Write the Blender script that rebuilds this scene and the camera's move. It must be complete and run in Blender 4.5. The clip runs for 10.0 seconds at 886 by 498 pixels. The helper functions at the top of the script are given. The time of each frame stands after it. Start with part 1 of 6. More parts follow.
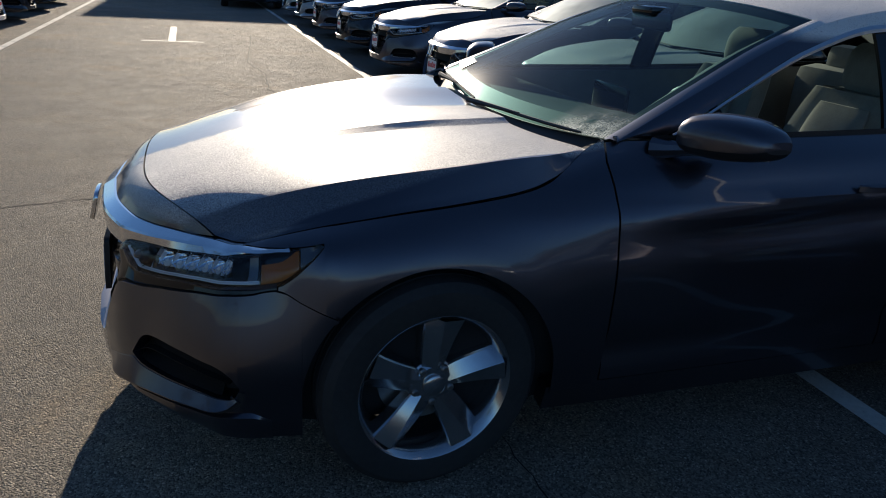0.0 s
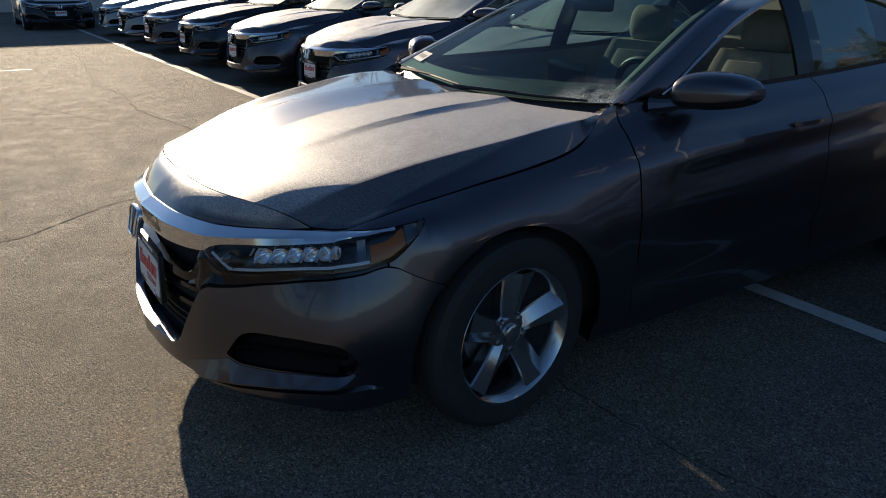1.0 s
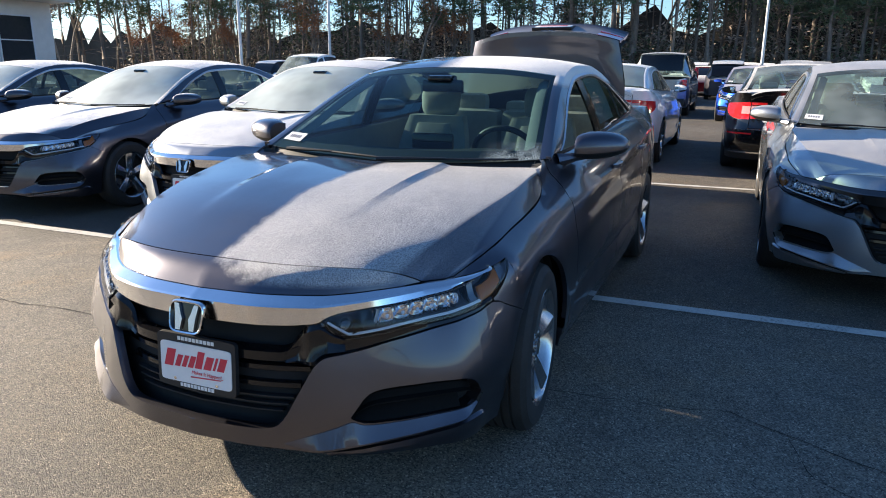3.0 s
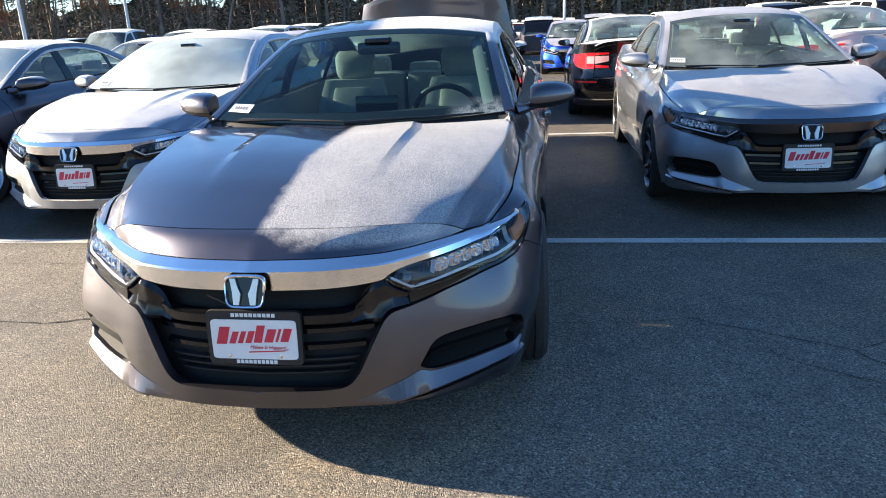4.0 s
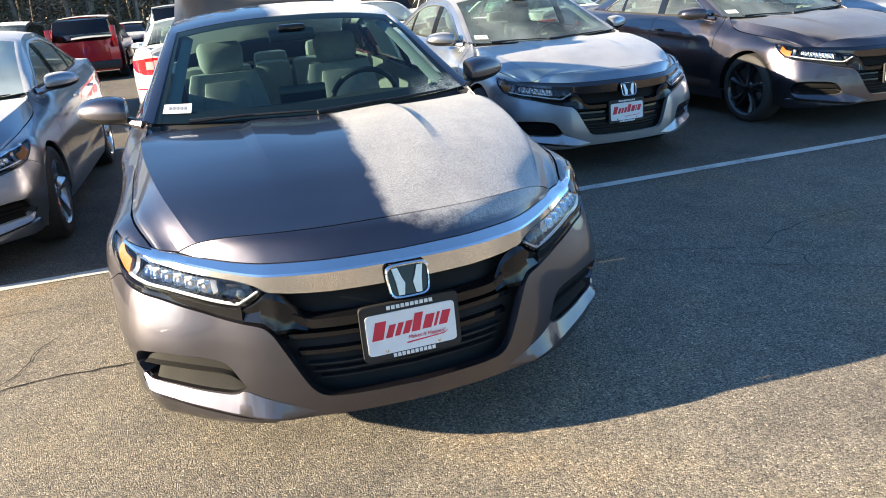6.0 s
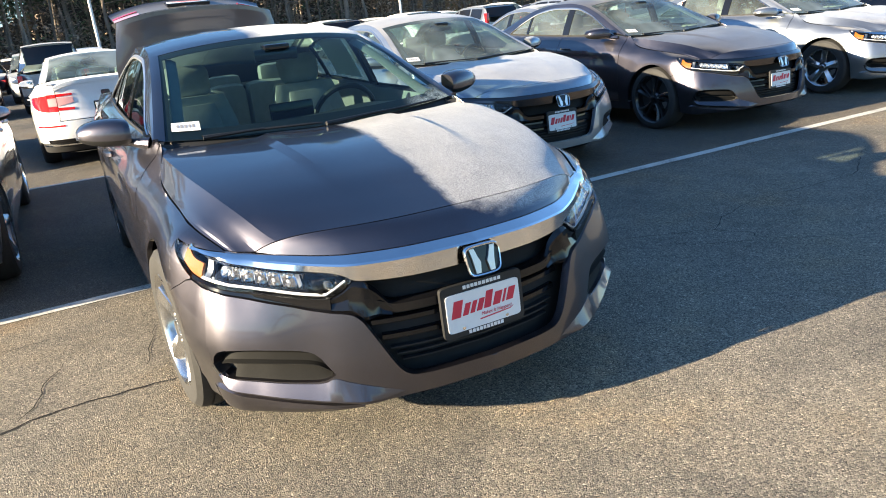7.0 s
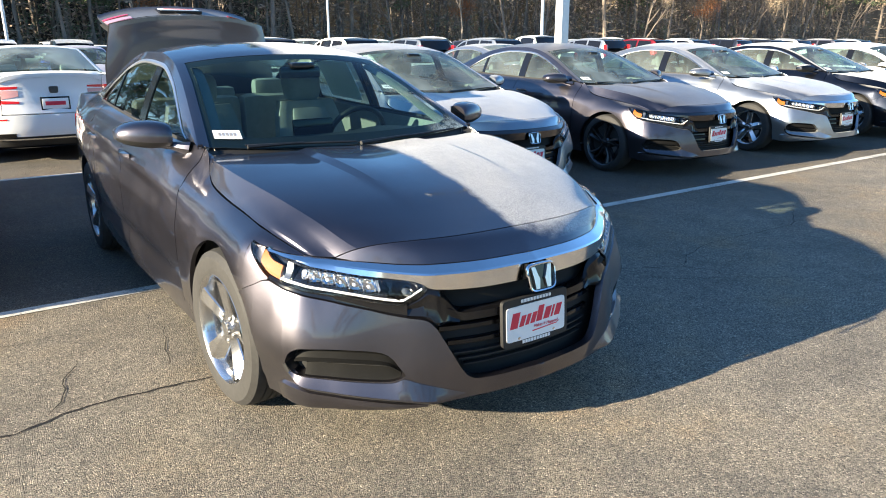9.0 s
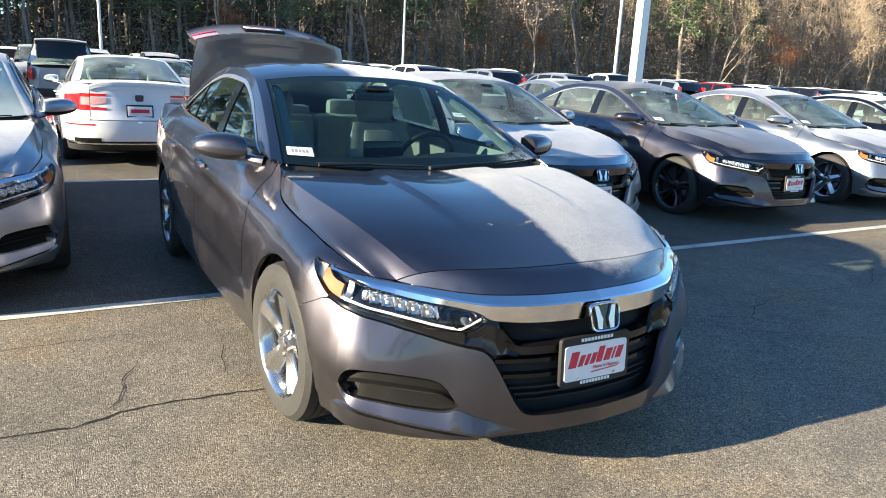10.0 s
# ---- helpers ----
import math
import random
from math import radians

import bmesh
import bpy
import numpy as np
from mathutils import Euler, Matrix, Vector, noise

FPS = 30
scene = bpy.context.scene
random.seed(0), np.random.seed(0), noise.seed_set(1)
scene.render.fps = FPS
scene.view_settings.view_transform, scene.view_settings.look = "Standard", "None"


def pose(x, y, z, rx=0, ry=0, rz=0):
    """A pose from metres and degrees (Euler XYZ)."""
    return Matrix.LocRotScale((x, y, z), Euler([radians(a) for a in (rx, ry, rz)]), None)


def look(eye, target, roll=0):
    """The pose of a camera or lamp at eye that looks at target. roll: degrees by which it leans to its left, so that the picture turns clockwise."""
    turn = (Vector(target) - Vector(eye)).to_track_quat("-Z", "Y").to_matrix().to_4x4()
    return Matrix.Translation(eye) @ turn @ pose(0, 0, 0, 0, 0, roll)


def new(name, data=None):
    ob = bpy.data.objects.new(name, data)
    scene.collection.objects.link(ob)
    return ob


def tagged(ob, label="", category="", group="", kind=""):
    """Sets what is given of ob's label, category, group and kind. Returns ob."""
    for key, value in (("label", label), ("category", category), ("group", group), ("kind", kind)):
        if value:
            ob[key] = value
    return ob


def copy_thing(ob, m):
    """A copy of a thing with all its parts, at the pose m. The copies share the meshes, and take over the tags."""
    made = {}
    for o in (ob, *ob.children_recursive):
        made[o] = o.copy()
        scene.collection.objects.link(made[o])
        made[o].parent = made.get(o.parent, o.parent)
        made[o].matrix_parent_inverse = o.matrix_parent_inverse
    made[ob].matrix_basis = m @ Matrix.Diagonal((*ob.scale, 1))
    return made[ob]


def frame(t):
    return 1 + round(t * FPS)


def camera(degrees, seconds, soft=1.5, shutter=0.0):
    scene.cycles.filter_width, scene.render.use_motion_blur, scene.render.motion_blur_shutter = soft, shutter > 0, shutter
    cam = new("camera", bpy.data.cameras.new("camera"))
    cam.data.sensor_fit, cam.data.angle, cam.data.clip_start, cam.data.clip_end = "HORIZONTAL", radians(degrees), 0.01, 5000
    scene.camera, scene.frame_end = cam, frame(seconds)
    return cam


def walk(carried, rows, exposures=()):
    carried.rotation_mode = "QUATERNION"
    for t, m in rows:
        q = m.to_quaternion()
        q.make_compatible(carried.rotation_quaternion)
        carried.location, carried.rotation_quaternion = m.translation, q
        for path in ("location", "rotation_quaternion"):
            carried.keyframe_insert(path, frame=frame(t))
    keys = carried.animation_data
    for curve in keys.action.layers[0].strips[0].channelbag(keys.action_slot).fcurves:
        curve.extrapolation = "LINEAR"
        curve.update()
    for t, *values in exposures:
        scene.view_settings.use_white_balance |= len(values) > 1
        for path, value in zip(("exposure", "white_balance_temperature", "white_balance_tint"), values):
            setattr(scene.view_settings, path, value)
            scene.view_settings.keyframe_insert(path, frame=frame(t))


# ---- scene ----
PATH = [
    (0, (0.334, -2.489, 1.406), (0.975, -0.74, 0.678), 4.0),
    (0.5, (0.016, -2.444, 1.37), (0.809, -0.764, 0.628), 1.7),
    (1, (-0.376, -2.436, 1.379), (0.659, -0.88, 0.667), 0.3),
    (1.5, (-0.707, -2.296, 1.348), (0.529, -0.891, 0.643), 0.4),
    (2, (-1.017, -2.089, 1.388), (0.429, -0.891, 0.7), -0.5),
    (2.2, (-1.189, -2.036, 1.407), (0.341, -0.921, 0.762), -0.9),
    (3.3, (-1.715, -1.356, 1.377), (0.116, -0.769, 0.827), -1.4),
    (3.5, (-1.801, -1.245, 1.388), (0.039, -0.786, 0.753), -2.9),
    (4, (-1.927, -0.926, 1.37), (-0.041, -0.632, 0.775), -2.6),
    (4.5, (-1.919, -0.552, 1.4), (-0.026, -0.45, 0.764), -3.0),
    (5, (-1.995, -0.178, 1.418), (-0.096, -0.301, 0.802), -2.5),
    (5.5, (-1.956, 0.104, 1.398), (-0.098, -0.263, 0.755), -5.4),
    (5.7, (-1.897, 0.243, 1.404), (-0.07, -0.202, 0.723), -5.7),
    (6.8, (-1.932, 0.991, 1.404), (-0.181, 0.186, 0.867), -3.7),
    (7, (-1.883, 1.094, 1.376), (-0.184, 0.238, 0.759), -6.0),
    (7.5, (-1.833, 1.306, 1.435), (-0.176, 0.312, 0.921), -5.4),
    (8, (-1.831, 1.506, 1.434), (-0.259, 0.383, 0.919), -2.9),
    (8.5, (-1.822, 1.641, 1.44), (-0.248, 0.522, 0.919), -2.5),
    (9, (-1.793, 1.681, 1.429), (-0.213, 0.587, 0.874), -0.2),
    (9.5, (-1.776, 1.696, 1.426), (-0.126, 0.692, 0.908), 2.0),
    (10, (-1.756, 1.685, 1.42), (-0.073, 0.717, 0.94), 3.0),
]
cam = camera(64.1, 10.0, 1.0)
EXPOSURES = [(0.0, -0.28, 5850, 10), (1.0, -0.14, 6400, 10), (1.5, 0.28, 6420, 10), (2.2, 0.8, 6250, 10), (3.3, 1.25, 5950, 10), (4.5, 1.75, 6220, 9), (5.5, 1.8, 6420, 7), (7.0, 1.65, 6460, 5), (8.0, 1.65, 6270, 4), (10.0, 1.55, 6100, 4)]
walk(cam, [(t, look(eye, target, roll)) for t, eye, target, roll in PATH], EXPOSURES)

# ---- world and sun ----
SUN_ELEV, SUN_AZ = radians(16.4), radians(5.2)
SUN_DIR = Vector((math.sin(SUN_AZ) * math.cos(SUN_ELEV), math.cos(SUN_AZ) * math.cos(SUN_ELEV), math.sin(SUN_ELEV)))
world = bpy.data.worlds.new("sky")
world.use_nodes = True
scene.world = world
sky = world.node_tree.nodes.new("ShaderNodeTexSky")
sky.sky_type, sky.sun_disc, sky.sun_elevation, sky.sun_rotation = "NISHITA", False, SUN_ELEV, SUN_AZ
sky.air_density, sky.dust_density, sky.ozone_density = 1.0, 0.3, 5.0
backg = world.node_tree.nodes["Background"]
backg.inputs["Strength"].default_value = 0.108
world.node_tree.links.new(sky.outputs["Color"], backg.inputs["Color"])
sun_data = bpy.data.lights.new("sun", "SUN")
sun_data.energy, sun_data.angle, sun_data.color = 8.0, radians(0.6), (1.0, 0.81, 0.575)
sun = new("sun", sun_data)
sun.matrix_world = look(SUN_DIR * 200, (0, 0, 0))
# ---- materials ----
def mat(name):
    m = bpy.data.materials.new(name)
    m.use_nodes = True
    nt = m.node_tree
    return m, nt, nt.nodes["Principled BSDF"], nt.nodes["Material Output"]


def nd(nt, kind, **ins):
    n = nt.nodes.new("ShaderNode" + kind)
    for k, v in ins.items():
        n.inputs[k].default_value = v
    return n


def noise_tex(nt, scale, detail=4.0, rough=0.55, coord="Object"):
    tc = nt.nodes.new("ShaderNodeTexCoord")
    n = nd(nt, "TexNoise", Scale=scale, Detail=detail, Roughness=rough)
    nt.links.new(tc.outputs[coord], n.inputs["Vector"])
    return n


def ramp(nt, src, stops):
    r = nt.nodes.new("ShaderNodeValToRGB")
    e = r.color_ramp.elements
    while len(e) < len(stops):
        e.new(0.5)
    for el, (p, c) in zip(e, stops):
        el.position, el.color = p, (*c, 1) if len(c) == 3 else c
    nt.links.new(src, r.inputs["Fac"])
    return r


def grey(v):
    return (v, v, v)


def bump(nt, bsdf, src, strength, dist):
    b = nd(nt, "Bump", Strength=strength, Distance=dist)
    nt.links.new(src, b.inputs["Height"])
    nt.links.new(b.outputs["Normal"], bsdf.inputs["Normal"])
    return b


def simple(name, col, rough=0.5, metal=0.0, var=0.12, scale=40.0, bmp=0.0, coat=0.0, spec=0.5):
    """A surface with fine variation of tone and gloss at two scales."""
    m, nt, b, out = mat(name)
    n1, n2 = noise_tex(nt, scale), noise_tex(nt, scale * 0.12, 2.0)
    mix = nt.nodes.new("ShaderNodeMath")
    mix.operation = "ADD"
    nt.links.new(n1.outputs["Fac"], mix.inputs[0])
    nt.links.new(n2.outputs["Fac"], mix.inputs[1])
    r = ramp(nt, mix.outputs[0], [(0.7, tuple(c * (1 - var) for c in col)), (1.0, tuple(min(1, c * (1 + var)) for c in col))])
    r.color_ramp.elements[0].position, r.color_ramp.elements[1].position = 0.35, 0.65
    half = nt.nodes.new("ShaderNodeMath")
    half.operation, half.inputs[1].default_value = "MULTIPLY", 0.5
    nt.links.new(mix.outputs[0], half.inputs[0])
    nt.links.new(half.outputs[0], r.inputs["Fac"])
    nt.links.new(r.outputs["Color"], b.inputs["Base Color"])
    b.inputs["Roughness"].default_value, b.inputs["Metallic"].default_value = rough, metal
    b.inputs["Coat Weight"].default_value, b.inputs["Specular IOR Level"].default_value = coat, spec
    if bmp:
        bump(nt, b, n1.outputs["Fac"], bmp, 0.002)
    return m


def paint(name, col, frost=0.0, zone="top", metal=1.0):
    """Metallic clear-coated car paint; frost: hoar frost on upward faces. zone 'patch': only on the sheltered half of the hood and the roof's front edge."""
    m, nt, b, out = mat(name)
    L = nt.links.new
    tc = nt.nodes.new("ShaderNodeTexCoord")
    vor = nd(nt, "TexVoronoi", Scale=2600.0)
    L(tc.outputs["Object"], vor.inputs["Vector"])
    fl = ramp(nt, vor.outputs["Color"], [(0.0, tuple(c * 0.78 for c in col)), (1.0, tuple(min(1, c * 1.25) for c in col))])
    dirt = noise_tex(nt, 3.0, 6.0, 0.65)
    dr = ramp(nt, dirt.outputs["Fac"], [(0.45, grey(0.36)), (0.75, grey(0.44))])
    b.inputs["Metallic"].default_value = metal
    L(dr.outputs["Color"], b.inputs["Roughness"])
    b.inputs["Coat Weight"].default_value, b.inputs["Coat Roughness"].default_value = 1.0, 0.045
    L(fl.outputs["Color"], b.inputs["Base Color"])
    if not frost:
        return m
    geo = nt.nodes.new("ShaderNodeNewGeometry")
    sepn = nt.nodes.new("ShaderNodeSeparateXYZ")
    L(geo.outputs["Normal"], sepn.inputs[0])
    up = nd(nt, "MapRange")
    up.inputs["From Min"].default_value, up.inputs["From Max"].default_value = 0.80, 0.93
    L(sepn.outputs["Z"], up.inputs["Value"])
    big = noise_tex(nt, 5.0, 6.0, 0.7)
    fine = noise_tex(nt, 250.0, 3.0, 0.8)

    def math2(op, a, c):
        n = nt.nodes.new("ShaderNodeMath")
        n.operation = op
        for i, v in enumerate((a, c)):
            if isinstance(v, (int, float)):
                n.inputs[i].default_value = v
            else:
                L(v, n.inputs[i])
        return n.outputs[0]

    def step(v, lo, hi):
        n = nd(nt, "MapRange")
        n.inputs["From Min"].default_value, n.inputs["From Max"].default_value = lo, hi
        L(v, n.inputs["Value"])
        return n.outputs["Result"]

    if zone == "patch":
        sep = nt.nodes.new("ShaderNodeSeparateXYZ")
        L(tc.outputs["Object"], sep.inputs[0])
        x, y = sep.outputs["X"], sep.outputs["Y"]
        wob = math2("MULTIPLY", math2("SUBTRACT", big.outputs["Fac"], 0.5), 0.10)
        # hood: from the crease on the driver's side to a line a little left of the middle
        yy = math2("ADD", math2("ADD", y, wob), math2("MULTIPLY", x, 0.03))
        a = math2("MULTIPLY", step(yy, 0.02, -0.02), step(math2("ADD", math2("SUBTRACT", x, math2("ADD", math2("MULTIPLY", math2("MULTIPLY", y, y), 0.32), math2("MULTIPLY", math2("ADD", y, 0.15), 0.25))), math2("MULTIPLY", wob, 2.0)), 0.095, 0.15))
        # thinner on the flank beyond the crease
        side = math2("ADD", math2("MULTIPLY", x, math2("ADD", math2("MULTIPLY", x, 0.165), -0.45)), -0.455)
        thin = math2("ADD", math2("MULTIPLY", step(math2("SUBTRACT", y, side), -0.012, 0.010), 0.78), 0.22)
        a = math2("MULTIPLY", math2("MULTIPLY", a, thin), step(y, -0.755, -0.745))
        a = math2("MULTIPLY", a, math2("MULTIPLY", step(x, 1.45, 1.44), step(sep.outputs["Z"], 0.715, 0.735)))
        # roof: left front part
        c = math2("MULTIPLY", step(math2("ADD", x, wob), 2.12, 2.2), step(math2("ADD", yy, math2("MULTIPLY", x, -0.10)), -0.06, -0.20))
        zz = step(sep.outputs["Z"], 1.27, 1.30)
        mask = math2("MAXIMUM", a, math2("MULTIPLY", c, zz))
        grain = math2("ADD", math2("MULTIPLY", fine.outputs["Fac"], 1.1), math2("MULTIPLY", big.outputs["Fac"], 0.16))
        cover = math2("MAXIMUM", math2("MULTIPLY", mask, step(grain, 0.45, 0.88)), math2("MULTIPLY", math2("MULTIPLY", c, zz), step(grain, 0.34, 0.60)))
    else:
        mask = up.outputs["Result"]
        cover = math2("MULTIPLY", mask, step(math2("ADD", math2("MULTIPLY", fine.outputs["Fac"], 0.55), math2("MULTIPLY", big.outputs["Fac"], 0.35)), 0.24, 0.48))
    cover = math2("MULTIPLY", cover, frost)
    # a thin film of rime dulls the clear coat between the crystals
    L(math2("ADD", math2("MULTIPLY", mask, 0.45), 0.045), b.inputs["Coat Roughness"])
    L(math2("SUBTRACT", 1.0, math2("MULTIPLY", mask, 0.5)), b.inputs["Coat Weight"])
    ice = nd(nt, "BsdfPrincipled")
    ice.inputs["Base Color"].default_value = (0.68, 0.635, 0.55, 1)
    ice.inputs["Roughness"].default_value, ice.inputs["IOR"].default_value = 0.60, 3.0
    ice.inputs["Specular IOR Level"].default_value = 1.0
    ice.inputs["Sheen Weight"].default_value = 0.3
    bm_ = nd(nt, "Bump", Strength=0.8, Distance=0.003)
    L(fine.outputs["Fac"], bm_.inputs["Height"])
    L(bm_.outputs["Normal"], ice.inputs["Normal"])
    ms = nt.nodes.new("ShaderNodeMixShader")
    L(cover, ms.inputs[0])
    L(b.outputs[0], ms.inputs[1])
    L(ice.outputs[0], ms.inputs[2])
    L(ms.outputs[0], out.inputs["Surface"])
    return m


def glass(name, tint, frost=0.0, milk=(0.60, 0.72, 0.62), zone=False, power=4.5, gloss=0.95, rough=0.01):
    """Thin pane: clear tinted transmission with a Fresnel gloss, and a share of milky frost."""
    m, nt, b, out = mat(name)
    L = nt.links.new
    nt.nodes.remove(b)
    tr = nd(nt, "BsdfTransparent")
    tr.inputs["Color"].default_value = (*tint, 1)
    gl = nd(nt, "BsdfGlossy", Roughness=rough)
    lw = nd(nt, "LayerWeight", Blend=0.5)
    pw = nt.nodes.new("ShaderNodeMath")
    pw.operation, pw.inputs[1].default_value = "POWER", power
    L(lw.outputs["Facing"], pw.inputs[0])
    fr = nd(nt, "MapRange")
    fr.inputs["To Min"].default_value, fr.inputs["To Max"].default_value = 0.045, gloss
    L(pw.outputs[0], fr.inputs["Value"])
    base = tr.outputs[0]
    if frost:
        df, tl = nd(nt, "BsdfDiffuse"), nd(nt, "BsdfTranslucent")
        df.inputs["Color"].default_value = tl.inputs["Color"].default_value = (*milk, 1)
        half = nd(nt, "MixShader", Fac=0.45)
        L(df.outputs[0], half.inputs[1])
        L(tl.outputs[0], half.inputs[2])
        sparkle = nd(nt, "BsdfGlossy", Roughness=0.65)
        sparkle.inputs["Color"].default_value = (0.85, 0.88, 0.86, 1)
        ice = nd(nt, "MixShader", Fac=0.42)
        L(half.outputs[0], ice.inputs[1])
        L(sparkle.outputs[0], ice.inputs[2])
        n = noise_tex(nt, 1.3, 3.0, 0.5)
        r = ramp(nt, n.outputs["Fac"], [(0.38, grey(frost * 0.15)), (0.60, grey(frost))] if frost < 0.9 else [(0.25, grey(frost * 0.45)), (0.52, grey(frost))])
        fz = nt.nodes.new("ShaderNodeMixShader")
        fac = r.outputs["Color"]
        if zone:  # a frosty corner low on the driver's side
            sep = nt.nodes.new("ShaderNodeSeparateXYZ")
            tcz = nt.nodes.new("ShaderNodeTexCoord")
            L(tcz.outputs["Object"], sep.inputs[0])
            n2 = noise_tex(nt, 9.0, 6.0, 0.7)
            fac = None
            for sock, lo, hi in ((sep.outputs["Y"], -0.44, -0.58), (sep.outputs["Z"], 1.05, 0.985), (n2.outputs["Fac"], 0.34, 0.54), (noise_tex(nt, 170.0, 3.0, 0.8).outputs["Fac"], 0.36, 0.56)):
                mr = nd(nt, "MapRange")
                mr.inputs["From Min"].default_value, mr.inputs["From Max"].default_value = lo, hi
                L(sock, mr.inputs["Value"])
                if fac is None:
                    fac = mr.outputs["Result"]
                else:
                    mm = nt.nodes.new("ShaderNodeMath")
                    mm.operation = "MULTIPLY"
                    L(fac, mm.inputs[0])
                    L(mr.outputs["Result"], mm.inputs[1])
                    fac = mm.outputs[0]
        L(fac, fz.inputs[0])
        L(base, fz.inputs[1])
        L(ice.outputs[0], fz.inputs[2])
        base = fz.outputs[0]
    mx = nt.nodes.new("ShaderNodeMixShader")
    L(fr.outputs["Result"], mx.inputs[0])
    L(base, mx.inputs[1])
    L(gl.outputs[0], mx.inputs[2])
    L(mx.outputs[0], out.inputs["Surface"])
    return m


def asphalt_mat():
    m, nt, b, out = mat("asphalt")
    L = nt.links.new
    stone = nd(nt, "TexVoronoi", Scale=175.0)
    tc = nt.nodes.new("ShaderNodeTexCoord")
    L(tc.outputs["Object"], stone.inputs["Vector"])
    patch, mid = noise_tex(nt, 0.35, 5.0, 0.6), noise_tex(nt, 4.0, 5.0, 0.7)
    fine = noise_tex(nt, 220.0, 2.0, 0.6)
    col = ramp(nt, stone.outputs["Color"], [(0.0, (0.022, 0.020, 0.018)), (0.42, (0.150, 0.133, 0.108)), (0.8, (0.280, 0.244, 0.192)), (1.0, (0.60, 0.52, 0.41))])
    tone = ramp(nt, patch.outputs["Fac"], [(0.35, grey(0.72)), (0.65, grey(1.18))])
    tone2 = ramp(nt, mid.outputs["Fac"], [(0.3, grey(0.78)), (0.5, grey(1.0)), (0.72, grey(1.22))])
    mu = nt.nodes.new("ShaderNodeMix")
    mu.data_type, mu.blend_type = "RGBA", "MULTIPLY"
    mu.inputs["Factor"].default_value = 1.0
    L(col.outputs["Color"], mu.inputs["A"])
    L(tone.outputs["Color"], mu.inputs["B"])
    mu2 = nt.nodes.new("ShaderNodeMix")
    mu2.data_type, mu2.blend_type = "RGBA", "MULTIPLY"
    mu2.inputs["Factor"].default_value = 1.0
    L(mu.outputs["Result"], mu2.inputs["A"])
    L(tone2.outputs["Color"], mu2.inputs["B"])
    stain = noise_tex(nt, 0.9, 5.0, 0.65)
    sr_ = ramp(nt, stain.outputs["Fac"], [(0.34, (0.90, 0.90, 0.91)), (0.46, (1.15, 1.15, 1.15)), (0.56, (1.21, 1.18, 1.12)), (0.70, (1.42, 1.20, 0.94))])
    pits = noise_tex(nt, 48.0, 3.0, 0.7)
    pit = ramp(nt, pits.outputs["Fac"], [(0.28, grey(0.25)), (0.36, grey(1.0))])
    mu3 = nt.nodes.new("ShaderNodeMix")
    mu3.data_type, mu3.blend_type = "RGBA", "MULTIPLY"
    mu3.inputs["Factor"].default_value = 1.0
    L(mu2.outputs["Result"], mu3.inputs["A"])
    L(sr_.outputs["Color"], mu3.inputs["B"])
    mu5 = nt.nodes.new("ShaderNodeMix")
    mu5.data_type, mu5.blend_type = "RGBA", "MULTIPLY"
    mu5.inputs["Factor"].default_value = 1.0
    L(mu3.outputs["Result"], mu5.inputs["A"])
    L(pit.outputs["Color"], mu5.inputs["B"])
    # the row of stalls beyond the painted line: darker asphalt with an uneven edge
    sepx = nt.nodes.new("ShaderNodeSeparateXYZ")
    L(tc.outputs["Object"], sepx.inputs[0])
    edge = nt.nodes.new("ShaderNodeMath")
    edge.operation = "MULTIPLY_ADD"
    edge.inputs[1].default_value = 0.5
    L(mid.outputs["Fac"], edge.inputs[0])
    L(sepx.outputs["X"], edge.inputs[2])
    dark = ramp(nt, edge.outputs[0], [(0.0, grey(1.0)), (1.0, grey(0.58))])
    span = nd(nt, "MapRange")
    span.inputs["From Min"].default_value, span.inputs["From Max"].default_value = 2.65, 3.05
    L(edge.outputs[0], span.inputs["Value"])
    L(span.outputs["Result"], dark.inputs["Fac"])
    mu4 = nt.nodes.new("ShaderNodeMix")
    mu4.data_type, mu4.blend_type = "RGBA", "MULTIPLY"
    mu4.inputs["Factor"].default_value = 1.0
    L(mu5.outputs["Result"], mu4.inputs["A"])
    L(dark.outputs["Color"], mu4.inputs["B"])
    L(mu4.outputs["Result"], b.inputs["Base Color"])
    rr = ramp(nt, mid.outputs["Fac"], [(0.3, grey(0.74)), (0.7, grey(0.90))])
    L(rr.outputs["Color"], b.inputs["Roughness"])
    h = nt.nodes.new("ShaderNodeMath")
    h.operation = "SUBTRACT"
    L(fine.outputs["Fac"], h.inputs[0])
    L(stone.outputs["Distance"], h.inputs[1])
    bump(nt, b, h.outputs[0], 1.0, 0.0095)
    return m


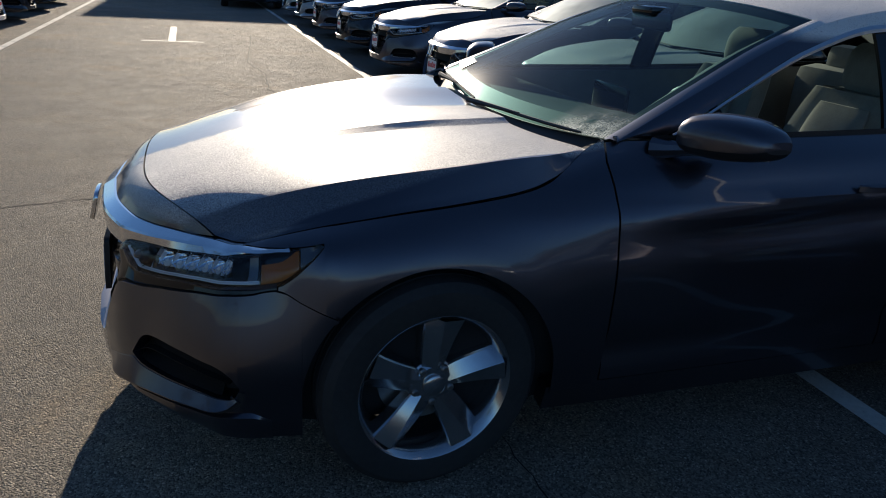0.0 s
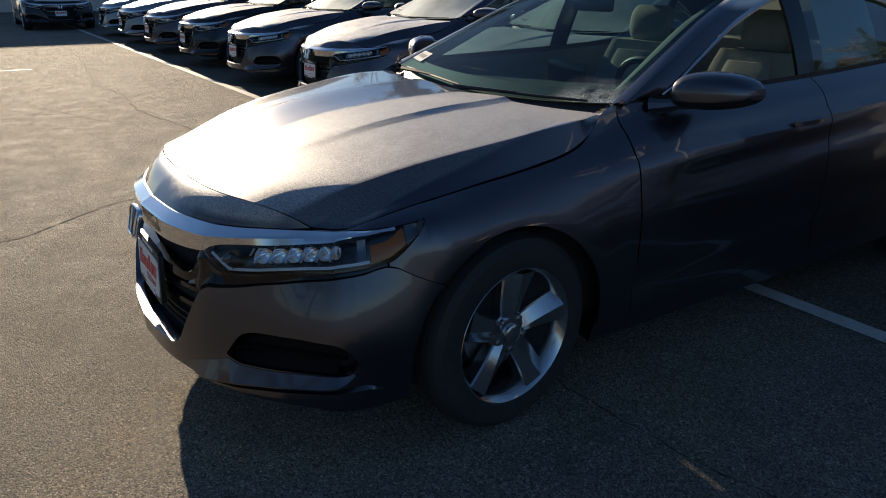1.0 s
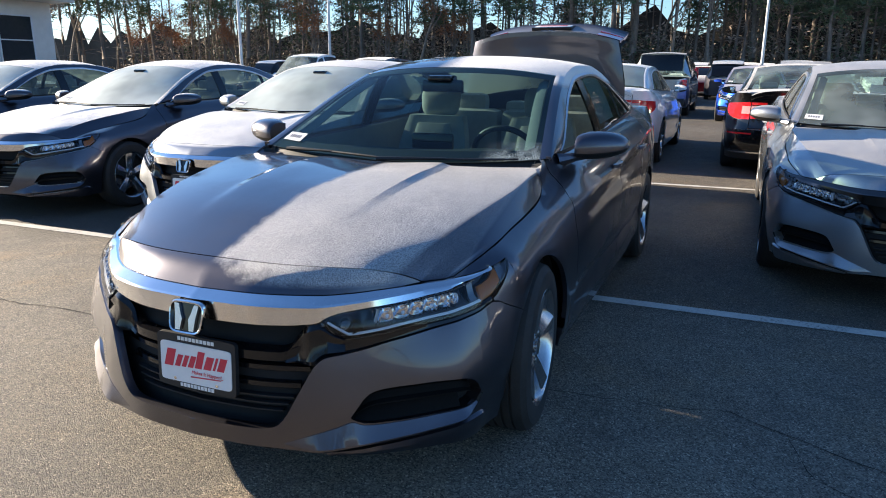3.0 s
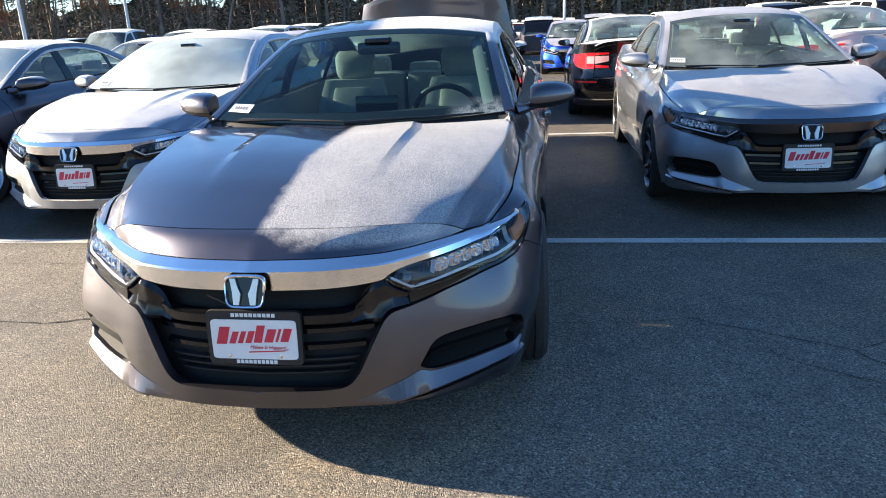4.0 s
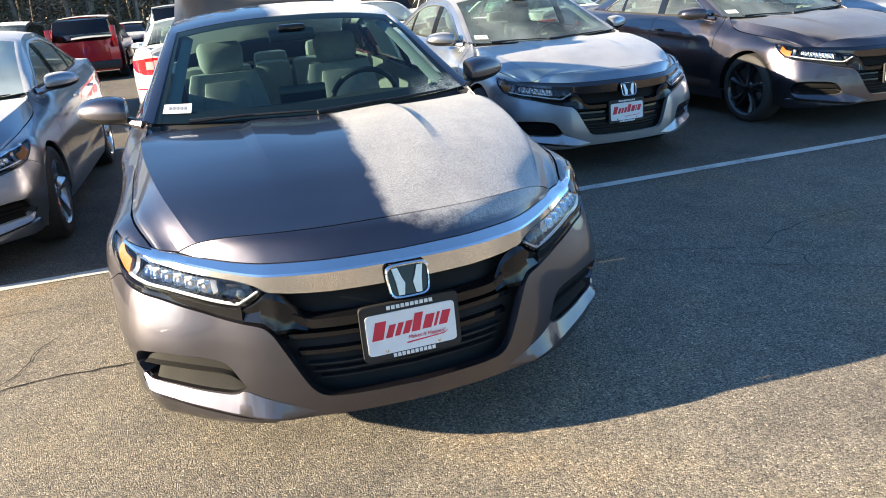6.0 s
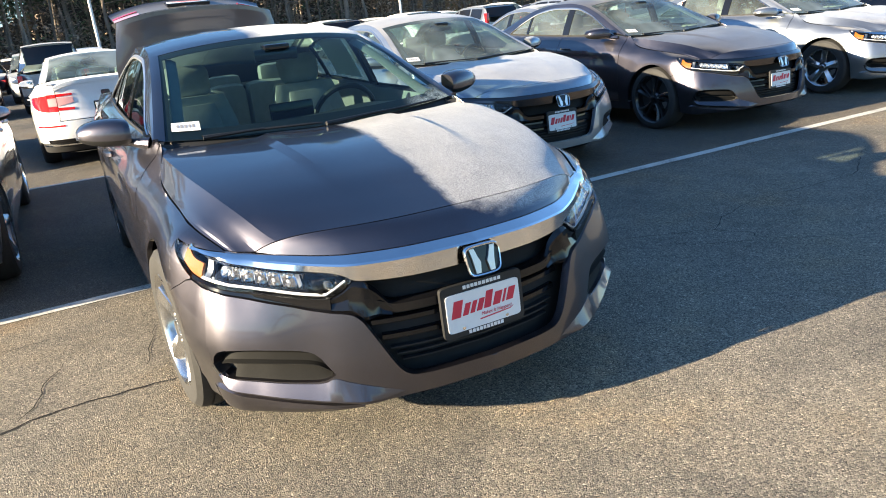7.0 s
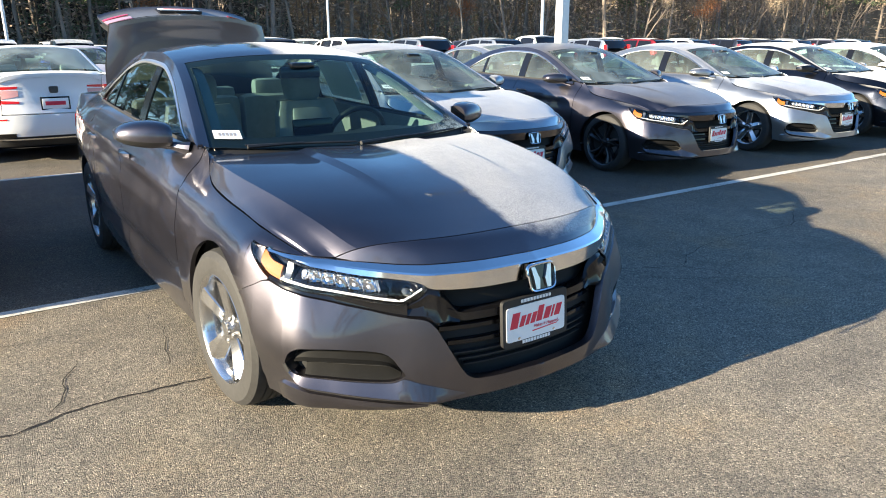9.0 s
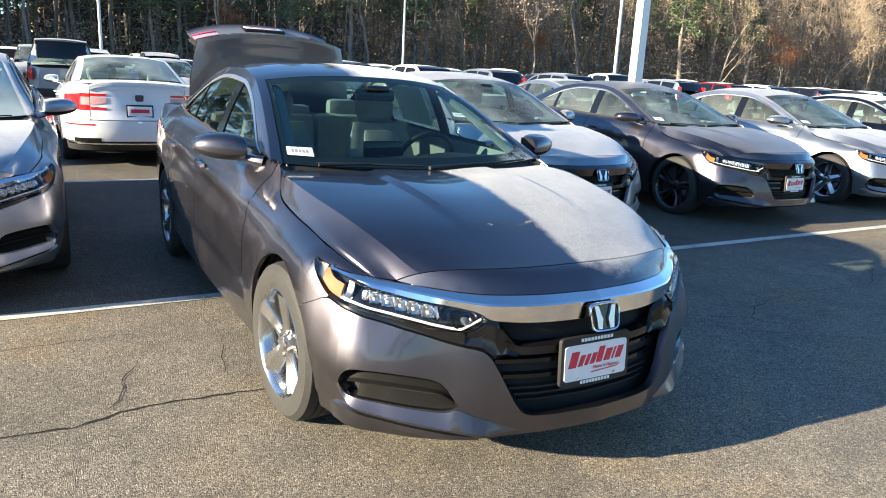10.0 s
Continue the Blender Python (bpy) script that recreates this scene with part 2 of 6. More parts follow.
def worn_paint(name, col):
    m, nt, b, out = mat(name)
    L = nt.links.new
    n = noise_tex(nt, 60.0, 6.0, 0.75)
    big = noise_tex(nt, 3.0, 4.0, 0.6)
    ad = nt.nodes.new("ShaderNodeMath")
    ad.operation = "ADD"
    L(n.outputs["Fac"], ad.inputs[0])
    L(big.outputs["Fac"], ad.inputs[1])
    hv = nt.nodes.new("ShaderNodeMath")
    hv.operation, hv.inputs[1].default_value = "MULTIPLY", 0.5
    L(ad.outputs[0], hv.inputs[0])
    r = ramp(nt, hv.outputs[0], [(0.36, (0.09, 0.085, 0.08)), (0.46, tuple(c * 0.8 for c in col)), (0.6, col)])
    L(r.outputs["Color"], b.inputs["Base Color"])
    b.inputs["Roughness"].default_value = 0.7
    bump(nt, b, n.outputs["Fac"], 0.6, 0.003)
    return m


STEEL = (0.088, 0.083, 0.099)
M = {
    "steel": paint("steel_grey_paint", STEEL, 1.0, "patch"),
    "steel_frost": paint("steel_grey_paint_frosted", STEEL, 1.0),
    "steel_clear": paint("steel_grey_paint_clear", STEEL, 0.12),
    "silver": paint("silver_paint", (0.31, 0.33, 0.36), 0.36, metal=0.92),
    "silver_frost": paint("frosted_silver_paint", (0.31, 0.33, 0.36), 0.72, metal=0.92),
    "white": paint("white_paint", (0.74, 0.75, 0.76), 0.4, metal=0.0),
    "navy": paint("dark_paint", (0.02, 0.022, 0.03), 0.7),
    "black_car": paint("black_paint", (0.012, 0.012, 0.014), 0.7),
    "red_car": paint("red_paint", (0.30, 0.02, 0.025), 0.7),
    "blue_car": paint("blue_paint", (0.012, 0.05, 0.36), 0.4),
    "satin_chrome": simple("satin_chrome", (0.70, 0.70, 0.71), 0.32, 1.0, 0.05),
    "chrome": simple("chrome", (0.82, 0.82, 0.83), 0.04, 1.0, 0.03),
    "brow_chrome": simple("soft_chrome", (0.82, 0.82, 0.83), 0.13, 1.0, 0.03),
    "dark_chrome": simple("dark_chrome", (0.12, 0.11, 0.11), 0.17, 1.0, 0.05),
    "gloss_black": simple("gloss_black", (0.006, 0.006, 0.007), 0.10, 0.0, 0.1),
    "plastic": simple("black_plastic", (0.013, 0.013, 0.014), 0.55, 0.0, 0.2, 90.0, 0.15),
    "vent": simple("dark_vent_plastic", (0.004, 0.004, 0.004), 0.7, 0.0, 0.2, 90.0, 0.1, spec=0.15),
    "rubber": simple("tyre_rubber", (0.022, 0.021, 0.020), 0.75, 0.0, 0.25, 60.0, 0.2),
    "lining": simple("dark_lining", (0.012, 0.012, 0.012), 0.9),
    "alloy": simple("silver_alloy", (0.48, 0.48, 0.485), 0.17, 0.95, 0.05),
    "alloy_dark": simple("black_alloy", (0.02, 0.02, 0.021), 0.25, 0.3, 0.1, coat=0.6),
    "disc": simple("brake_disc", (0.25, 0.24, 0.23), 0.4, 0.9, 0.2),
    "cloth": simple("beige_seat_cloth", (0.36, 0.365, 0.345), 0.85, 0.0, 0.12, 200.0, 0.3),
    "dash": simple("dark_dashboard", (0.014, 0.014, 0.015), 0.6, 0.0, 0.2, 120.0, 0.2),
    "dash_light": simple("beige_trim", (0.20, 0.195, 0.18), 0.7, 0.0, 0.1, 120.0, 0.2),
    "glass": glass("green_tinted_glass", (0.47, 0.65, 0.65), 0.8, zone=True, gloss=0.35, rough=0.12),
    "glass_frost": glass("frosted_glass", (0.58, 0.74, 0.68), 0.5, gloss=0.5, rough=0.2),
    "glass_milky": glass("heavily_frosted_glass", (0.62, 0.74, 0.68), 0.94, milk=(0.70, 0.82, 0.70), gloss=0.5, rough=0.2),
    "glass_side": glass("side_glass", (0.40, 0.48, 0.46), 0.0, power=2.8),
    "glass_side_frost": glass("frosted_side_glass", (0.40, 0.49, 0.47), 0.12, power=3.2, rough=0.22),
    "lens": glass("clear_lens", (0.93, 0.94, 0.95)),
    "lens_glass": simple("projector_lens", (0.05, 0.055, 0.06), 0.03, 0.0, 0.05, coat=1.0),
    "lamp_silver": simple("dull_lamp_silver", (0.13, 0.14, 0.155), 0.3, 0.9, 0.15),
    "amber": simple("amber_reflector", (0.31, 0.088, 0.003), 0.5, 0.0, 0.06, spec=0.2),
    "red_lens": simple("red_lamp_lens", (0.55, 0.012, 0.015), 0.12, 0.0, 0.08, coat=1.0),
    "pink_lens": simple("pale_lamp_lens", (0.56, 0.30, 0.30), 0.12, 0.0, 0.06, coat=1.0),
    "white_lens": simple("white_lamp_lens", (0.75, 0.75, 0.76), 0.12, 0.0, 0.04, coat=1.0),
    "card": simple("white_card", (0.80, 0.80, 0.79), 0.45, 0.0, 0.03),
    "sticker": simple("pale_blue_paper", (0.62, 0.76, 0.80), 0.6, 0.0, 0.06, 8.0),
    "card_red": simple("red_print", (0.62, 0.03, 0.06), 0.45, 0.0, 0.05),
    "card_grey": simple("grey_print", (0.25, 0.25, 0.26), 0.5),
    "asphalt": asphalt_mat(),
    "line": worn_paint("road_line_paint", (0.62, 0.60, 0.54)),
    "crack": simple("crack_filling", (0.012, 0.011, 0.010), 0.9, 0.0, 0.3, 60.0),
    "pole": simple("galvanised_pole", (0.62, 0.63, 0.64), 0.45, 0.3, 0.06, 12.0),
    "concrete": simple("concrete", (0.42, 0.41, 0.38), 0.85, 0.0, 0.2, 14.0, 0.4),
    "stucco": simple("pale_wall_stucco", (0.62, 0.60, 0.56), 0.85, 0.0, 0.08, 3.0, 0.2),
    "window_dark": simple("dark_window_glass", (0.03, 0.035, 0.04), 0.05, 0.0, 0.1, coat=1.0),
    "bark": simple("grey_brown_bark", (0.19, 0.155, 0.125), 0.9, 0.0, 0.35, 9.0, 0.6),
    "bark_pale": simple("pale_bark", (0.24, 0.20, 0.16), 0.9, 0.0, 0.3, 9.0, 0.6),
    "twigs": simple("twigs", (0.34, 0.265, 0.20), 0.9, 0.0, 0.3, 2.0),
    "needles": simple("pine_needles", (0.095, 0.130, 0.062), 0.7, 0.0, 0.45, 1.5),
    "dry_leaves": simple("tan_dry_leaves", (0.36, 0.28, 0.19), 0.8, 0.0, 0.3, 1.5),
    "rust_leaves": simple("rusty_dry_leaves", (0.32, 0.13, 0.05), 0.8, 0.0, 0.3, 1.5),
    "brush": simple("dry_brush", (0.24, 0.185, 0.12), 0.9, 0.0, 0.45, 0.6),
    "wood_shade": simple("woods_depth", (0.050, 0.044, 0.034), 1.0, 0.0, 0.6, 0.5),
}
# ---- shape helpers ----
class Geo:
    """Collects vertices and faces of one mesh."""

    coarse = False

    def __init__(self):
        self.v, self.f, self.k = [], [], []

    def add(self, verts, faces, k=0):
        o = len(self.v)
        self.v += [tuple(float(c) for c in p) for p in verts]
        self.f += [tuple(o + i for i in q) for q in faces]
        self.k += [k] * len(faces)

    def grid(self, P, k=0, close=False):
        P = np.asarray(P, float)
        if Geo.coarse and not close:
            n, m = P.shape[:2]
            ri, rj = (np.unique(np.round(np.linspace(0, k_ - 1, k_ // 2 + 1)).astype(int)) if k_ > 7 else np.arange(k_) for k_ in (n, m))
            P = P[ri][:, rj]
        n, m = P.shape[:2]
        idx = lambda i, j: (i % n) * m + j
        faces = [(idx(i, j), idx(i + 1, j), idx(i + 1, j + 1), idx(i, j + 1)) for i in range(n if close else n - 1) for j in range(m - 1)]
        self.add(P.reshape(-1, 3), faces, k)

    def panel(self, P, lip=0.014, k=0, mid=(2.4, 0, 0.55)):
        """A sheet whose four rims turn inwards."""
        P = np.asarray(P, float)
        du, dv = np.gradient(P, axis=0), np.gradient(P, axis=1)
        N = np.cross(du, dv)
        N /= np.maximum(np.linalg.norm(N, axis=2, keepdims=True), 1e-9)
        c = P.mean((0, 1)) - np.array(mid)
        if (N.mean((0, 1)) * c).sum() < 0:
            N = -N
        self.grid(P, k)
        for e, ne in ((P[0], N[0]), (P[-1], N[-1]), (P[:, 0], N[:, 0]), (P[:, -1], N[:, -1])):
            self.grid(np.stack([e, e - ne * lip * 0.35, e - ne * lip]), k)

    def lathe(self, prof, n=32, c=(0, 0, 0), k=0, axis="y", a0=0.0, a1=2 * math.pi):
        """Turns a profile of (radius, height) round an axis."""
        full = abs(a1 - a0 - 2 * math.pi) < 1e-6
        ang = np.linspace(a0, a1, n, endpoint=not full)
        P = np.zeros((n, len(prof), 3))
        for j, (r, h) in enumerate(prof):
            u, w = r * np.cos(ang), r * np.sin(ang)
            q = {"y": (u, np.full(n, h), w), "z": (u, w, np.full(n, h)), "x": (np.full(n, h), u, w)}[axis]
            P[:, j] = np.stack(q, 1) + np.array(c)
        self.grid(P, k, close=full)

    def tube(self, pts, r, n=8, k=0):
        pts = [Vector(p) for p in pts]
        rs = r if isinstance(r, (list, tuple)) else [r] * len(pts)
        P = np.zeros((n, len(pts), 3))
        for j, p in enumerate(pts):
            d = (pts[min(j + 1, len(pts) - 1)] - pts[max(j - 1, 0)]).normalized()
            a = d.cross(Vector((0, 0, 1)))
            a = a.normalized() if a.length > 1e-4 else Vector((1, 0, 0))
            b = d.cross(a)
            for i in range(n):
                t = 2 * math.pi * i / n
                P[i, j] = p + (a * math.cos(t) + b * math.sin(t)) * rs[j]
        self.grid(P, k, close=True)
        for j in (0, len(pts) - 1):
            self.add(P[:, j], [tuple(range(n))], k)

    def box(self, lo, hi, bev=0.01, k=0, m=None):
        bm = bmesh.new()
        bmesh.ops.create_cube(bm, size=1.0)
        s = [hi[i] - lo[i] for i in range(3)]
        for v in bm.verts:
            v.co = Vector([lo[i] + (v.co[i] + 0.5) * s[i] for i in range(3)])
        if bev:
            bmesh.ops.bevel(bm, geom=bm.edges[:], offset=min(bev, min(s) * 0.45), segments=2, profile=0.6, affect="EDGES")
        if m is not None:
            bm.transform(m)
        bm.verts.index_update()
        self.add([v.co for v in bm.verts], [[v.index for v in f.verts] for f in bm.faces], k)
        bm.free()

    def prism(self, poly, to3, d, k=0):
        """A flat outline of (u, v) pairs, thickened by d along the map's third value."""
        n = len(poly)
        a, b = [to3(u, v, 0) for u, v in poly], [to3(u, v, d) for u, v in poly]
        self.add(a + b, [tuple(range(n)), tuple(range(2 * n - 1, n - 1, -1))] + [(i, (i + 1) % n, n + (i + 1) % n, n + i) for i in range(n)], k)

    def mirror(self):
        g = Geo()
        g.v = [(x, -y, z) for x, y, z in self.v]
        g.f = [tuple(reversed(q)) for q in self.f]
        g.k = list(self.k)
        return g

    def join(self, o):
        self.add(o.v, o.f)
        self.k[-len(o.f):] = o.k

    def moved(self, d):
        g = Geo()
        g.v = [(x - d[0], y - d[1], z - d[2]) for x, y, z in self.v]
        g.f, g.k = self.f, self.k
        return g


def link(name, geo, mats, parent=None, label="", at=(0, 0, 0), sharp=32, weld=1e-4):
    """Links a Geo as ONE mesh object, under a thing or part."""
    bm = bmesh.new()
    me = bpy.data.meshes.new(name)
    me.from_pydata(geo.v, [], geo.f)
    me.polygons.foreach_set("material_index", geo.k)
    if weld:
        bm.from_mesh(me)
        bmesh.ops.remove_doubles(bm, verts=bm.verts[:], dist=weld)
        bmesh.ops.recalc_face_normals(bm, faces=bm.faces[:])
        bm.to_mesh(me)
    bm.free()
    me.shade_smooth()
    me.set_sharp_from_angle(angle=radians(sharp))
    for m in (mats if isinstance(mats, (list, tuple)) else [mats]):
        me.materials.append(m)
    ob = new(name, me)
    ob.location = at
    if parent is not None:
        ob.parent = parent
    if label:
        ob["label"] = label
    return ob


def curve(pts):
    """A smooth curve through (x, y) pairs, without overshoot."""
    x, y = np.array([p[0] for p in pts], float), np.array([p[1] for p in pts], float)
    h, d = np.diff(x), np.diff(y) / np.diff(x)
    m = np.zeros(len(x))
    m[0], m[-1] = d[0], d[-1]
    for i in range(1, len(x) - 1):
        if d[i - 1] * d[i] > 0:
            w1, w2 = 2 * h[i] + h[i - 1], h[i] + 2 * h[i - 1]
            m[i] = (w1 + w2) / (w1 / d[i - 1] + w2 / d[i])

    def f(q):
        q = np.clip(np.asarray(q, float), x[0], x[-1])
        i = np.clip(np.searchsorted(x, q) - 1, 0, len(x) - 2)
        t = (q - x[i]) / h[i]
        return (y[i] * (1 + 2 * t) * (1 - t) ** 2 + m[i] * h[i] * t * (1 - t) ** 2 + y[i + 1] * t * t * (3 - 2 * t) + m[i + 1] * h[i] * t * t * (t - 1))

    return f


def smooth(a, b, q):
    t = np.clip((np.asarray(q, float) - a) / (b - a), 0, 1)
    return t * t * (3 - 2 * t)
# ---- the sedan: one body surface, cut into panels ----
AX_F, AX_R, WHEEL_R, ARCH = 0.918, 3.748, 0.328, 0.362
_px = [-0.012, 0.005, 0.07, 0.175, 0.262, 0.345, 0.455, 0.62, 0.88, 1.5, 2.6, 3.7, 4.2, 4.5, 4.68, 4.78, 4.835, 4.85]
_py = [0.0, 0.2, 0.42, 0.592, 0.728, 0.822, 0.872, 0.897, 0.907, 0.92, 0.925, 0.92, 0.895, 0.85, 0.74, 0.55, 0.28, 0.0]
_ps = np.concatenate([[0], np.cumsum(np.hypot(np.diff(_px), np.diff(_py)))])
_fx, _fy = curve(list(zip(_ps, _px))), curve(list(zip(_ps, _py)))
_dense = np.linspace(0, _ps[-1], 2400)
_dx, _dy = _fx(_dense), _fy(_dense)
S_END = float(_ps[-1])


def sx(x):
    return np.interp(x, np.maximum.accumulate(_dx), _dense)


def sy(y):
    h = _dense < 1.6
    return np.interp(y, _dy[h], _dense[h])


def sr(y):
    h = _dense > S_END - 1.2
    return np.interp(-np.asarray(y, float), -_dy[h], _dense[h])


d_front = curve([(0.14, 0.05), (0.17, 0.018), (0.22, 0.004), (0.32, 0.0), (0.46, 0.012), (0.55, 0.028), (0.62, 0.04), (0.68, 0.06), (0.76, 0.12)])
d_corner = curve([(0.14, 0.03), (0.22, 0.026), (0.30, 0.020), (0.38, 0.002), (0.43, -0.004), (0.50, 0.003), (0.56, 0.014), (0.62, 0.029), (0.68, 0.038), (0.76, 0.042)])
d_side = curve([(0.14, 0.05), (0.20, 0.028), (0.32, 0.012), (0.48, 0.002), (0.60, 0.0), (0.72, 0.002), (0.92, 0.010), (1.08, 0.016)])
d_rear = curve([(0.2, 0.08), (0.3, 0.03), (0.45, 0.0), (0.6, 0.004), (0.66, 0.03), (0.8, 0.05), (0.95, 0.06), (1.02, 0.05), (1.08, 0.04)])
z_edge = curve([(0.36, 0.73), (0.40, 0.738), (0.50, 0.758), (0.60, 0.776), (0.80, 0.802), (1.0, 0.826), (1.15, 0.848), (1.25, 0.872), (1.33, 0.922), (1.39, 0.968), (1.45, 0.985), (1.7, 0.992), (2.5, 1.01), (3.4, 1.045), (3.9, 1.065), (4.2, 1.075), (4.6, 1.07), (4.85, 1.06)])
d_top = curve([(0.30, 0.03), (0.36, 0.05), (0.42, 0.068), (0.50, 0.082), (0.6, 0.096), (0.8, 0.104), (1.0, 0.103), (1.15, 0.108), (1.25, 0.117), (1.33, 0.123), (1.45, 0.126), (1.7, 0.121), (2.5, 0.12), (3.6, 0.13), (4.1, 0.15), (4.6, 0.05), (4.8, 0.0)])
z_top = curve([(0.36, 0.73), (0.40, 0.738), (0.50, 0.758), (0.60, 0.776), (0.80, 0.802), (1.0, 0.828), (1.15, 0.852), (1.3, 0.884), (1.45, 0.925), (1.6, 0.962), (1.8, 0.990), (2.5, 1.01), (3.4, 1.045), (3.9, 1.065), (4.2, 1.075), (4.6, 1.07), (4.85, 1.06)])


def W(s, z, inset=0.0):
    """The point of the body's side, nose or tail at the way s round the plan and the height z."""
    s, z = np.broadcast_arrays(np.asarray(s, float), np.asarray(z, float))
    x, y = _fx(s), _fy(s)
    e = 0.004
    tx, ty = _fx(s + e) - _fx(s - e), _fy(s + e) - _fy(s - e)
    ty = np.where(s < e, 1.0, np.where(s > S_END - e, -1.0, ty))
    tx = np.where((s < e) | (s > S_END - e), 0.0, tx)
    ln = np.hypot(tx, ty)
    nx, ny = ty / ln, -tx / ln
    wf, wr = 1 - smooth(0.14, 0.62, x), smooth(4.35, 4.75, x)
    d = wf * d_front(z) + wr * d_rear(z) + (1 - wf - wr) * d_side(z)
    corner = smooth(0.14, 0.30, x) * (1 - smooth(0.46, 0.68, x))
    d = d + d_corner(z) * corner
    u = (z_top(x) - z) / (0.03 + 0.06 * smooth(0.55, 1.1, x) - 0.03 * smooth(1.45, 1.7, x))
    d = d + d_top(x) * np.where(u > 0, np.exp(-np.maximum(u, 0)), 1 - 0.35 * u) * (1 - wr)
    zc = 0.735 + 0.052 * x  # the shoulder crease
    on = smooth(1.0, 2.0, x) * (1 - smooth(4.1, 4.5, x))
    d = d + on * (0.020 * smooth(0.0, 0.030, z - zc) + 0.012 * np.exp(-(((z - zc + 0.085) / 0.05) ** 2)))
    flare = np.exp(-(((np.hypot(x - AX_F, z - 0.33) - 0.38) / 0.065) ** 2)) + np.exp(-(((np.hypot(x - AX_R, z - 0.33) - 0.38) / 0.065) ** 2))
    d = d - 0.006 * flare * (z > 0.25) + inset
    return np.stack([x + nx * d, np.maximum(y + ny * d, 0) if np.ndim(y) else y + ny * d, z + 0 * x], -1)


def ruled(s, lo, hi, nz, inset=0.0, bow=0.0):
    s = np.asarray(s, float)
    lo, hi = np.broadcast_to(lo, s.shape), np.broadcast_to(hi, s.shape)
    t = np.linspace(0, 1, nz + 1)
    z = lo[:, None] + (hi - lo)[:, None] * t[None]
    ins = inset - bow * 4 * t * (1 - t)
    return W(np.repeat(s[:, None], nz + 1, 1), z, np.broadcast_to(ins, z.shape) if np.ndim(ins) else ins)


def arch(x):
    out = np.full(np.shape(x), 0.0)
    for a in (AX_F, AX_R):
        q = ARCH ** 2 - (np.asarray(x) - a) ** 2
        out = np.maximum(out, np.where(q > -2e-3, 0.325 + np.sqrt(np.maximum(q, 0)), 0))
    return out


bottom = curve([(0.0, 0.224), (0.27, 0.222), (0.37, 0.215), (0.41, 0.209), (0.48, 0.204), (0.58, 0.196), (0.68, 0.190), (0.78, 0.186), (0.95, 0.180), (1.1, 0.19), (1.6, 0.215), (4.0, 0.22), (4.6, 0.26), (S_END, 0.27)])
S_HLI, S_COR, S_CHE, S_HLO = 0.452, 0.937, 1.115, 1.204
# upper rim of the bumper: under the grille, up its slanted side, then under the headlight to the wheel arch
bump_hi = curve([(0, 0.284), (0.15, 0.285), (0.275, 0.288), (0.305, 0.298), (0.33, 0.322), (0.36, 0.374), (0.40, 0.446), (0.435, 0.499), (0.465, 0.518), (0.53, 0.528), (0.60, 0.541), (0.66, 0.556), (0.72, 0.568), (0.78, 0.580), (0.84, 0.591), (0.92, 0.603), (1.00, 0.615), (1.085, 0.633), (1.15, 0.605), (1.22, 0.572), (1.27, 0.548)])
hl_lo = curve([(S_HLI, 0.624), (0.49, 0.596), (0.53, 0.577), (0.55, 0.573), (0.61, 0.578), (0.72, 0.595), (0.82, 0.608), (0.92, 0.621), (1.00, 0.631), (1.06, 0.640), (1.09, 0.648), (1.12, 0.668), (1.15, 0.696), (S_HLO, 0.749)])
chrome_lo = curve([(0, 0.610), (0.20, 0.610), (0.33, 0.612), (0.42, 0.618), (0.445, 0.624), (0.475, 0.640), (0.51, 0.650), (0.59, 0.660), (0.66, 0.666), (0.77, 0.678), (0.87, 0.691), (0.95, 0.702), (1.05, 0.719), (S_CHE, 0.734), (S_HLO, 0.7515)])
chrome_hi = curve([(0, 0.700), (0.20, 0.700), (0.44, 0.700), (0.55, 0.702), (0.65, 0.707), (0.76, 0.712), (0.85, 0.716), (0.95, 0.720), (1.05, 0.7265), (S_CHE, 0.735), (S_HLO, 0.753)])
belt = z_edge


def lin(a, b, n):
    return np.linspace(float(a), float(b), n)


def wide(P):
    """Adds the mirrored half to a sheet whose first row lies in the middle."""
    Q = np.array(P)
    Q[..., 1] *= -1
    return np.concatenate([Q[::-1][:-1], P])


def both(g):
    h = Geo()
    h.join(g)
    h.join(g.mirror())
    return h


def pair(name, g, mats, parent, label="", **kw):
    """The part on the right side and its twin on the left."""
    return link(name, g, mats, parent, label, **kw), link(name, g.mirror(), mats, parent, label, **kw)


rail_y = curve([(1.47, 0.765), (1.8, 0.70), (2.1, 0.645), (2.4, 0.605), (2.8, 0.59), (3.2, 0.59), (3.6, 0.615), (3.9, 0.655), (4.15, 0.70)])
rail_z = curve([(1.47, 0.988), (1.8, 1.135), (2.1, 1.265), (2.4, 1.358), (2.7, 1.393), (3.0, 1.393), (3.3, 1.362), (3.6, 1.29), (3.9, 1.185), (4.15, 1.09)])
bow_x = curve([(1.47, 0.13), (2.3, 0.10), (2.8, 0.0), (3.2, -0.08), (4.15, -0.12)])
bow_z = curve([(1.47, -0.034), (1.7, 0.0), (2.0, 0.038), (2.4, 0.052), (2.8, 0.055), (3.2, 0.05), (4.15, 0.03)])
glass_top = curve([(1.64, 0.995), (1.9, 1.118), (2.2, 1.248), (2.5, 1.325), (2.9, 1.342), (3.25, 1.305), (3.55, 1.205), (3.82, 1.065)])


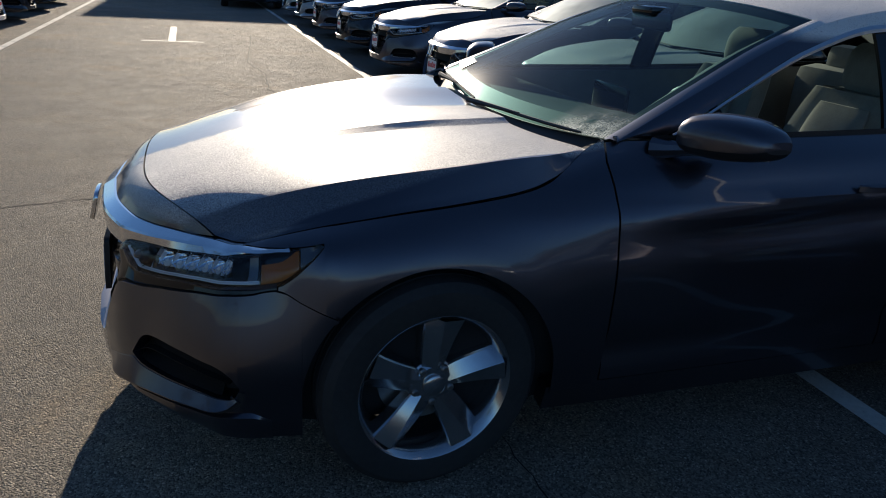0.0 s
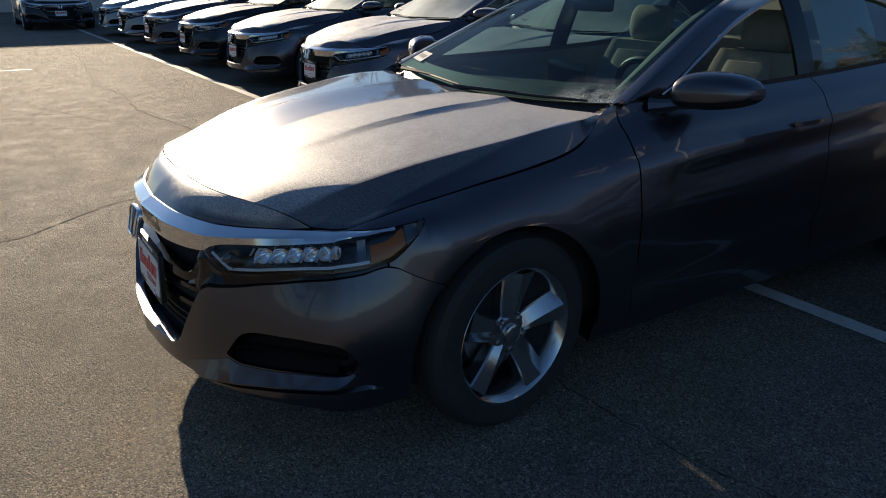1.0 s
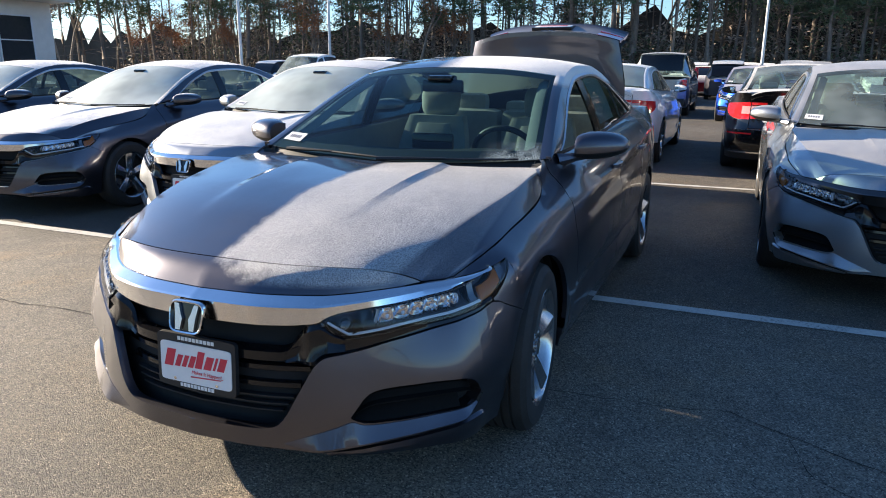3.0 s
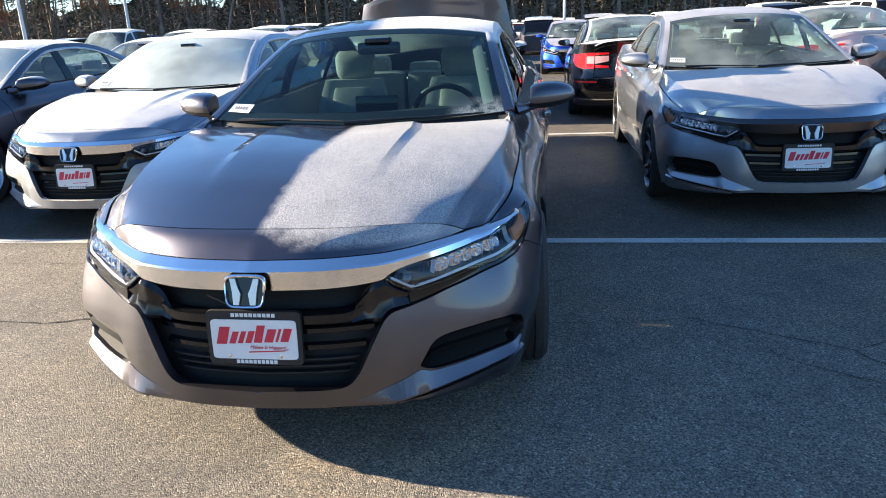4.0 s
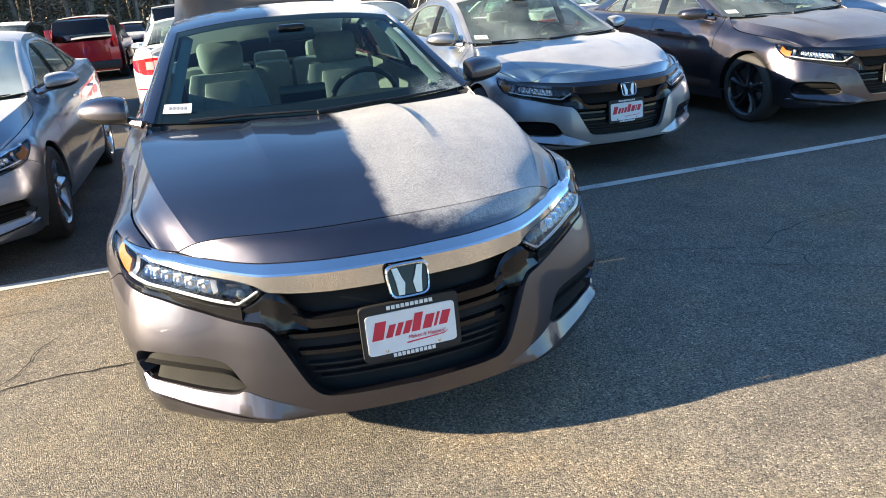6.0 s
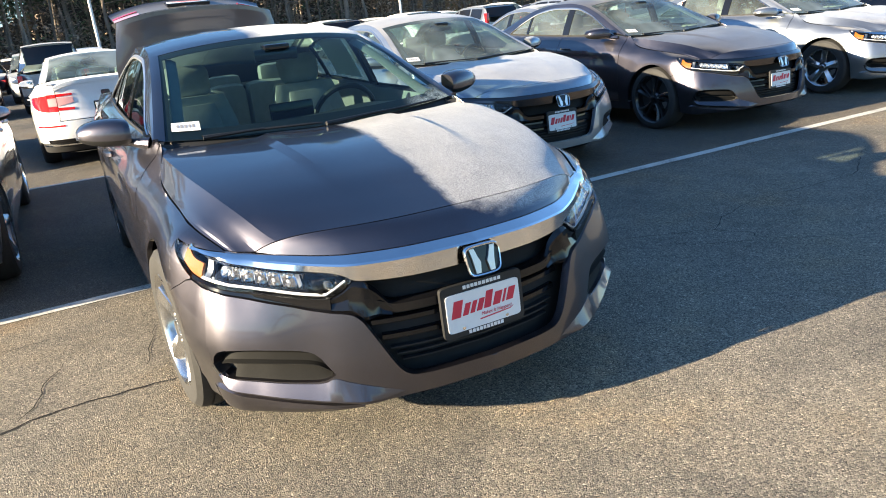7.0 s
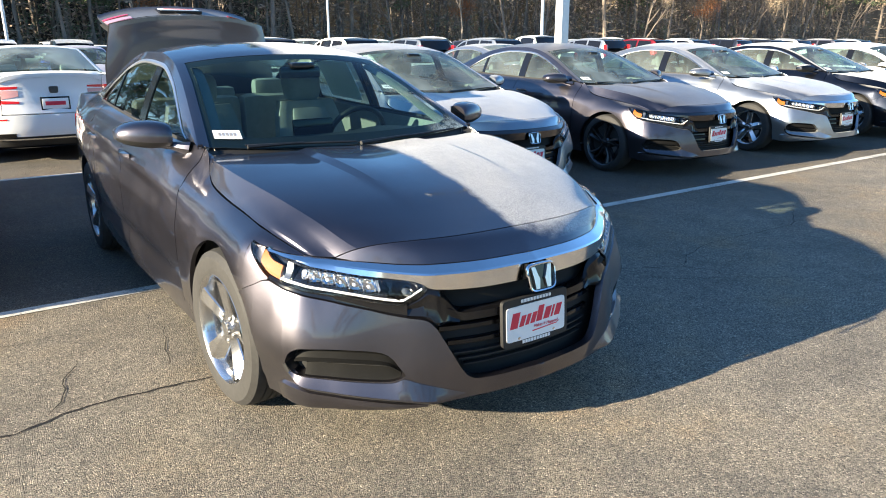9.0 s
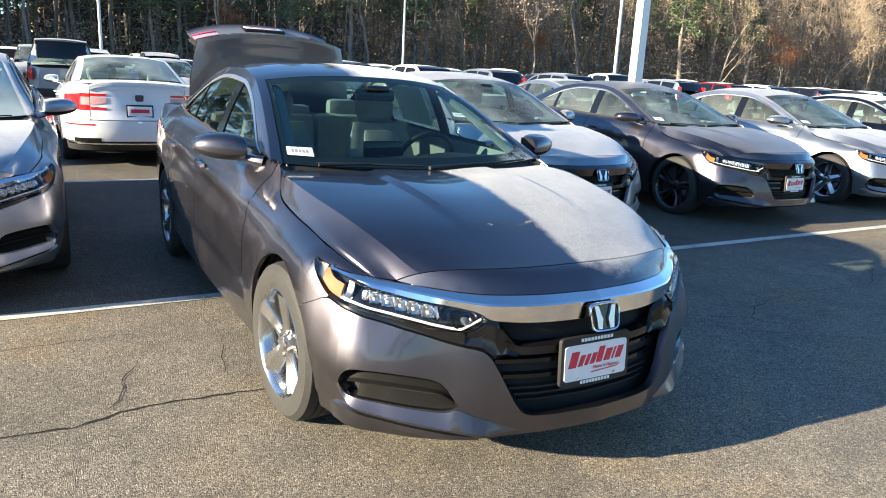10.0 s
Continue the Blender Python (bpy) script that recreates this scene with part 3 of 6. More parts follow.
def top(x, t):
    """The windshield, roof and rear window: x along the roof rail, t across from -1 to 1."""
    x, t = np.broadcast_arrays(np.asarray(x, float), np.asarray(t, float))
    q = 1 - t * t
    return np.stack([x - bow_x(x) * q, rail_y(x) * t, rail_z(x) + bow_z(x) * (1 - np.abs(t) ** 2.4)], -1)


def side(x, f, inset=0.0):
    """The side above the belt: f from 0 at the belt to 1 at the rail."""
    x, f = np.broadcast_arrays(np.asarray(x, float), np.asarray(f, float))
    b = W(sx(x), belt(x))
    y = b[..., 1] + (rail_y(x) - b[..., 1]) * f + 0.014 * 4 * f * (1 - f) - inset
    return np.stack([x, y, belt(x) + (rail_z(x) - belt(x)) * f], -1)


def side_z(x, z):
    return np.clip((z - belt(x)) / np.maximum(rail_z(x) - belt(x), 0.004), 0, 1)


def side_patch(xs, lo, hi, n, inset=0.0):
    xs = np.asarray(xs, float)
    lo, hi = np.broadcast_to(lo, xs.shape), np.broadcast_to(hi, xs.shape)
    f = lo[:, None] + (hi - lo)[:, None] * np.linspace(0, 1, n + 1)[None]
    return side(np.repeat(xs[:, None], n + 1, 1), f, inset)


hood_mid = curve([(0.10, 0.755), (0.17, 0.775), (0.325, 0.822), (0.525, 0.880), (0.825, 0.932), (1.1, 0.950), (1.325, 0.952), (1.5, 0.950)])
_bs = np.linspace(0.66, 1.06, 60)
_bp = W(_bs, chrome_hi(_bs) + 0.002, 0.010)
BROW_X, BROW_Z = (lambda y: np.interp(y, _bp[:, 1], _bp[:, 0])), (lambda y: np.interp(y, _bp[:, 1], _bp[:, 2]))
S_SEAM = 0.948  # where the seam between hood and fender meets the brow


def seam_z(s):
    """Height of the seam between hood and fender: up from the brow, then along the fender's top."""
    low = chrome_hi(s) + 0.002
    return low + (z_edge(_fx(s)) - low) * np.clip((np.asarray(s) - S_SEAM) / 0.145, 0, 1)


X_SEAM = float(_fx(np.array(S_SEAM)))


_ks = np.array([S_SEAM, S_HLO, 1.30, 1.42, 1.56, 1.70, 1.78, 1.85, 1.91, 1.96, 2.02, 2.10])
_kp = W(_ks, seam_z(_ks))
_seam = [curve(list(zip(_ks, _kp[:, i_]))) for i_ in range(3)]


def seam_pt(s):
    """The seam between hood and fender, drawn smoothly through points of the body."""
    return np.stack([f(s) for f in _seam], -1)


def hood_edge(r):
    return seam_pt(sx(X_SEAM + (1.40 - X_SEAM) * r))


HOOD_X, HOOD_Y, HOOD_Z = (float(q) for q in hood_edge(np.array(0.0)))


crease_y = curve([(0.25, 0.552), (0.32, 0.592), (0.45, 0.642), (0.7, 0.706), (0.95, 0.745), (1.2, 0.765), (1.4, 0.775)])
crease_z = curve([(0.25, 0.742), (0.32, 0.764), (0.45, 0.813), (0.7, 0.879), (0.95, 0.918), (1.2, 0.948), (1.4, 0.957)])


def crease_t(r, ye):
    return np.minimum(crease_y(0.30 + 1.06 * r) / ye, 0.97)


def hood_z(r, a, crease, ze):
    """Height of the hood: a crown down to the crease, then the flank down to the edge."""
    mid, low = hood_mid(0.17 + 1.155 * r), crease_z(0.30 + 1.06 * r)
    q = np.clip((a - crease) / (1 - crease), 0, 1)
    z = mid - (mid - low) * (np.minimum(a, crease) / crease) ** 1.6
    return z + (ze - low) * q


def hood_pt(r, t):
    """The hood: r from its front cut to the cowl, t across."""
    r, t = np.broadcast_arrays(np.asarray(r, float), np.asarray(t, float))
    a = np.abs(t)
    e = hood_edge(r)
    # front cut: forward in the middle, then back along the brow to the corner
    y0 = HOOD_Y * a
    k = np.clip(y0 / 0.645, 0, 1) ** 3
    yb = HOOD_Y - 0.004  # between 0.645 and yb the cut follows the brow
    far = np.clip((y0 - yb) / (HOOD_Y - yb), 0, 1)
    bx, bz = BROW_X(np.minimum(y0, yb)), BROW_Z(np.minimum(y0, yb))
    past = y0 > 0.645
    x0 = np.where(past, bx + (HOOD_X - bx) * far, 0.17 + (BROW_X(0.645) - 0.17) * k)
    z0 = np.where(past, bz + (HOOD_Z - bz) * far, 0.775 + (BROW_Z(0.645) - 0.775) * np.clip(y0 / 0.645, 0, 1) ** 8)
    x = x0 + r * (1.155 - 0.155 * a ** 2) + (e[..., 0] - HOOD_X - r) * a ** 6
    crease = crease_t(r, e[..., 1])
    z = hood_z(r, a, crease, e[..., 2])
    # a fold on each side of the middle: it swells inside, drops off outside and dies out forwards
    fold = a - crease * 15 / 35
    ridge = 0.012 * np.exp(-((fold / np.where(fold < 0, 0.22, 0.032)) ** 2)) * smooth(0.12, 0.75, r)
    zero = np.zeros(np.shape(r))
    z = z + (z0 - hood_z(zero, a, crease_t(zero, HOOD_Y), HOOD_Z)) * np.clip(1 - r / 0.20, 0, 1) ** 2
    return np.stack([x, e[..., 1] * t, z + ridge], -1)


def wheel(parent_name="wheel", sport=False, nuts=True, n=56):
    """A wheel with its tyre, rim, spokes and hub cap; the face looks to +y, the axle is the origin."""
    ob = new(parent_name)
    R, w = WHEEL_R, 0.225
    rr = 0.224 if not sport else 0.248
    h = w / 2
    g = Geo()
    g.lathe([(rr - 0.004, -h + 0.02), (rr + 0.02, -h), (R - 0.03, -h + 0.004), (R - 0.008, -h + 0.022), (R, -h + 0.05), *[(R - d_, -h + 0.06 + i * 0.035 + o_) for i in range(4 if nuts else 0) for o_, d_ in ((-0.005, 0), (-0.003, 0.007), (0.003, 0.007), (0.005, 0))], (R, h - 0.05), (R - 0.008, h - 0.022), (R - 0.03, h - 0.004), (rr + 0.02, h), (rr + 0.004, h - 0.006), (rr - 0.004, h - 0.02)], n)
    link("tyre", g, M["rubber"], ob)
    alloy = M["alloy_dark"] if sport else M["alloy"]
    g = Geo()
    g.lathe([(rr - 0.002, -h + 0.02), (rr - 0.02, -h + 0.03), (rr - 0.03, 0.03), (rr - 0.016, h - 0.03), (rr - 0.008, h - 0.014), (rr + 0.004, h - 0.004), (rr + 0.007, h - 0.008), (rr + 0.002, h - 0.016)], n)
    link("rim", g, alloy, ob)
    g = Geo()
    g.lathe([(0.03, 0.0), (0.145, 0.0), (0.145, 0.016), (0.03, 0.016)], 40)
    link("brake_disc", g, M["disc"], ob)
    g = Geo()
    g.lathe([(rr - 0.03, -0.06), (0.02, -0.06)], 32)
    link("brake_backing", g, M["lining"], ob)
    # five broad spokes, each with a ridge between two facets, and windows between them
    for i in range(5):
        for sgn in (-1, 1) if sport else (0,):
            g = Geo()
            a_in, a_out = radians(72 * i + 90 + sgn * 7), radians(72 * i + 90 + sgn * 10 + (12 if sport else 6))
            m = 9
            P = np.zeros((m, 7, 3))
            for j in range(m):
                q = j / (m - 1)
                r = 0.045 + (rr - 0.012 - 0.045) * q
                a = a_in + (a_out - a_in) * q
                hw = (0.016 + 0.006 * q) if sport else float(np.interp(r, [0.045, 0.085, 0.14, 0.212], [0.034, 0.041, 0.047, 0.056]))
                y = h - 0.036 - (0.012 * math.sin(q * math.pi) if sport else 0.0) + 0.020 * q
                c = np.array([math.cos(a) * r, 0, math.sin(a) * r])
                tng = np.array([-math.sin(a), 0, math.cos(a)])
                lean = sgn * 0.010 if sport else 0.013 * q
                rise = 0.004 if sport else 0.003 + 0.009 * q
                for k_, (u, dy) in enumerate(((-1.0, -0.050), (-0.98, -0.016 - lean), (-0.90, -0.010 - lean), (0.28 - 0.5 * q, rise), (0.90, -0.010 + lean), (0.98, -0.016 + lean), (1.0, -0.050))):
                    P[j, k_] = c + tng * hw * u + np.array([0, y + dy, 0])
            g.grid(P)
            link("spoke", g, alloy, ob, sharp=14)
    g = Geo()
    g.lathe([(0.075, h - 0.085), (0.072, h - 0.05), (0.055, h - 0.036), (0.034, h - 0.034)], 30)
    link("hub", g, alloy, ob)
    g = Geo()
    g.lathe([(0.034, h - 0.036), (0.033, h - 0.024), (0.026, h - 0.020), (0.0, h - 0.019)], 24)
    link("centre_cap", g, M["gloss_black"] if sport else M["alloy"], ob)
    for i in range(5 if nuts else 0):
        a = radians(72 * i + 54)
        g = Geo()
        g.lathe([(0.011, h - 0.05), (0.011, h - 0.033), (0.007, h - 0.029), (0, h - 0.029)], 10, (math.cos(a) * 0.056, 0, math.sin(a) * 0.056))
        link("lug_nut", g, M["disc"], ob)
    return ob


def seat(x, y, parent, lite=False):
    """A front seat: cushion, backrest with bolsters, headrest on two posts."""
    g = Geo()

    def pad(fn, nu=10, nv=10):
        u, v = np.linspace(0, 1, nu), np.linspace(0, 2 * math.pi, 20, endpoint=False)
        P = np.array([[fn(a, b) for a in u] for b in v])
        g.grid(P, close=True)
        for j in (0, -1):
            g.add(P[:, j], [tuple(range(20))])

    def se(c, p):
        return math.copysign(abs(c) ** p, c)

    ob = new("front_seat")
    ob.parent = parent
    pad(lambda a, b: (x - 0.27 + 0.52 * a, y + 0.25 * se(math.cos(b), 0.6), 0.50 - 0.06 * a + 0.075 * se(math.sin(b), 0.5) * (1 - 0.3 * abs(2 * a - 1) ** 4)))
    link("cushion", g, M["cloth"], ob)
    g = Geo()
    pad(lambda a, b: (x + 0.22 + 0.20 * a + 0.07 * se(math.sin(b), 0.5) - 0.03 * abs(math.cos(b)) ** 3, y + (0.265 - 0.07 * a ** 3) * se(math.cos(b), 0.6), 0.50 + 0.57 * a))
    link("backrest", g, M["cloth"], ob)
    if not lite:
        g = Geo()
        pad(lambda a, b: (x + 0.245 + 0.165 * a - 0.085 + 0.022 * se(math.sin(b), 0.7) * (1 - abs(2 * a - 1) ** 4 * 0.7), y + (0.150 - 0.02 * a) * se(math.cos(b), 0.5) * (1 - abs(2 * a - 1) ** 6 * 0.1), 0.58 + 0.44 * a), 14)
        link("backrest_insert", g, M["cloth"], ob)
    g = Geo()
    pad(lambda a, b: (x + 0.43 + 0.03 * a + 0.058 * se(math.sin(b), 0.85) * (1 - abs(2 * a - 1) ** 3 * 0.75), y + (0.128 + 0.016 * a) * se(math.cos(b), 0.6) * (1 - abs(2 * a - 1) ** 4 * 0.24), 1.062 + 0.19 * a), 16)
    link("headrest", g, M["cloth"], ob)
    for s in () if lite else (-0.06, 0.06):
        g = Geo()
        g.tube([(x + 0.42, y + s, 1.0), (x + 0.44, y + s, 1.12)], 0.006, 6)
        link("headrest_post", g, M["chrome"], ob)
    return ob


def bshape(w, h, taper, n=24, pw=0.42):
    out_ = []
    for i in range(n):
        a_ = 2 * math.pi * i / n
        cx, cz = math.copysign(abs(math.cos(a_)) ** pw, math.cos(a_)), math.copysign(abs(math.sin(a_)) ** pw, math.sin(a_))
        out_.append((cx * w * (1 + taper * cz), cz * h))
    return out_


def accord(sport=False, lite=False):
    """A four-door sedan, nose to -x, its front bumper near x = 0, standing on z = 0."""
    car = new("sedan_car")
    Geo.coarse = lite
    P_ = M["steel"]
    # front bumper
    g = Geo()
    v0, v1 = 0.54, 0.978
    v_lo = curve([(v0, 0.322), (0.57, 0.306), (0.61, 0.300), (0.67, 0.301), (0.77, 0.306), (0.87, 0.311), (0.94, 0.314), (0.965, 0.328), (v1, 0.355)])
    v_hi = curve([(v0, 0.328), (0.565, 0.362), (0.59, 0.394), (0.63, 0.410), (0.73, 0.421), (0.82, 0.426), (0.90, 0.424), (0.94, 0.410), (0.965, 0.385), (v1, 0.362)])
    s = lin(0, v0, 34)
    g.grid(ruled(s, bottom(s), bump_hi(s), 14))
    s = lin(v0, v1, 24)
    g.grid(ruled(s, bottom(s), v_lo(s), 8))
    g.grid(ruled(s, v_hi(s), bump_hi(s), 10))
    for f in (v_lo, v_hi):
        g.grid(np.stack([W(s, f(s)), W(s, f(s), 0.008), W(s, f(s) + (0.008 if f is v_lo else -0.008), 0.05)]))
    for e in (v0, v1):
        z = lin(v_lo(e), v_hi(e), 6)
        g.grid(np.stack([W(np.full(6, e), z), W(np.full(6, e), z, 0.05)]))
    xs = AX_F - ARCH * np.cos(lin(0, 0.735, 16))
    s = np.concatenate([lin(v1, sx(AX_F - ARCH) - 0.002, 6), sx(xs)])
    x = _fx(s)
    lo = np.where(x < AX_F - ARCH + 0.0005, bottom(s), arch(x))
    z0 = bottom(s)
    g.grid(ruled(s, np.maximum(z0, np.minimum(lo, bump_hi(s) - 0.005)), bump_hi(s), 16))
    z = lin(0.185, 0.33, 6)
    e = np.full(6, sx(AX_F - ARCH))
    g.grid(np.stack([W(e, z), W(e, z, 0.06)]))
    s = lin(0, sx(0.5), 40)
    g.grid(np.stack([W(s, bottom(s)), W(s, bottom(s) + 0.004, 0.03), W(s, bottom(s) + 0.01, 0.12)]))
    s = lin(0, sx(0.649), 64)
    g.grid(np.stack([W(s, bump_hi(s)), W(s, bump_hi(s) + 0.002, 0.012), W(s, bump_hi(s) + 0.003, 0.03)]))
    xa = AX_F - ARCH * np.cos(lin(0.0, 0.735, 14))
    e = sx(xa)
    g.grid(np.stack([W(e, arch(xa)), W(e, arch(xa), 0.008), W(e, arch(xa), 0.02)]))
    link("front_bumper", both(g), P_, car)
    # blade under each vent: a sloping shelf whose lower edge stands out over a dark slot
    g = Geo()
    s = lin(0.325, 0.968, 46)
    z_lo = curve([(s[0], 0.236), (0.41, 0.222), (0.51, 0.228), (0.58, 0.236), (0.68, 0.248), (0.77, 0.258), (0.87, 0.271), (0.94, 0.289), (s[-1], 0.318)])(s)
    z_hi = curve([(s[0], 0.2395), (0.42, 0.274), (0.50, 0.300), (0.545, 0.314), (0.57, 0.302), (0.61, 0.297), (0.67, 0.298), (0.77, 0.303), (0.87, 0.309), (0.94, 0.313), (s[-1], 0.325)])(s)
    k_ = smooth(s[0], 0.48, s) * (1 - 0.75 * smooth(0.90, s[-1], s))
    P = np.stack([W(s, z_lo + (z_hi - z_lo) * q, o_ * (0.06 + 0.94 * k_)) for q, o_ in ((-0.02, 0.020), (-0.01, -0.018), (0.06, -0.028), (0.14, -0.028), (0.55, -0.014), (0.95, -0.002), (1.0, 0.010))], 1)
    g.panel(P, 0.02)
    pair("bumper_blade", g, P_, car, sharp=25)
    g = Geo()
    q = np.linspace(0, 1, 40)
    gs = curve([(0, 0.45), (0.12, 0.52), (0.5, 0.74), (0.8, 0.925), (0.9, 0.968), (1.0, 0.984)])(q)
    gz = curve([(0, 0.210), (0.12, 0.220), (0.5, 0.245), (0.72, 0.262), (0.8, 0.275), (0.9, 0.303), (1.0, 0.348)])(q)
    wd = 0.002 + 0.006 * smooth(0.0, 0.7, q)
    side_w = smooth(0.78, 0.95, q)
    P = np.stack([W(gs - o_ * side_w * wd, gz + o_ * (1 - 0.8 * side_w) * wd, d_) for o_, d_ in ((-1, -0.002), (0, -0.003), (1.2, -0.002))], 1)
    g.panel(P, 0.004)
    pair("blade_groove", g, M["lining"], car)
    g = Geo()
    s = lin(0.46, 1.06, 34)
    zt = np.minimum(curve([(s[0], 0.209), (0.51, 0.215), (0.58, 0.223), (0.68, 0.234), (0.77, 0.244), (0.87, 0.256), (0.94, 0.268), (1.0, 0.275), (1.06, 0.250)])(s), 0.285)
    zb = bottom(s) - 0.006
    k_ = smooth(s[0], 0.58, s) * (1 - smooth(0.98, 1.06, s))
    P = np.stack([W(s, zb + (zt - zb) * q_, -0.003 - o_ * k_) for q_, o_ in ((0.0, -0.016), (0.1, 0.006), (0.5, 0.012), (0.9, 0.010), (1.0, -0.004))], 1)
    g.panel(P, 0.01)
    pair("lower_lip", g, P_, car, sharp=25)
    # side vents of the bumper: dark pocket, one lip across it and a sloping floor
    g = Geo()
    s = lin(v0 - 0.004, v1 + 0.004, 26)
    g.grid(ruled(s, v_lo(s) - 0.003, v_hi(s) + 0.003, 3, 0.048))
    a, b = pair("bumper_vent", g, M["lining"], car)
    g = Geo()
    s = lin(0.556, 0.945, 22)
    h_ = v_hi(s) - v_lo(s)
    g.panel(np.stack([W(s, v_lo(s) + h_ * f_, d_) for f_, d_ in ((0.99, 0.046), (0.84, 0.044), (0.80, 0.036), (0.62, 0.026), (0.56, 0.012), (0.53, 0.012), (0.51, 0.020), (0.50, 0.047))], 1), 0.004)
    for o_, gg in ((a, g), (b, g.mirror())):
        link("vent_blade", gg, M["vent"], o_, sharp=20)
    g = Geo()
    s = lin(0.556, 0.905, 22)
    h_ = v_hi(s) - v_lo(s)
    g.panel(np.stack([W(s, v_lo(s) + h_ * f_, d_) for f_, d_ in ((0.36, 0.047), (0.32, 0.044), (0.05, 0.018), (0.0, 0.014))], 1), 0.004)
    for o_, gg in ((a, g), (b, g.mirror())):
        link("vent_floor", gg, M["vent"], o_, sharp=20)
    # grille
    grille = new("grille")
    grille.parent = car
    g = Geo()
    s = lin(0, 0.47, 30)
    g.grid(ruled(s, bump_hi(s) - 0.006, chrome_lo(s) + 0.01, 8, 0.095))
    link("grille_backing", both(g), M["lining"], grille)
    g = Geo()
    s = lin(0, sy(0.44), 30)
    zc = curve([(0, 0.512), (sy(0.30), 0.512), (sy(0.36), 0.53), (sy(0.44), 0.572)])
    g.panel(wide(np.stack([W(s, zc(s) - 0.030, 0.065), W(s, zc(s) - 0.020, 0.040), W(s, zc(s) + 0.008, 0.036), W(s, zc(s) + 0.020, 0.065)], 1)), 0.02)
    link("grille_frame", g, M["gloss_black"], grille)
    g = Geo()
    s = np.concatenate([lin(0.328, 0.408, 10), lin(0.414, 0.53, 16)])
    up = curve([(s[0], 0.522), (0.408, 0.614), (0.414, 0.617), (0.448, 0.6215), (0.462, 0.614), (0.49, 0.594), (0.53, 0.5755)])(s)
    lo_ = np.maximum(bump_hi(s) + 0.001, curve([(s[0], 0.484), (0.43, 0.490), (0.53, 0.490)])(s))
    rim = 1 - smooth(0.36, 0.42, s)
    g.panel(np.stack([W(s, lo_ + (up - lo_) * q, d_ + 0.030 * rim) for q, d_ in ((0, 0.016), (0.12, 0.006), (0.5, 0.014), (0.85, 0.005), (1.0, 0.014))], 1), 0.03)
    pair("grille_corner", g, M["gloss_black"], grille)
    g = Geo()
    s = lin(0.53, 1.08, 34)
    g.panel(np.stack([W(s, bump_hi(s) + 0.001 + (hl_lo(s) - bump_hi(s) - 0.002) * q, d_) for q, d_ in ((0, 0.010), (0.2, 0.004), (0.75, 0.004), (1.0, 0.001))], 1), 0.01)
    pair("headlight_trim", g, M["gloss_black"], car, "glossy black strip under the headlight")
    for zc, hh in ((0.322, 0.004), (0.345, 0.004), (0.368, 0.004), (0.408, 0.012), (0.462, 0.012)):
        g = Geo()
        ym = float(np.interp(zc, [0.295, 0.37, 0.495], [0.285, 0.345, 0.415]))
        s = lin(0, sy(ym), 16)
        g.panel(wide(np.stack([W(s, np.full(16, zc + hh * q_), d_) for q_, d_ in ((-1.2, 0.084), (-1, 0.066), (-0.6, 0.058), (0.6, 0.058), (1, 0.066), (1.2, 0.084))], 1)), 0.006)
        link("grille_slat", g, M["plastic"] if hh < 0.01 else M["gloss_black"], grille)
    # chrome brow
    g = Geo()
    s = lin(0, S_CHE, 80)
    ch, cl = chrome_hi(s), chrome_lo(s)
    pr = 0.012 - 0.007 * smooth(0.43, S_COR, s)
    knee = np.maximum(cl + 0.003, curve([(0, 0.678), (0.35, 0.676), (0.44, 0.676), (0.57, 0.683), (0.66, 0.691), (0.76, 0.699), (0.86, 0.706), (0.95, 0.712), (1.05, 0.7225), (S_CHE, 0.7345)])(s))
    knee = np.minimum(knee, ch - 0.0015)
    lean = 0.020 * (1 - smooth(0.40, 0.50, s))
    P = np.stack([W(s, cl, 0.020), W(s, cl + 0.002, lean * 0.55 - 0.002), W(s, knee - 0.004, -pr - lean * 0.25), W(s, knee + 0.002, -pr - lean * 0.2), W(s, ch - 0.001, 0.0), W(s, ch, 0.014)], 1)
    g.panel(wide(P), 0.01)
    link("chrome_brow", g, M["dark_chrome"] if sport else M["brow_chrome"], car, sharp=18)
    # panel between brow and hood
    g = Geo()
    t = np.linspace(0, 0.643 / HOOD_Y, 30)
    F = hood_pt(np.zeros(30), t) - np.array([0.001, 0, 0.0005])
    sc = sy(0.655) * np.linspace(0, 1, 30)
    C = W(sc, chrome_hi(sc) + 0.001, 0.004)
    q = np.linspace(0, 1, 7)
    P = C[:, None] + (F - C)[:, None] * q[None, :, None]
    P[..., 2] += 0.014 * np.sin(np.pi * q) * (1 - (t[:, None] / t[-1]) ** 4)
    g.panel(wide(P), 0.015)
    link("nose_panel", g, P_, car)
    # hood
    g = Geo()
    r, u = np.linspace(0.003, 1, 40)[:, None], np.linspace(-0.994, 0.994, 99)[None]
    tc = crease_t(r, hood_edge(r)[..., 1])
    au = np.abs(u)
    uk = 0.994 * 35 / 49  # this column of the sheet runs along the crease
    t = np.sign(u) * np.where(au <= uk + 1e-9, au / uk * tc, tc + (au - uk) / (0.994 - uk) * (0.994 - tc))
    g.panel(hood_pt(np.broadcast_to(r, t.shape), t), 0.02)
    link("hood", g, P_, car, sharp=7)
    # headlights
    hs = []
    for m_ in (0, 1):
        hl = new("headlight")
        hl.parent = car
        hs.append(hl)

    def hpart(name, gg, mats, label="", **kw):
        link(name, gg, mats, hs[0], label, **kw)
        link(name, gg.mirror(), mats, hs[1], label, **kw)

    s = lin(S_HLI, S_HLO - 0.002, 60)
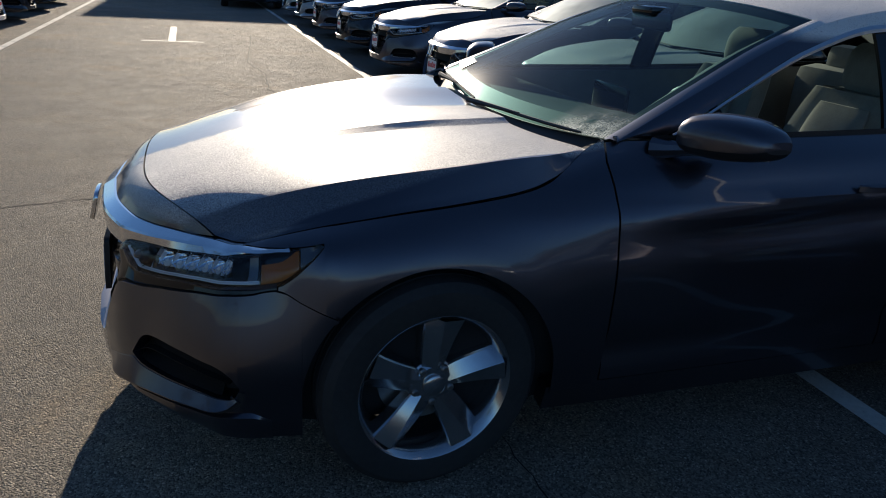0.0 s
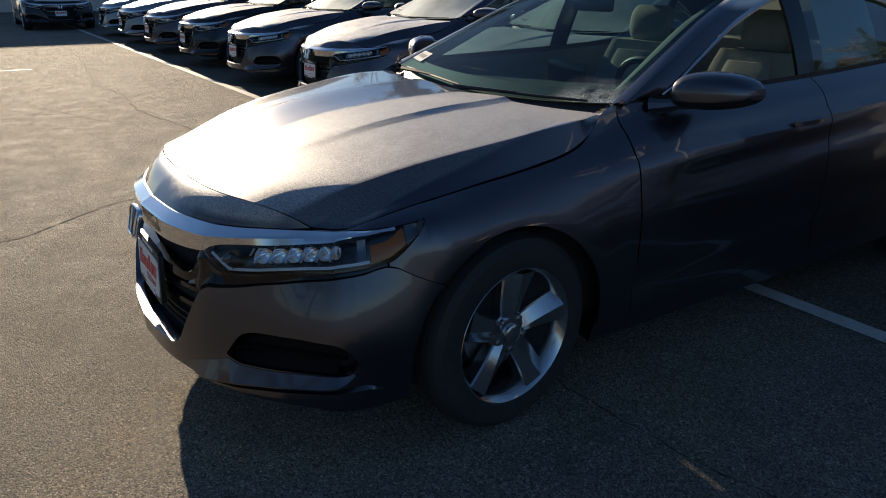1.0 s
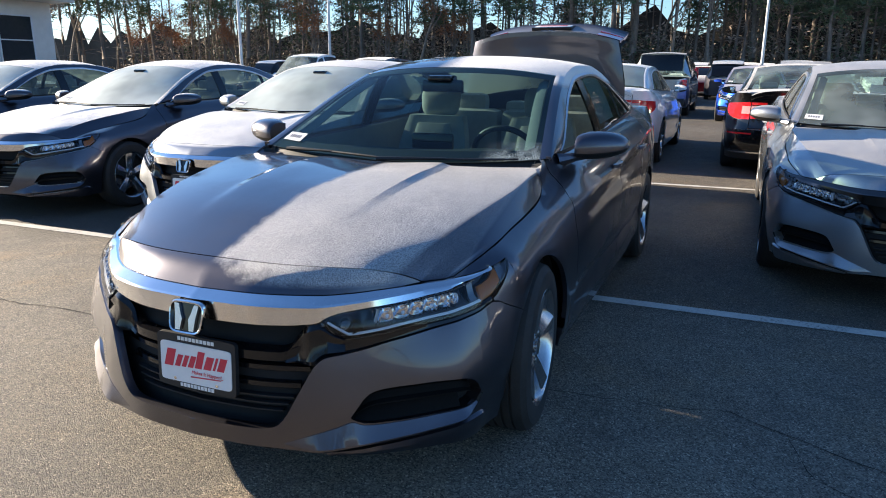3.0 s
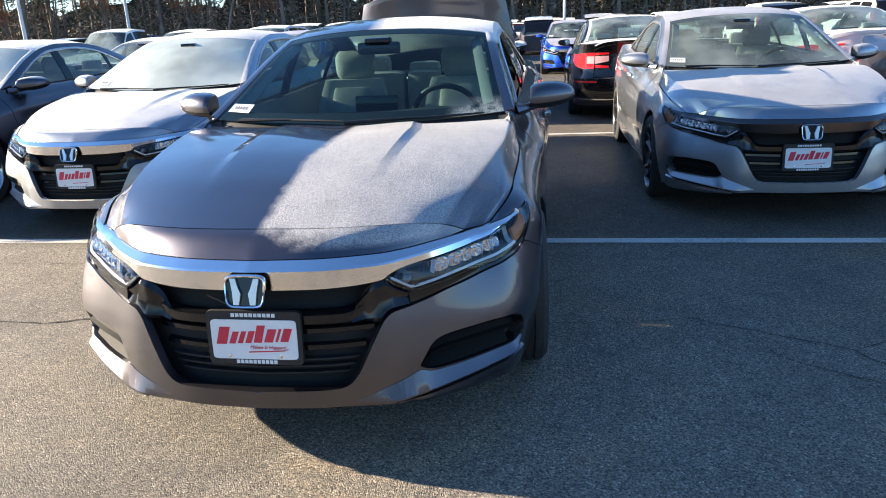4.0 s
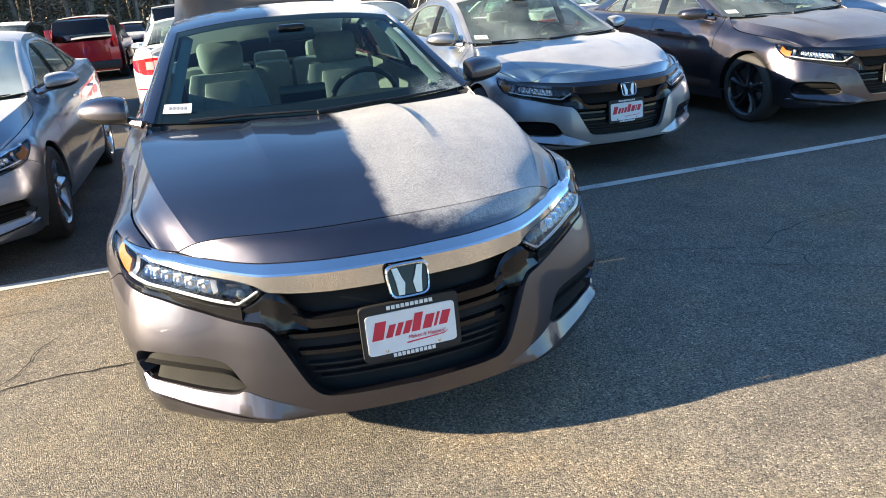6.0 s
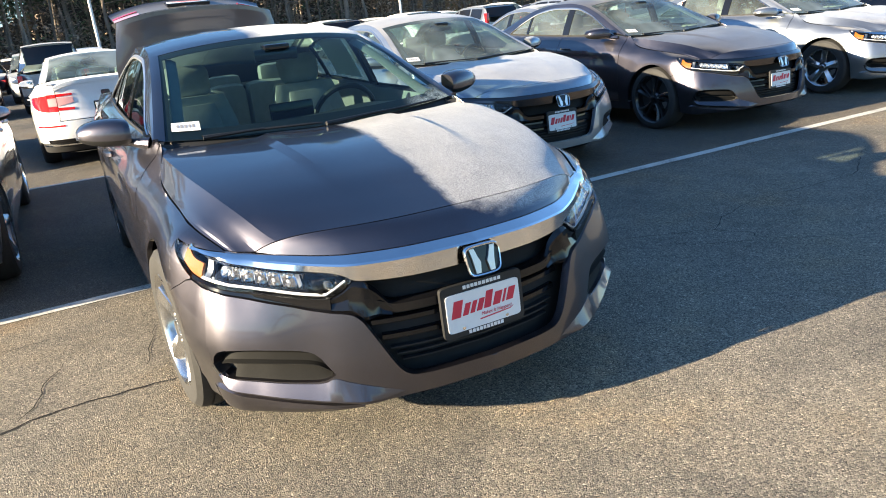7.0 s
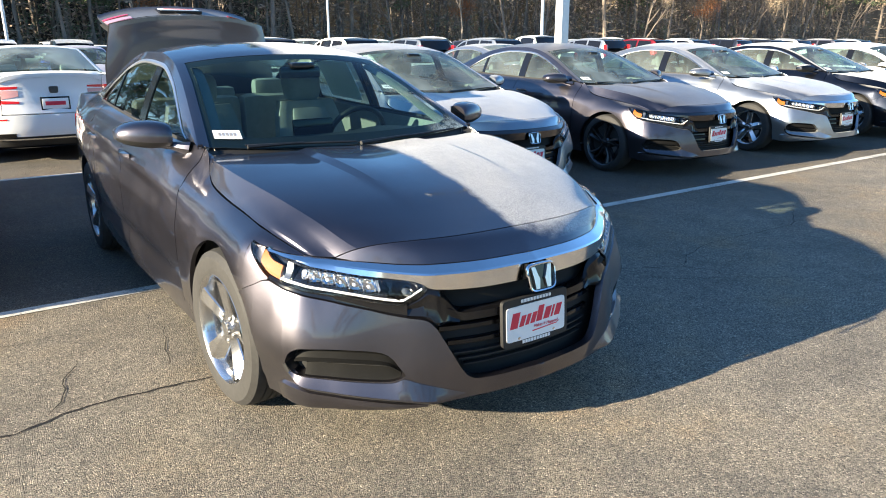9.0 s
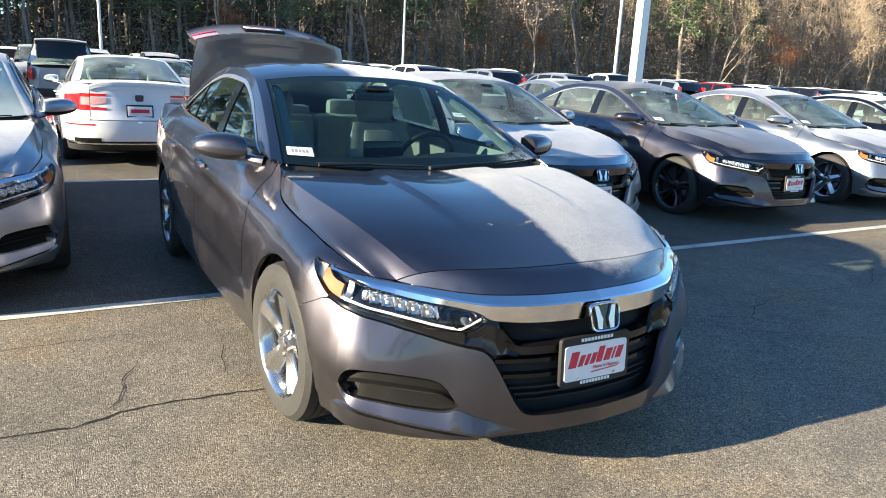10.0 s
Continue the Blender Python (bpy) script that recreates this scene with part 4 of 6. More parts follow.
    lo, hi = hl_lo(s), np.maximum(chrome_lo(s), hl_lo(s) + 0.003)
    lo2, hi2 = lo, hi
    g = Geo()
    g.panel(ruled(s, lo2, hi2, 6, -0.002, 0.004), 0.02)
    hpart("lens", g, M["lens"])
    g = Geo()
    g.grid(ruled(s, lo2 - 0.002, hi2 + 0.002, 4, 0.05))
    g.grid(np.stack([W(s, lo2, 0.006), W(s, lo2, 0.05)], 1))
    g.grid(np.stack([W(s, hi2, 0.006), W(s, hi2, 0.05)], 1))
    hpart("housing", g, M["gloss_black"])
    g = Geo()
    s1 = lin(0.545, 1.03, 30)
    zd = hl_lo(s1) + 0.010
    g.panel(np.stack([W(s1, zd - 0.003, 0.014), W(s1, zd - 0.001, 0.008), W(s1, zd + 0.001, 0.008), W(s1, zd + 0.003, 0.016)], 1), 0.008)
    q = np.linspace(0, 1, 8)
    si, zi = 0.545 - 0.070 * q, 0.583 + 0.040 * q
    g.panel(np.stack([W(si + o_, zi + o_, d_) for o_, d_ in ((-0.003, 0.012), (0.0, 0.007), (0.003, 0.012))], 1), 0.008)
    hpart("running_light", g, M["white_lens"], "thin white light guide")
    g = Geo()
    s1 = lin(0.60, 0.97, 26)
    a_ = hl_lo(s1) + 0.016
    b_ = hl_lo(s1) + 0.50 * (chrome_lo(s1) - hl_lo(s1))
    g.panel(np.stack([W(s1, a_, 0.016), W(s1, a_ + 0.6 * (b_ - a_), 0.026), W(s1, b_, 0.040)], 1), 0.006)
    hpart("inner_bezel", g, M["gloss_black"], "smooth dark bezel under the lamps")
    def bowl(s0, zc_, ru, rv, depth, name, mt, squeeze=0.6, label=""):
        """A shallow bowl facing out of the body's side."""
        rho, ang = np.linspace(0.05, 1, 5), np.linspace(0, 2 * math.pi, 17)
        R_, A_ = np.meshgrid(rho, ang)
        cu, cv = np.cos(A_), np.sin(A_)
        k = (np.abs(cu) ** 3 + np.abs(cv) ** 3) ** (-squeeze / 3)
        gg = Geo()
        gg.grid(W(s0 + ru * R_ * cu * k + 0.25 * rv * R_ * cv, zc_ + rv * R_ * cv * k, depth * (1 - R_ ** 2) + 0.010))
        hpart(name, gg, M[mt], label)

    if not lite:
        bowl(0.535, 0.616, 0.050, 0.036, 0.046, "high_beam_reflector", "dark_chrome")
        bowl(0.533, 0.614, 0.016, 0.014, -0.012, "high_beam_lens", "lens_glass")
        g = Geo()
        q = np.linspace(0, 1, 8)
        si, zi = 0.592 + 0.030 * q, 0.588 + 0.070 * q
        g.panel(np.stack([W(si + o_, zi, d_) for o_, d_ in ((-0.006, 0.030), (0.0, 0.012), (0.006, 0.030))], 1), 0.012)
        hpart("divider", g, M["chrome"], "bright slanted divider")
        for i in range(6):
            s0 = 0.655 + i * 0.050
            mid_z = float(0.34 * hl_lo(s0) + 0.66 * chrome_lo(s0)) - 0.002
            bowl(s0, mid_z, 0.027, 0.021 - 0.0008 * i, 0.030, "led_reflector", "chrome", 0.9)
            g = Geo()
            q = np.linspace(0, 1, 6)
            zz_ = mid_z - 0.024 + 0.044 * q
            g.panel(np.stack([W(s0 - 0.029 + 0.012 * q + o_, zz_, d_) for o_, d_ in ((-0.003, 0.026), (0.0, 0.010), (0.003, 0.026))], 1), 0.01)
            hpart("led_fin", g, M["white_lens"])
            bowl(s0 + 0.004, mid_z - 0.004, 0.006, 0.006, -0.006, "led_chip", "white_lens")
    else:
        bowl(0.72, 0.640, 0.16, 0.018, 0.03, "led_reflector", "chrome")
    g = Geo()
    s1 = lin(0.990, 1.022, 8)
    a_, b_ = hl_lo(s1) + 0.010, chrome_lo(s1) - 0.012
    g.panel(np.stack([W(s1, a_ + (b_ - a_) * q, d_) for q, d_ in ((0, 0.012), (0.3, 0.024), (0.7, 0.022), (1, 0.014))], 1), 0.01)
    hpart("outer_reflector", g, M["lamp_silver"], "dull silver reflector")
    g = Geo()
    s1 = lin(1.036, 1.138, 10)
    a_, b_ = hl_lo(s1) + 0.006, np.minimum(chrome_lo(s1) - 0.008, hl_lo(s1) + 0.052)
    g.panel(np.stack([W(s1, a_ + (b_ - a_) * q, 0.012) for q in (0, 0.5, 1)], 1), 0.01)
    hpart("side_marker", g, M["amber"], "amber side marker")
    g = Geo()
    s1 = lin(1.143, 1.190, 8)
    b_ = np.maximum(chrome_lo(s1) - 0.003, hl_lo(s1) + 0.002)
    a_ = hl_lo(s1) + 0.001
    g.panel(np.stack([W(s1, a_ + (b_ - a_) * q, d_) for q, d_ in ((0, 0.014), (0.5, 0.018), (1, 0.010))], 1), 0.006)
    hpart("tip_reflector", g, M["dark_chrome"], "dull silver reflector in the lamp's tip")
    g = Geo()
    s1 = lin(0.50, 1.04, 30)
    zt1 = chrome_lo(s1) - 0.009
    g.panel(np.stack([W(s1, zt1 - 0.004, 0.016), W(s1, zt1, 0.008), W(s1, zt1 + 0.004, 0.016)], 1), 0.01)
    hpart("upper_trim", g, M["brow_chrome"])
    # fenders
    g = Geo()
    s = lin(1.085, S_HLO, 16)
    g.grid(ruled(s, bump_hi(s) + 0.003, np.maximum(hl_lo(s) - 0.002, bump_hi(s) + 0.004), 6))
    g.grid(np.stack([W(s, bump_hi(s) + 0.003), W(s, bump_hi(s) + 0.003, 0.02)]))
    s = lin(S_SEAM, S_HLO, 26)
    P = ruled(s, chrome_hi(s) + 0.0015, seam_z(s), 6)
    P += (seam_pt(s) - np.array([0, 0, 0.0005]) - P[:, -1])[:, None] * np.linspace(0, 1, 7)[None, :, None]
    g.grid(P)
    xs = np.concatenate([lin(float(_fx(S_HLO)), 0.651, 4), lin(0.653, AX_F, 14), AX_F + ARCH * np.sin(lin(0.05, math.pi / 2, 16)), lin(AX_F + ARCH + 0.004, 1.44, 8)])
    s = sx(xs)
    lo = np.where(xs > AX_F + ARCH, 0.255, np.maximum(arch(xs), 0.255))
    lo = np.where(xs < 0.652, np.maximum(lo, bump_hi(s) + 0.003), lo)
    g.grid(ruled(s, lo, z_edge(xs), 26))
    xa = np.concatenate([lin(0.651, AX_F, 14), AX_F + ARCH * np.sin(lin(0.05, math.pi / 2 - 0.001, 16))])
    e = sx(xa)
    g.grid(np.stack([W(e, arch(xa)), W(e, arch(xa), 0.008), W(e, arch(xa), 0.02)]))
    z = lin(0.26, 0.985, 24)
    e = np.full(24, sx(1.44))
    g.grid(np.stack([W(e, z), W(e, z, 0.018)]))
    s = sx(lin(X_SEAM, 1.44, 44))
    e0 = np.where((_fx(s) < 1.40)[:, None], seam_pt(s), W(s, z_edge(_fx(s))))
    g.grid(np.stack([e0, e0 - np.array([0, 0.001, 0.003]), e0 - np.array([0, 0.001, 0.008])]))
    pair("fender", g, P_, car)
    # added black strip below the seam: paints the gap's shade, no part of its own
    g = Geo()
    g.grid(np.stack([e0 - np.array([0, 0.0005, 0.006]), e0 - np.array([0, 0.004, 0.012]), e0 - np.array([0, 0.05, 0.018])]))
    pair("hood_seal", g, M["lining"], car, "dark strip painting the shade in the hood gap")
    # doors
    for nm, xa, xb in (("front_door", 1.446, 2.545), ("rear_door", 2.551, 3.55)):
        g = Geo()
        xs = lin(xa, xb, 30)
        lo = np.maximum(0.285, arch(xs) + 0.02)
        P = ruled(sx(xs), lo, belt(xs) - 0.004, 28)
        dent = 0.014 * np.exp(-(((P[..., 2] - (0.36 + 0.02 * P[..., 0])) / 0.05) ** 2))
        P[..., 1] -= dent
        g.panel(P, 0.018)
        a, b = pair(nm, g, P_, car)
        xh = xb - 0.17
        for o, sg in ((a, 1), (b, -1)):
            g = Geo()
            c = W(sx(np.array(xh)), np.array(0.86))
            P = []
            for q in np.linspace(0, 1, 9):
                out_ = 0.008 + 0.03 * math.sin(math.pi * q) ** 0.5
                P.append([(xh - 0.10 + 0.2 * q, sg * (c[1] + out_ * oo - 0.004), 0.862 + 0.006 * q + dz) for oo, dz in ((0.3, -0.012), (1, -0.009), (1, 0.009), (0.3, 0.012))])
            g.grid(P)
            link("door_handle", g, P_, o)
    # rocker
    g = Geo()
    xs = lin(AX_F + ARCH - 0.01, AX_R - ARCH + 0.01, 24)
    g.panel(ruled(sx(xs), np.full(24, 0.195), np.full(24, 0.28), 6, 0.004), 0.05)
    pair("rocker_panel", g, P_, car)
    # rear quarter
    g = Geo()
    xs = np.concatenate([lin(3.556, 3.60, 3), AX_R + ARCH * np.sin(lin(-0.30, math.pi / 2, 22)), lin(AX_R + ARCH + 0.004, 4.55, 12)])
    s = np.concatenate([sx(xs), lin(sx(4.57), sr(0.605), 10)])
    xs = _fx(s)
    lo = np.where(xs > AX_R + ARCH, 0.60, np.maximum(arch(xs), 0.3))
    g.grid(ruled(s, lo, z_edge(xs), 18))
    xa = AX_R + ARCH * np.sin(lin(-0.4, math.pi / 2 - 0.001, 20))
    g.grid(np.stack([W(sx(xa), arch(xa)), W(sx(xa), arch(xa), 0.02)]))
    zz = np.concatenate([side_z(np.array([3.82]), glass_top(np.array([3.82])))])
    xs = lin(3.70, 4.15, 12)
    g.grid(side_patch(xs, np.where(xs < 3.82, side_z(xs, glass_top(xs)), 0.0), np.ones(12), 5))
    # shelf beside the trunk lid
    xs = lin(4.02, 4.70, 12)
    e = W(sx(xs), z_edge(xs))
    inn = e.copy()
    inn[:, 1] = np.minimum(e[:, 1] - 0.01, 0.665 - 0.16 * smooth(4.4, 4.75, xs))
    inn[:, 2] += 0.012
    g.grid(np.stack([e, (e + inn) / 2 + np.array([0, 0, 0.004]), inn]))
    pair("rear_quarter_panel", g, P_, car)
    # rear bumper
    g = Geo()
    xs = AX_R + ARCH * np.cos(lin(0, 0.87, 10))[::-1]
    s = np.concatenate([sx(xs), lin(sx(AX_R + ARCH + 0.003), S_END, 40)])
    x = _fx(s)
    lo = np.where(x < AX_R + ARCH, np.minimum(arch(x), 0.60), bottom(s) + 0.075)
    g.grid(ruled(s, lo, np.full(s.shape, 0.605), 12))
    s2 = lin(sx(4.3), S_END, 30)
    g.grid(np.stack([W(s2, np.full(30, 0.605)), W(s2, np.full(30, 0.61), 0.05)]))
    link("rear_bumper", both(g), P_, car)
    g = Geo()
    s2 = lin(sx(4.25), S_END, 30)
    g.panel(ruled(s2, bottom(s2) - 0.05, bottom(s2) + 0.08, 4, 0.014), 0.04)
    link("rear_diffuser", both(g), M["plastic"], car)
    g = Geo()
    s2 = lin(sx(4.45), S_END, 30)
    g.panel(ruled(s2, np.full(30, 0.300), np.full(30, 0.318), 2, -0.002), 0.01)
    link("rear_chrome_strip", both(g), M["chrome"], car)
    g = Geo()
    s2 = lin(sx(4.62), sr(0.48), 12)
    g.panel(ruled(s2, np.full(12, 0.335), np.full(12, 0.385), 3, -0.003), 0.01)
    pair("exhaust_slot", g, M["gloss_black"], car)
    g = Geo()
    s2 = lin(sx(4.45), sr(0.55), 14)
    g.panel(ruled(s2, np.full(14, 0.545), np.full(14, 0.565), 2, -0.004), 0.01)
    pair("rear_reflector", g, M["red_lens"], car)
    # tail lamps: a claw open towards the middle
    def tail(y, z, out=0.0):
        """The rear face at y and z."""
        p = W(sr(np.abs(y)), z, -out)
        p[..., 1] *= np.sign(y + 1e-9)
        return p

    def bars(s_, spans, d_):
        gg = Geo()
        for z0, z1 in spans:
            gg.panel(ruled(s_, np.full(len(s_), z0), np.full(len(s_), z1), 3, d_), 0.012)
        return gg

    s2 = lin(sx(4.40), sx(4.70), 12)
    g = Geo()
    taper = np.linspace(1, 0, 12)
    g.panel(ruled(s2, 0.735 + 0.10 * taper ** 2, 0.945 - 0.02 * taper, 6, -0.006), 0.015)
    a, b = pair("tail_lamp", g, M["red_lens"], car)
    s2 = lin(sx(4.70) + 0.003, sr(0.605), 8)
    for nm, spans, mt in (("lamp_arm", ((0.905, 0.95), (0.735, 0.80)), "red_lens"), ("reversing_lamp", ((0.803, 0.902),), "pink_lens")):
        for span in spans:
            g = bars(s2, (span,), -0.006)
            link(nm, g, M[mt], a)
            link(nm, g.mirror(), M[mt], b)
    # trunk lid, hinged at the foot of the rear window
    hinge = (4.06, 0.0, 1.075)
    lid = new("trunk_lid")
    lid.parent, lid.location = car, hinge
    X, t = np.linspace(0, 1, 16), np.linspace(-1, 1, 41)
    end = tail(0.595 * t, np.full(41, 1.075), 0.004)
    end[:, 2] += 0.022 * (1 - t ** 2) - 0.05 * t ** 6
    start = np.stack([4.18 - 0.10 * t ** 2, 0.655 * t, 1.092 + 0.026 * (1 - t ** 2)], -1)
    P = start[None] + (end - start)[None] * X[:, None, None]
    P[..., 2] += 0.012 * np.sin(np.pi * X)[:, None] + 0.010 * smooth(0.8, 1.0, X)[:, None]
    P[..., 1] *= (1 + 0.04 * np.sin(np.pi * X))[:, None]
    gg = Geo()
    gg.panel(P, 0.03)
    zs = np.linspace(1.0, 0.0, 14)
    rearp = np.stack([tail(0.595 * t, 0.625 + (0.435 - 0.05 * t ** 6) * q, 0.003) for q in zs])
    rearp[0] = P[-1]
    gg.panel(rearp, 0.03)
    link("lid_panel", gg.moved(hinge), P_, lid)
    g = Geo()
    g.grid(np.stack([P[0], P[8], P[-1]]) - np.array([0, 0, 0.05]))
    g.grid(rearp[::4] - np.array([0.05, 0, 0]))
    link("lid_liner", g.moved(hinge), M["lining"], lid)
    for sg in (1, -1):
        u = sg * np.linspace(0.40, 0.592, 10)
        for nm, spans, mt in (("lid_lamp", ((0.915, 0.95), (0.745, 0.785)), "red_lens"), ("lid_reversing_lamp", ((0.80, 0.905),), "pink_lens")):
            for z0, z1 in spans:
                g = Geo()
                k_ = np.linspace(0.45, 1, 10) ** 0.5
                zc_ = z1 if z0 > 0.79 else z0
                g.panel(np.stack([tail(u, zc_ + ((z0 + (z1 - z0) * f_) - zc_) * k_, 0.009) for f_ in (0, 0.5, 1)], 1), 0.010)
                link(nm, g.moved(hinge), M[mt], lid)
    xb = float(tail(np.array(0.0), np.array(0.89))[0])
    g = Geo()
    g.prism(bshape(0.052, 0.042, 0.06), lambda u_, v_, d_: (xb + d_, u_, 0.905 + v_), 0.012)
    link("lid_badge", g.moved(hinge), M["alloy"], lid)
    xp = float(tail(np.array(0.0), np.array(0.75))[0])
    for nm, lo_, hi_, mt in (("plate_frame", (xp - 0.01, -0.165, 0.655), (xp + 0.016, 0.165, 0.82), "gloss_black"), ("plate", (xp + 0.01, -0.148, 0.675), (xp + 0.02, 0.148, 0.80), "card"), ("plate_print", (xp + 0.012, -0.115, 0.715), (xp + 0.022, 0.115, 0.765), "card_red")):
        g = Geo()
        g.box(lo_, hi_, 0.004)
        link(nm, g.moved(hinge), M[mt], lid)
    # roof, pillars, glass
    g = Geo()
    t = np.linspace(-1, 1, 41)
    g.panel(top(np.linspace(2.285, 3.235, 22)[:, None], t[None]), 0.015)
    link("roof", g, P_, car)
    g = Geo()
    xs = np.concatenate([lin(1.47, 1.64, 5), lin(1.66, 3.82, 44)])
    lo = np.where(xs < 1.64, 0.0, side_z(xs, glass_top(xs) + 0.008))
    g.panel(side_patch(xs, lo, np.ones(xs.shape), 5), 0.012)
    xs = lin(1.47, 2.30, 16)
    for (xa, xb) in ((1.47, 2.285), (3.24, 4.15)):
        xs = lin(xa, xb, 18)
        tt = 1 - 0.045 / rail_y(xs)
        g.grid(np.stack([top(xs, np.ones(18)), top(xs, (1 + tt) / 2) + np.array([0, 0, 0.004]), top(xs, tt)]))
    pair("side_frame", g, P_, car, "body-colour pillar and roof rail")
    g = Geo()
    xs = lin(1.66, 3.80, 44)
    f = side_z(xs, glass_top(xs))
    P = np.stack([side(xs, np.clip(f - 0.03, 0, 1), -0.003), side(xs, f, -0.008), side(xs, np.clip(f + 0.03, 0, 1), -0.003)], 1)
    g.panel(P, 0.006)
    pair("window_trim", g, M["satin_chrome"], car, "thin bright window trim")
    g = Geo()
    xs = lin(1.60, 3.80, 40)
    g.panel(np.stack([side(xs, np.zeros(40), -0.002) + np.array([0, 0, dz]) for dz in (-0.004, 0.004, 0.012)], 1) + np.array([0, 0.004, 0]), 0.006)
    pair("belt_trim", g, M["plastic"], car, "black strip under the windows")
    for nm, xa, xb in (("front_side_window", 1.70, 2.49), ("rear_side_window", 2.60, 3.36), ("quarter_window", 3.40, 3.78)):
        g = Geo()
        xs = lin(xa, xb, 24)
        f1 = side_z(xs, glass_top(xs))
        g.grid(side_patch(xs, np.minimum(0.03, f1 * 0.5), np.maximum(f1, 0.01), 8, 0.010))
        pair(nm, g, M["glass_side"], car)
    for xa, xb in ((2.485, 2.605), (3.355, 3.405), (1.50, 1.705)):
        g = Geo()
        xs = lin(xa, xb, 5)
        g.panel(side_patch(xs, np.zeros(5), np.maximum(side_z(xs, glass_top(xs) + 0.012), 0.02) if xa > 1.6 else np.minimum(1, side_z(xs, glass_top(xs) + 0.02)), 6, 0.004), 0.012)
        pair("pillar_cover", g, M["gloss_black"], car)
    g = Geo()
    g.grid(top(np.linspace(1.475, 2.28, 22)[:, None], np.linspace(-0.945, 0.945, 33)[None]))
    link("windshield", g, M["glass"], car)
    g = Geo()
    g.grid(top(np.linspace(3.25, 4.10, 18)[:, None], np.linspace(-0.94, 0.94, 31)[None]))
    link("rear_window", g, M["glass_frost"], car, "frosted rear window")
    # black borders of the windshield
    g = Geo()
    for ta, tb in ((-0.95, -0.90), (0.90, 0.95)):
        g.grid(top(np.linspace(1.475, 2.28, 18)[:, None], np.array([ta, tb])[None]) - np.array([0, 0, 0.004]))
    g.grid(top(np.array([2.22, 2.285])[:, None], np.linspace(-0.95, 0.95, 21)[None]) - np.array([0, 0, 0.004]))
    g.grid(top(np.linspace(1.478, 1.555, 4)[:, None], np.linspace(-0.95, 0.95, 31)[None]) - np.array([0, 0, 0.005]))
    link("windshield_border", g, M["plastic"], car)
    g = Geo()
    xs = lin(1.60, 2.26, 12)
    g.panel(np.stack([top(xs, 1 - tq / rail_y(xs)) - np.array([0, 0, dq]) for tq, dq in ((0.075, 0.022), (0.10, 0.026), (0.125, 0.045))], 1), 0.006)
    pair("pillar_lining", g, M["dash_light"], car)
    g = Geo()
    t = np.linspace(-0.99, 0.99, 31)
    g.grid(np.stack([hood_pt(np.full(31, 1.0), t) - np.array([0, 0, 0.02]), hood_pt(np.full(31, 1.03), t) - np.array([0, 0, 0.035]), top(np.full(31, 1.50), t * 0.97) - np.array([0, 0, 0.006])]))
    link("cowl", g, M["plastic"], car)
    # wipers
    for ya, yb, off in ((-0.62, 0.02, 0.0), (0.03, 0.56, 0.012)):
        g = Geo()
        pts = []
        for q in np.linspace(0, 1, 9):
            y = ya + (yb - ya) * q
            p = top(np.array(1.487 + 0.010 * math.sin(math.pi * q)), np.array(y / 0.75))
            pts.append(Vector(p) + Vector((-0.016, 0, 0.0 + off * 0.5)))
        g.tube(pts, [0.004] + [0.006] * 7 + [0.004], 6)
        piv = Vector(top(np.array(1.49), np.array((yb if ya < 0 else yb) / 0.75))) + Vector((-0.05, 0, 0.0))
        g.tube([piv, (piv + pts[4]) / 2 + Vector((0, 0, 0.002)), pts[4] + Vector((0, 0, 0.003))], [0.011, 0.008, 0.005], 6)
        link("wiper", g, M["plastic"], car)
    # mirrors: a blunt inner end, a swept and tapering outer end, a dark lower shell
    n = 20
    q_ = np.array([0.0, 0.0, 0.05, 0.14, 0.26, 0.40, 0.54, 0.68, 0.80, 0.90, 0.96, 1.0, 1.0])
    k_ = np.array([0.0, 0.80, 0.90, 0.96, 1.0, 1.0, 0.96, 0.88, 0.76, 0.60, 0.44, 0.26, 0.0])
    v = np.linspace(0, 2 * math.pi, n, endpoint=False)
    P = np.zeros((n, 13, 3))
    for i, b in enumerate(v):
        cb, sb = math.cos(b), math.sin(b)
        px_ = (0.055 if cb > 0 else 0.105) * math.copysign(abs(cb) ** (0.4 if cb > 0 else 0.8), cb)
        pz_ = (0.072 if sb > 0 else 0.056) * math.copysign(abs(sb) ** 0.75, sb)
        for j in range(13):
            P[i, j] = (1.705 + 0.085 * q_[j] + px_ * (0.35 + 0.65 * k_[j] if k_[j] else 0.0), 0.838 + 0.217 * q_[j], 1.020 + 0.010 * q_[j] + pz_ * k_[j])
    cuts = [i for i in range(n) if math.sin(v[i]) >= -0.32]
    cuts = [i for i in cuts if i > n // 2 + 3] + [i for i in cuts if i <= n // 2 + 3]
    g = Geo()
    g.grid(P[cuts])
    a, b = pair("wing_mirror", g, P_, car, "rounded mirror housing")
    g = Geo()
    g.grid(P[[cuts[-1], *[i for i in range(n) if i not in cuts], cuts[0]]])
    link("mirror_base", g, M["plastic"], a, "black lower shell")
    link("mirror_base", g.mirror(), M["plastic"], b, "black lower shell")
    g = Geo()
    g.tube([(1.60, 0.765, 0.965), (1.62, 0.80, 0.972), (1.66, 0.835, 0.980), (1.70, 0.88, 0.990)], [0.036, 0.026, 0.020, 0.022], 10)
    link("mirror_arm", g, P_, a)
    link("mirror_arm", g.mirror(), P_, b)
    g = Geo()
    g.box((1.785, 0.86, 0.985), (1.792, 1.02, 1.070), 0.003)
    link("mirror_glass", g, M["chrome"], a)
    link("mirror_glass", g.mirror(), M["chrome"], b)
    # badge: plain rounded frame with two posts
    badge = new("front_badge")
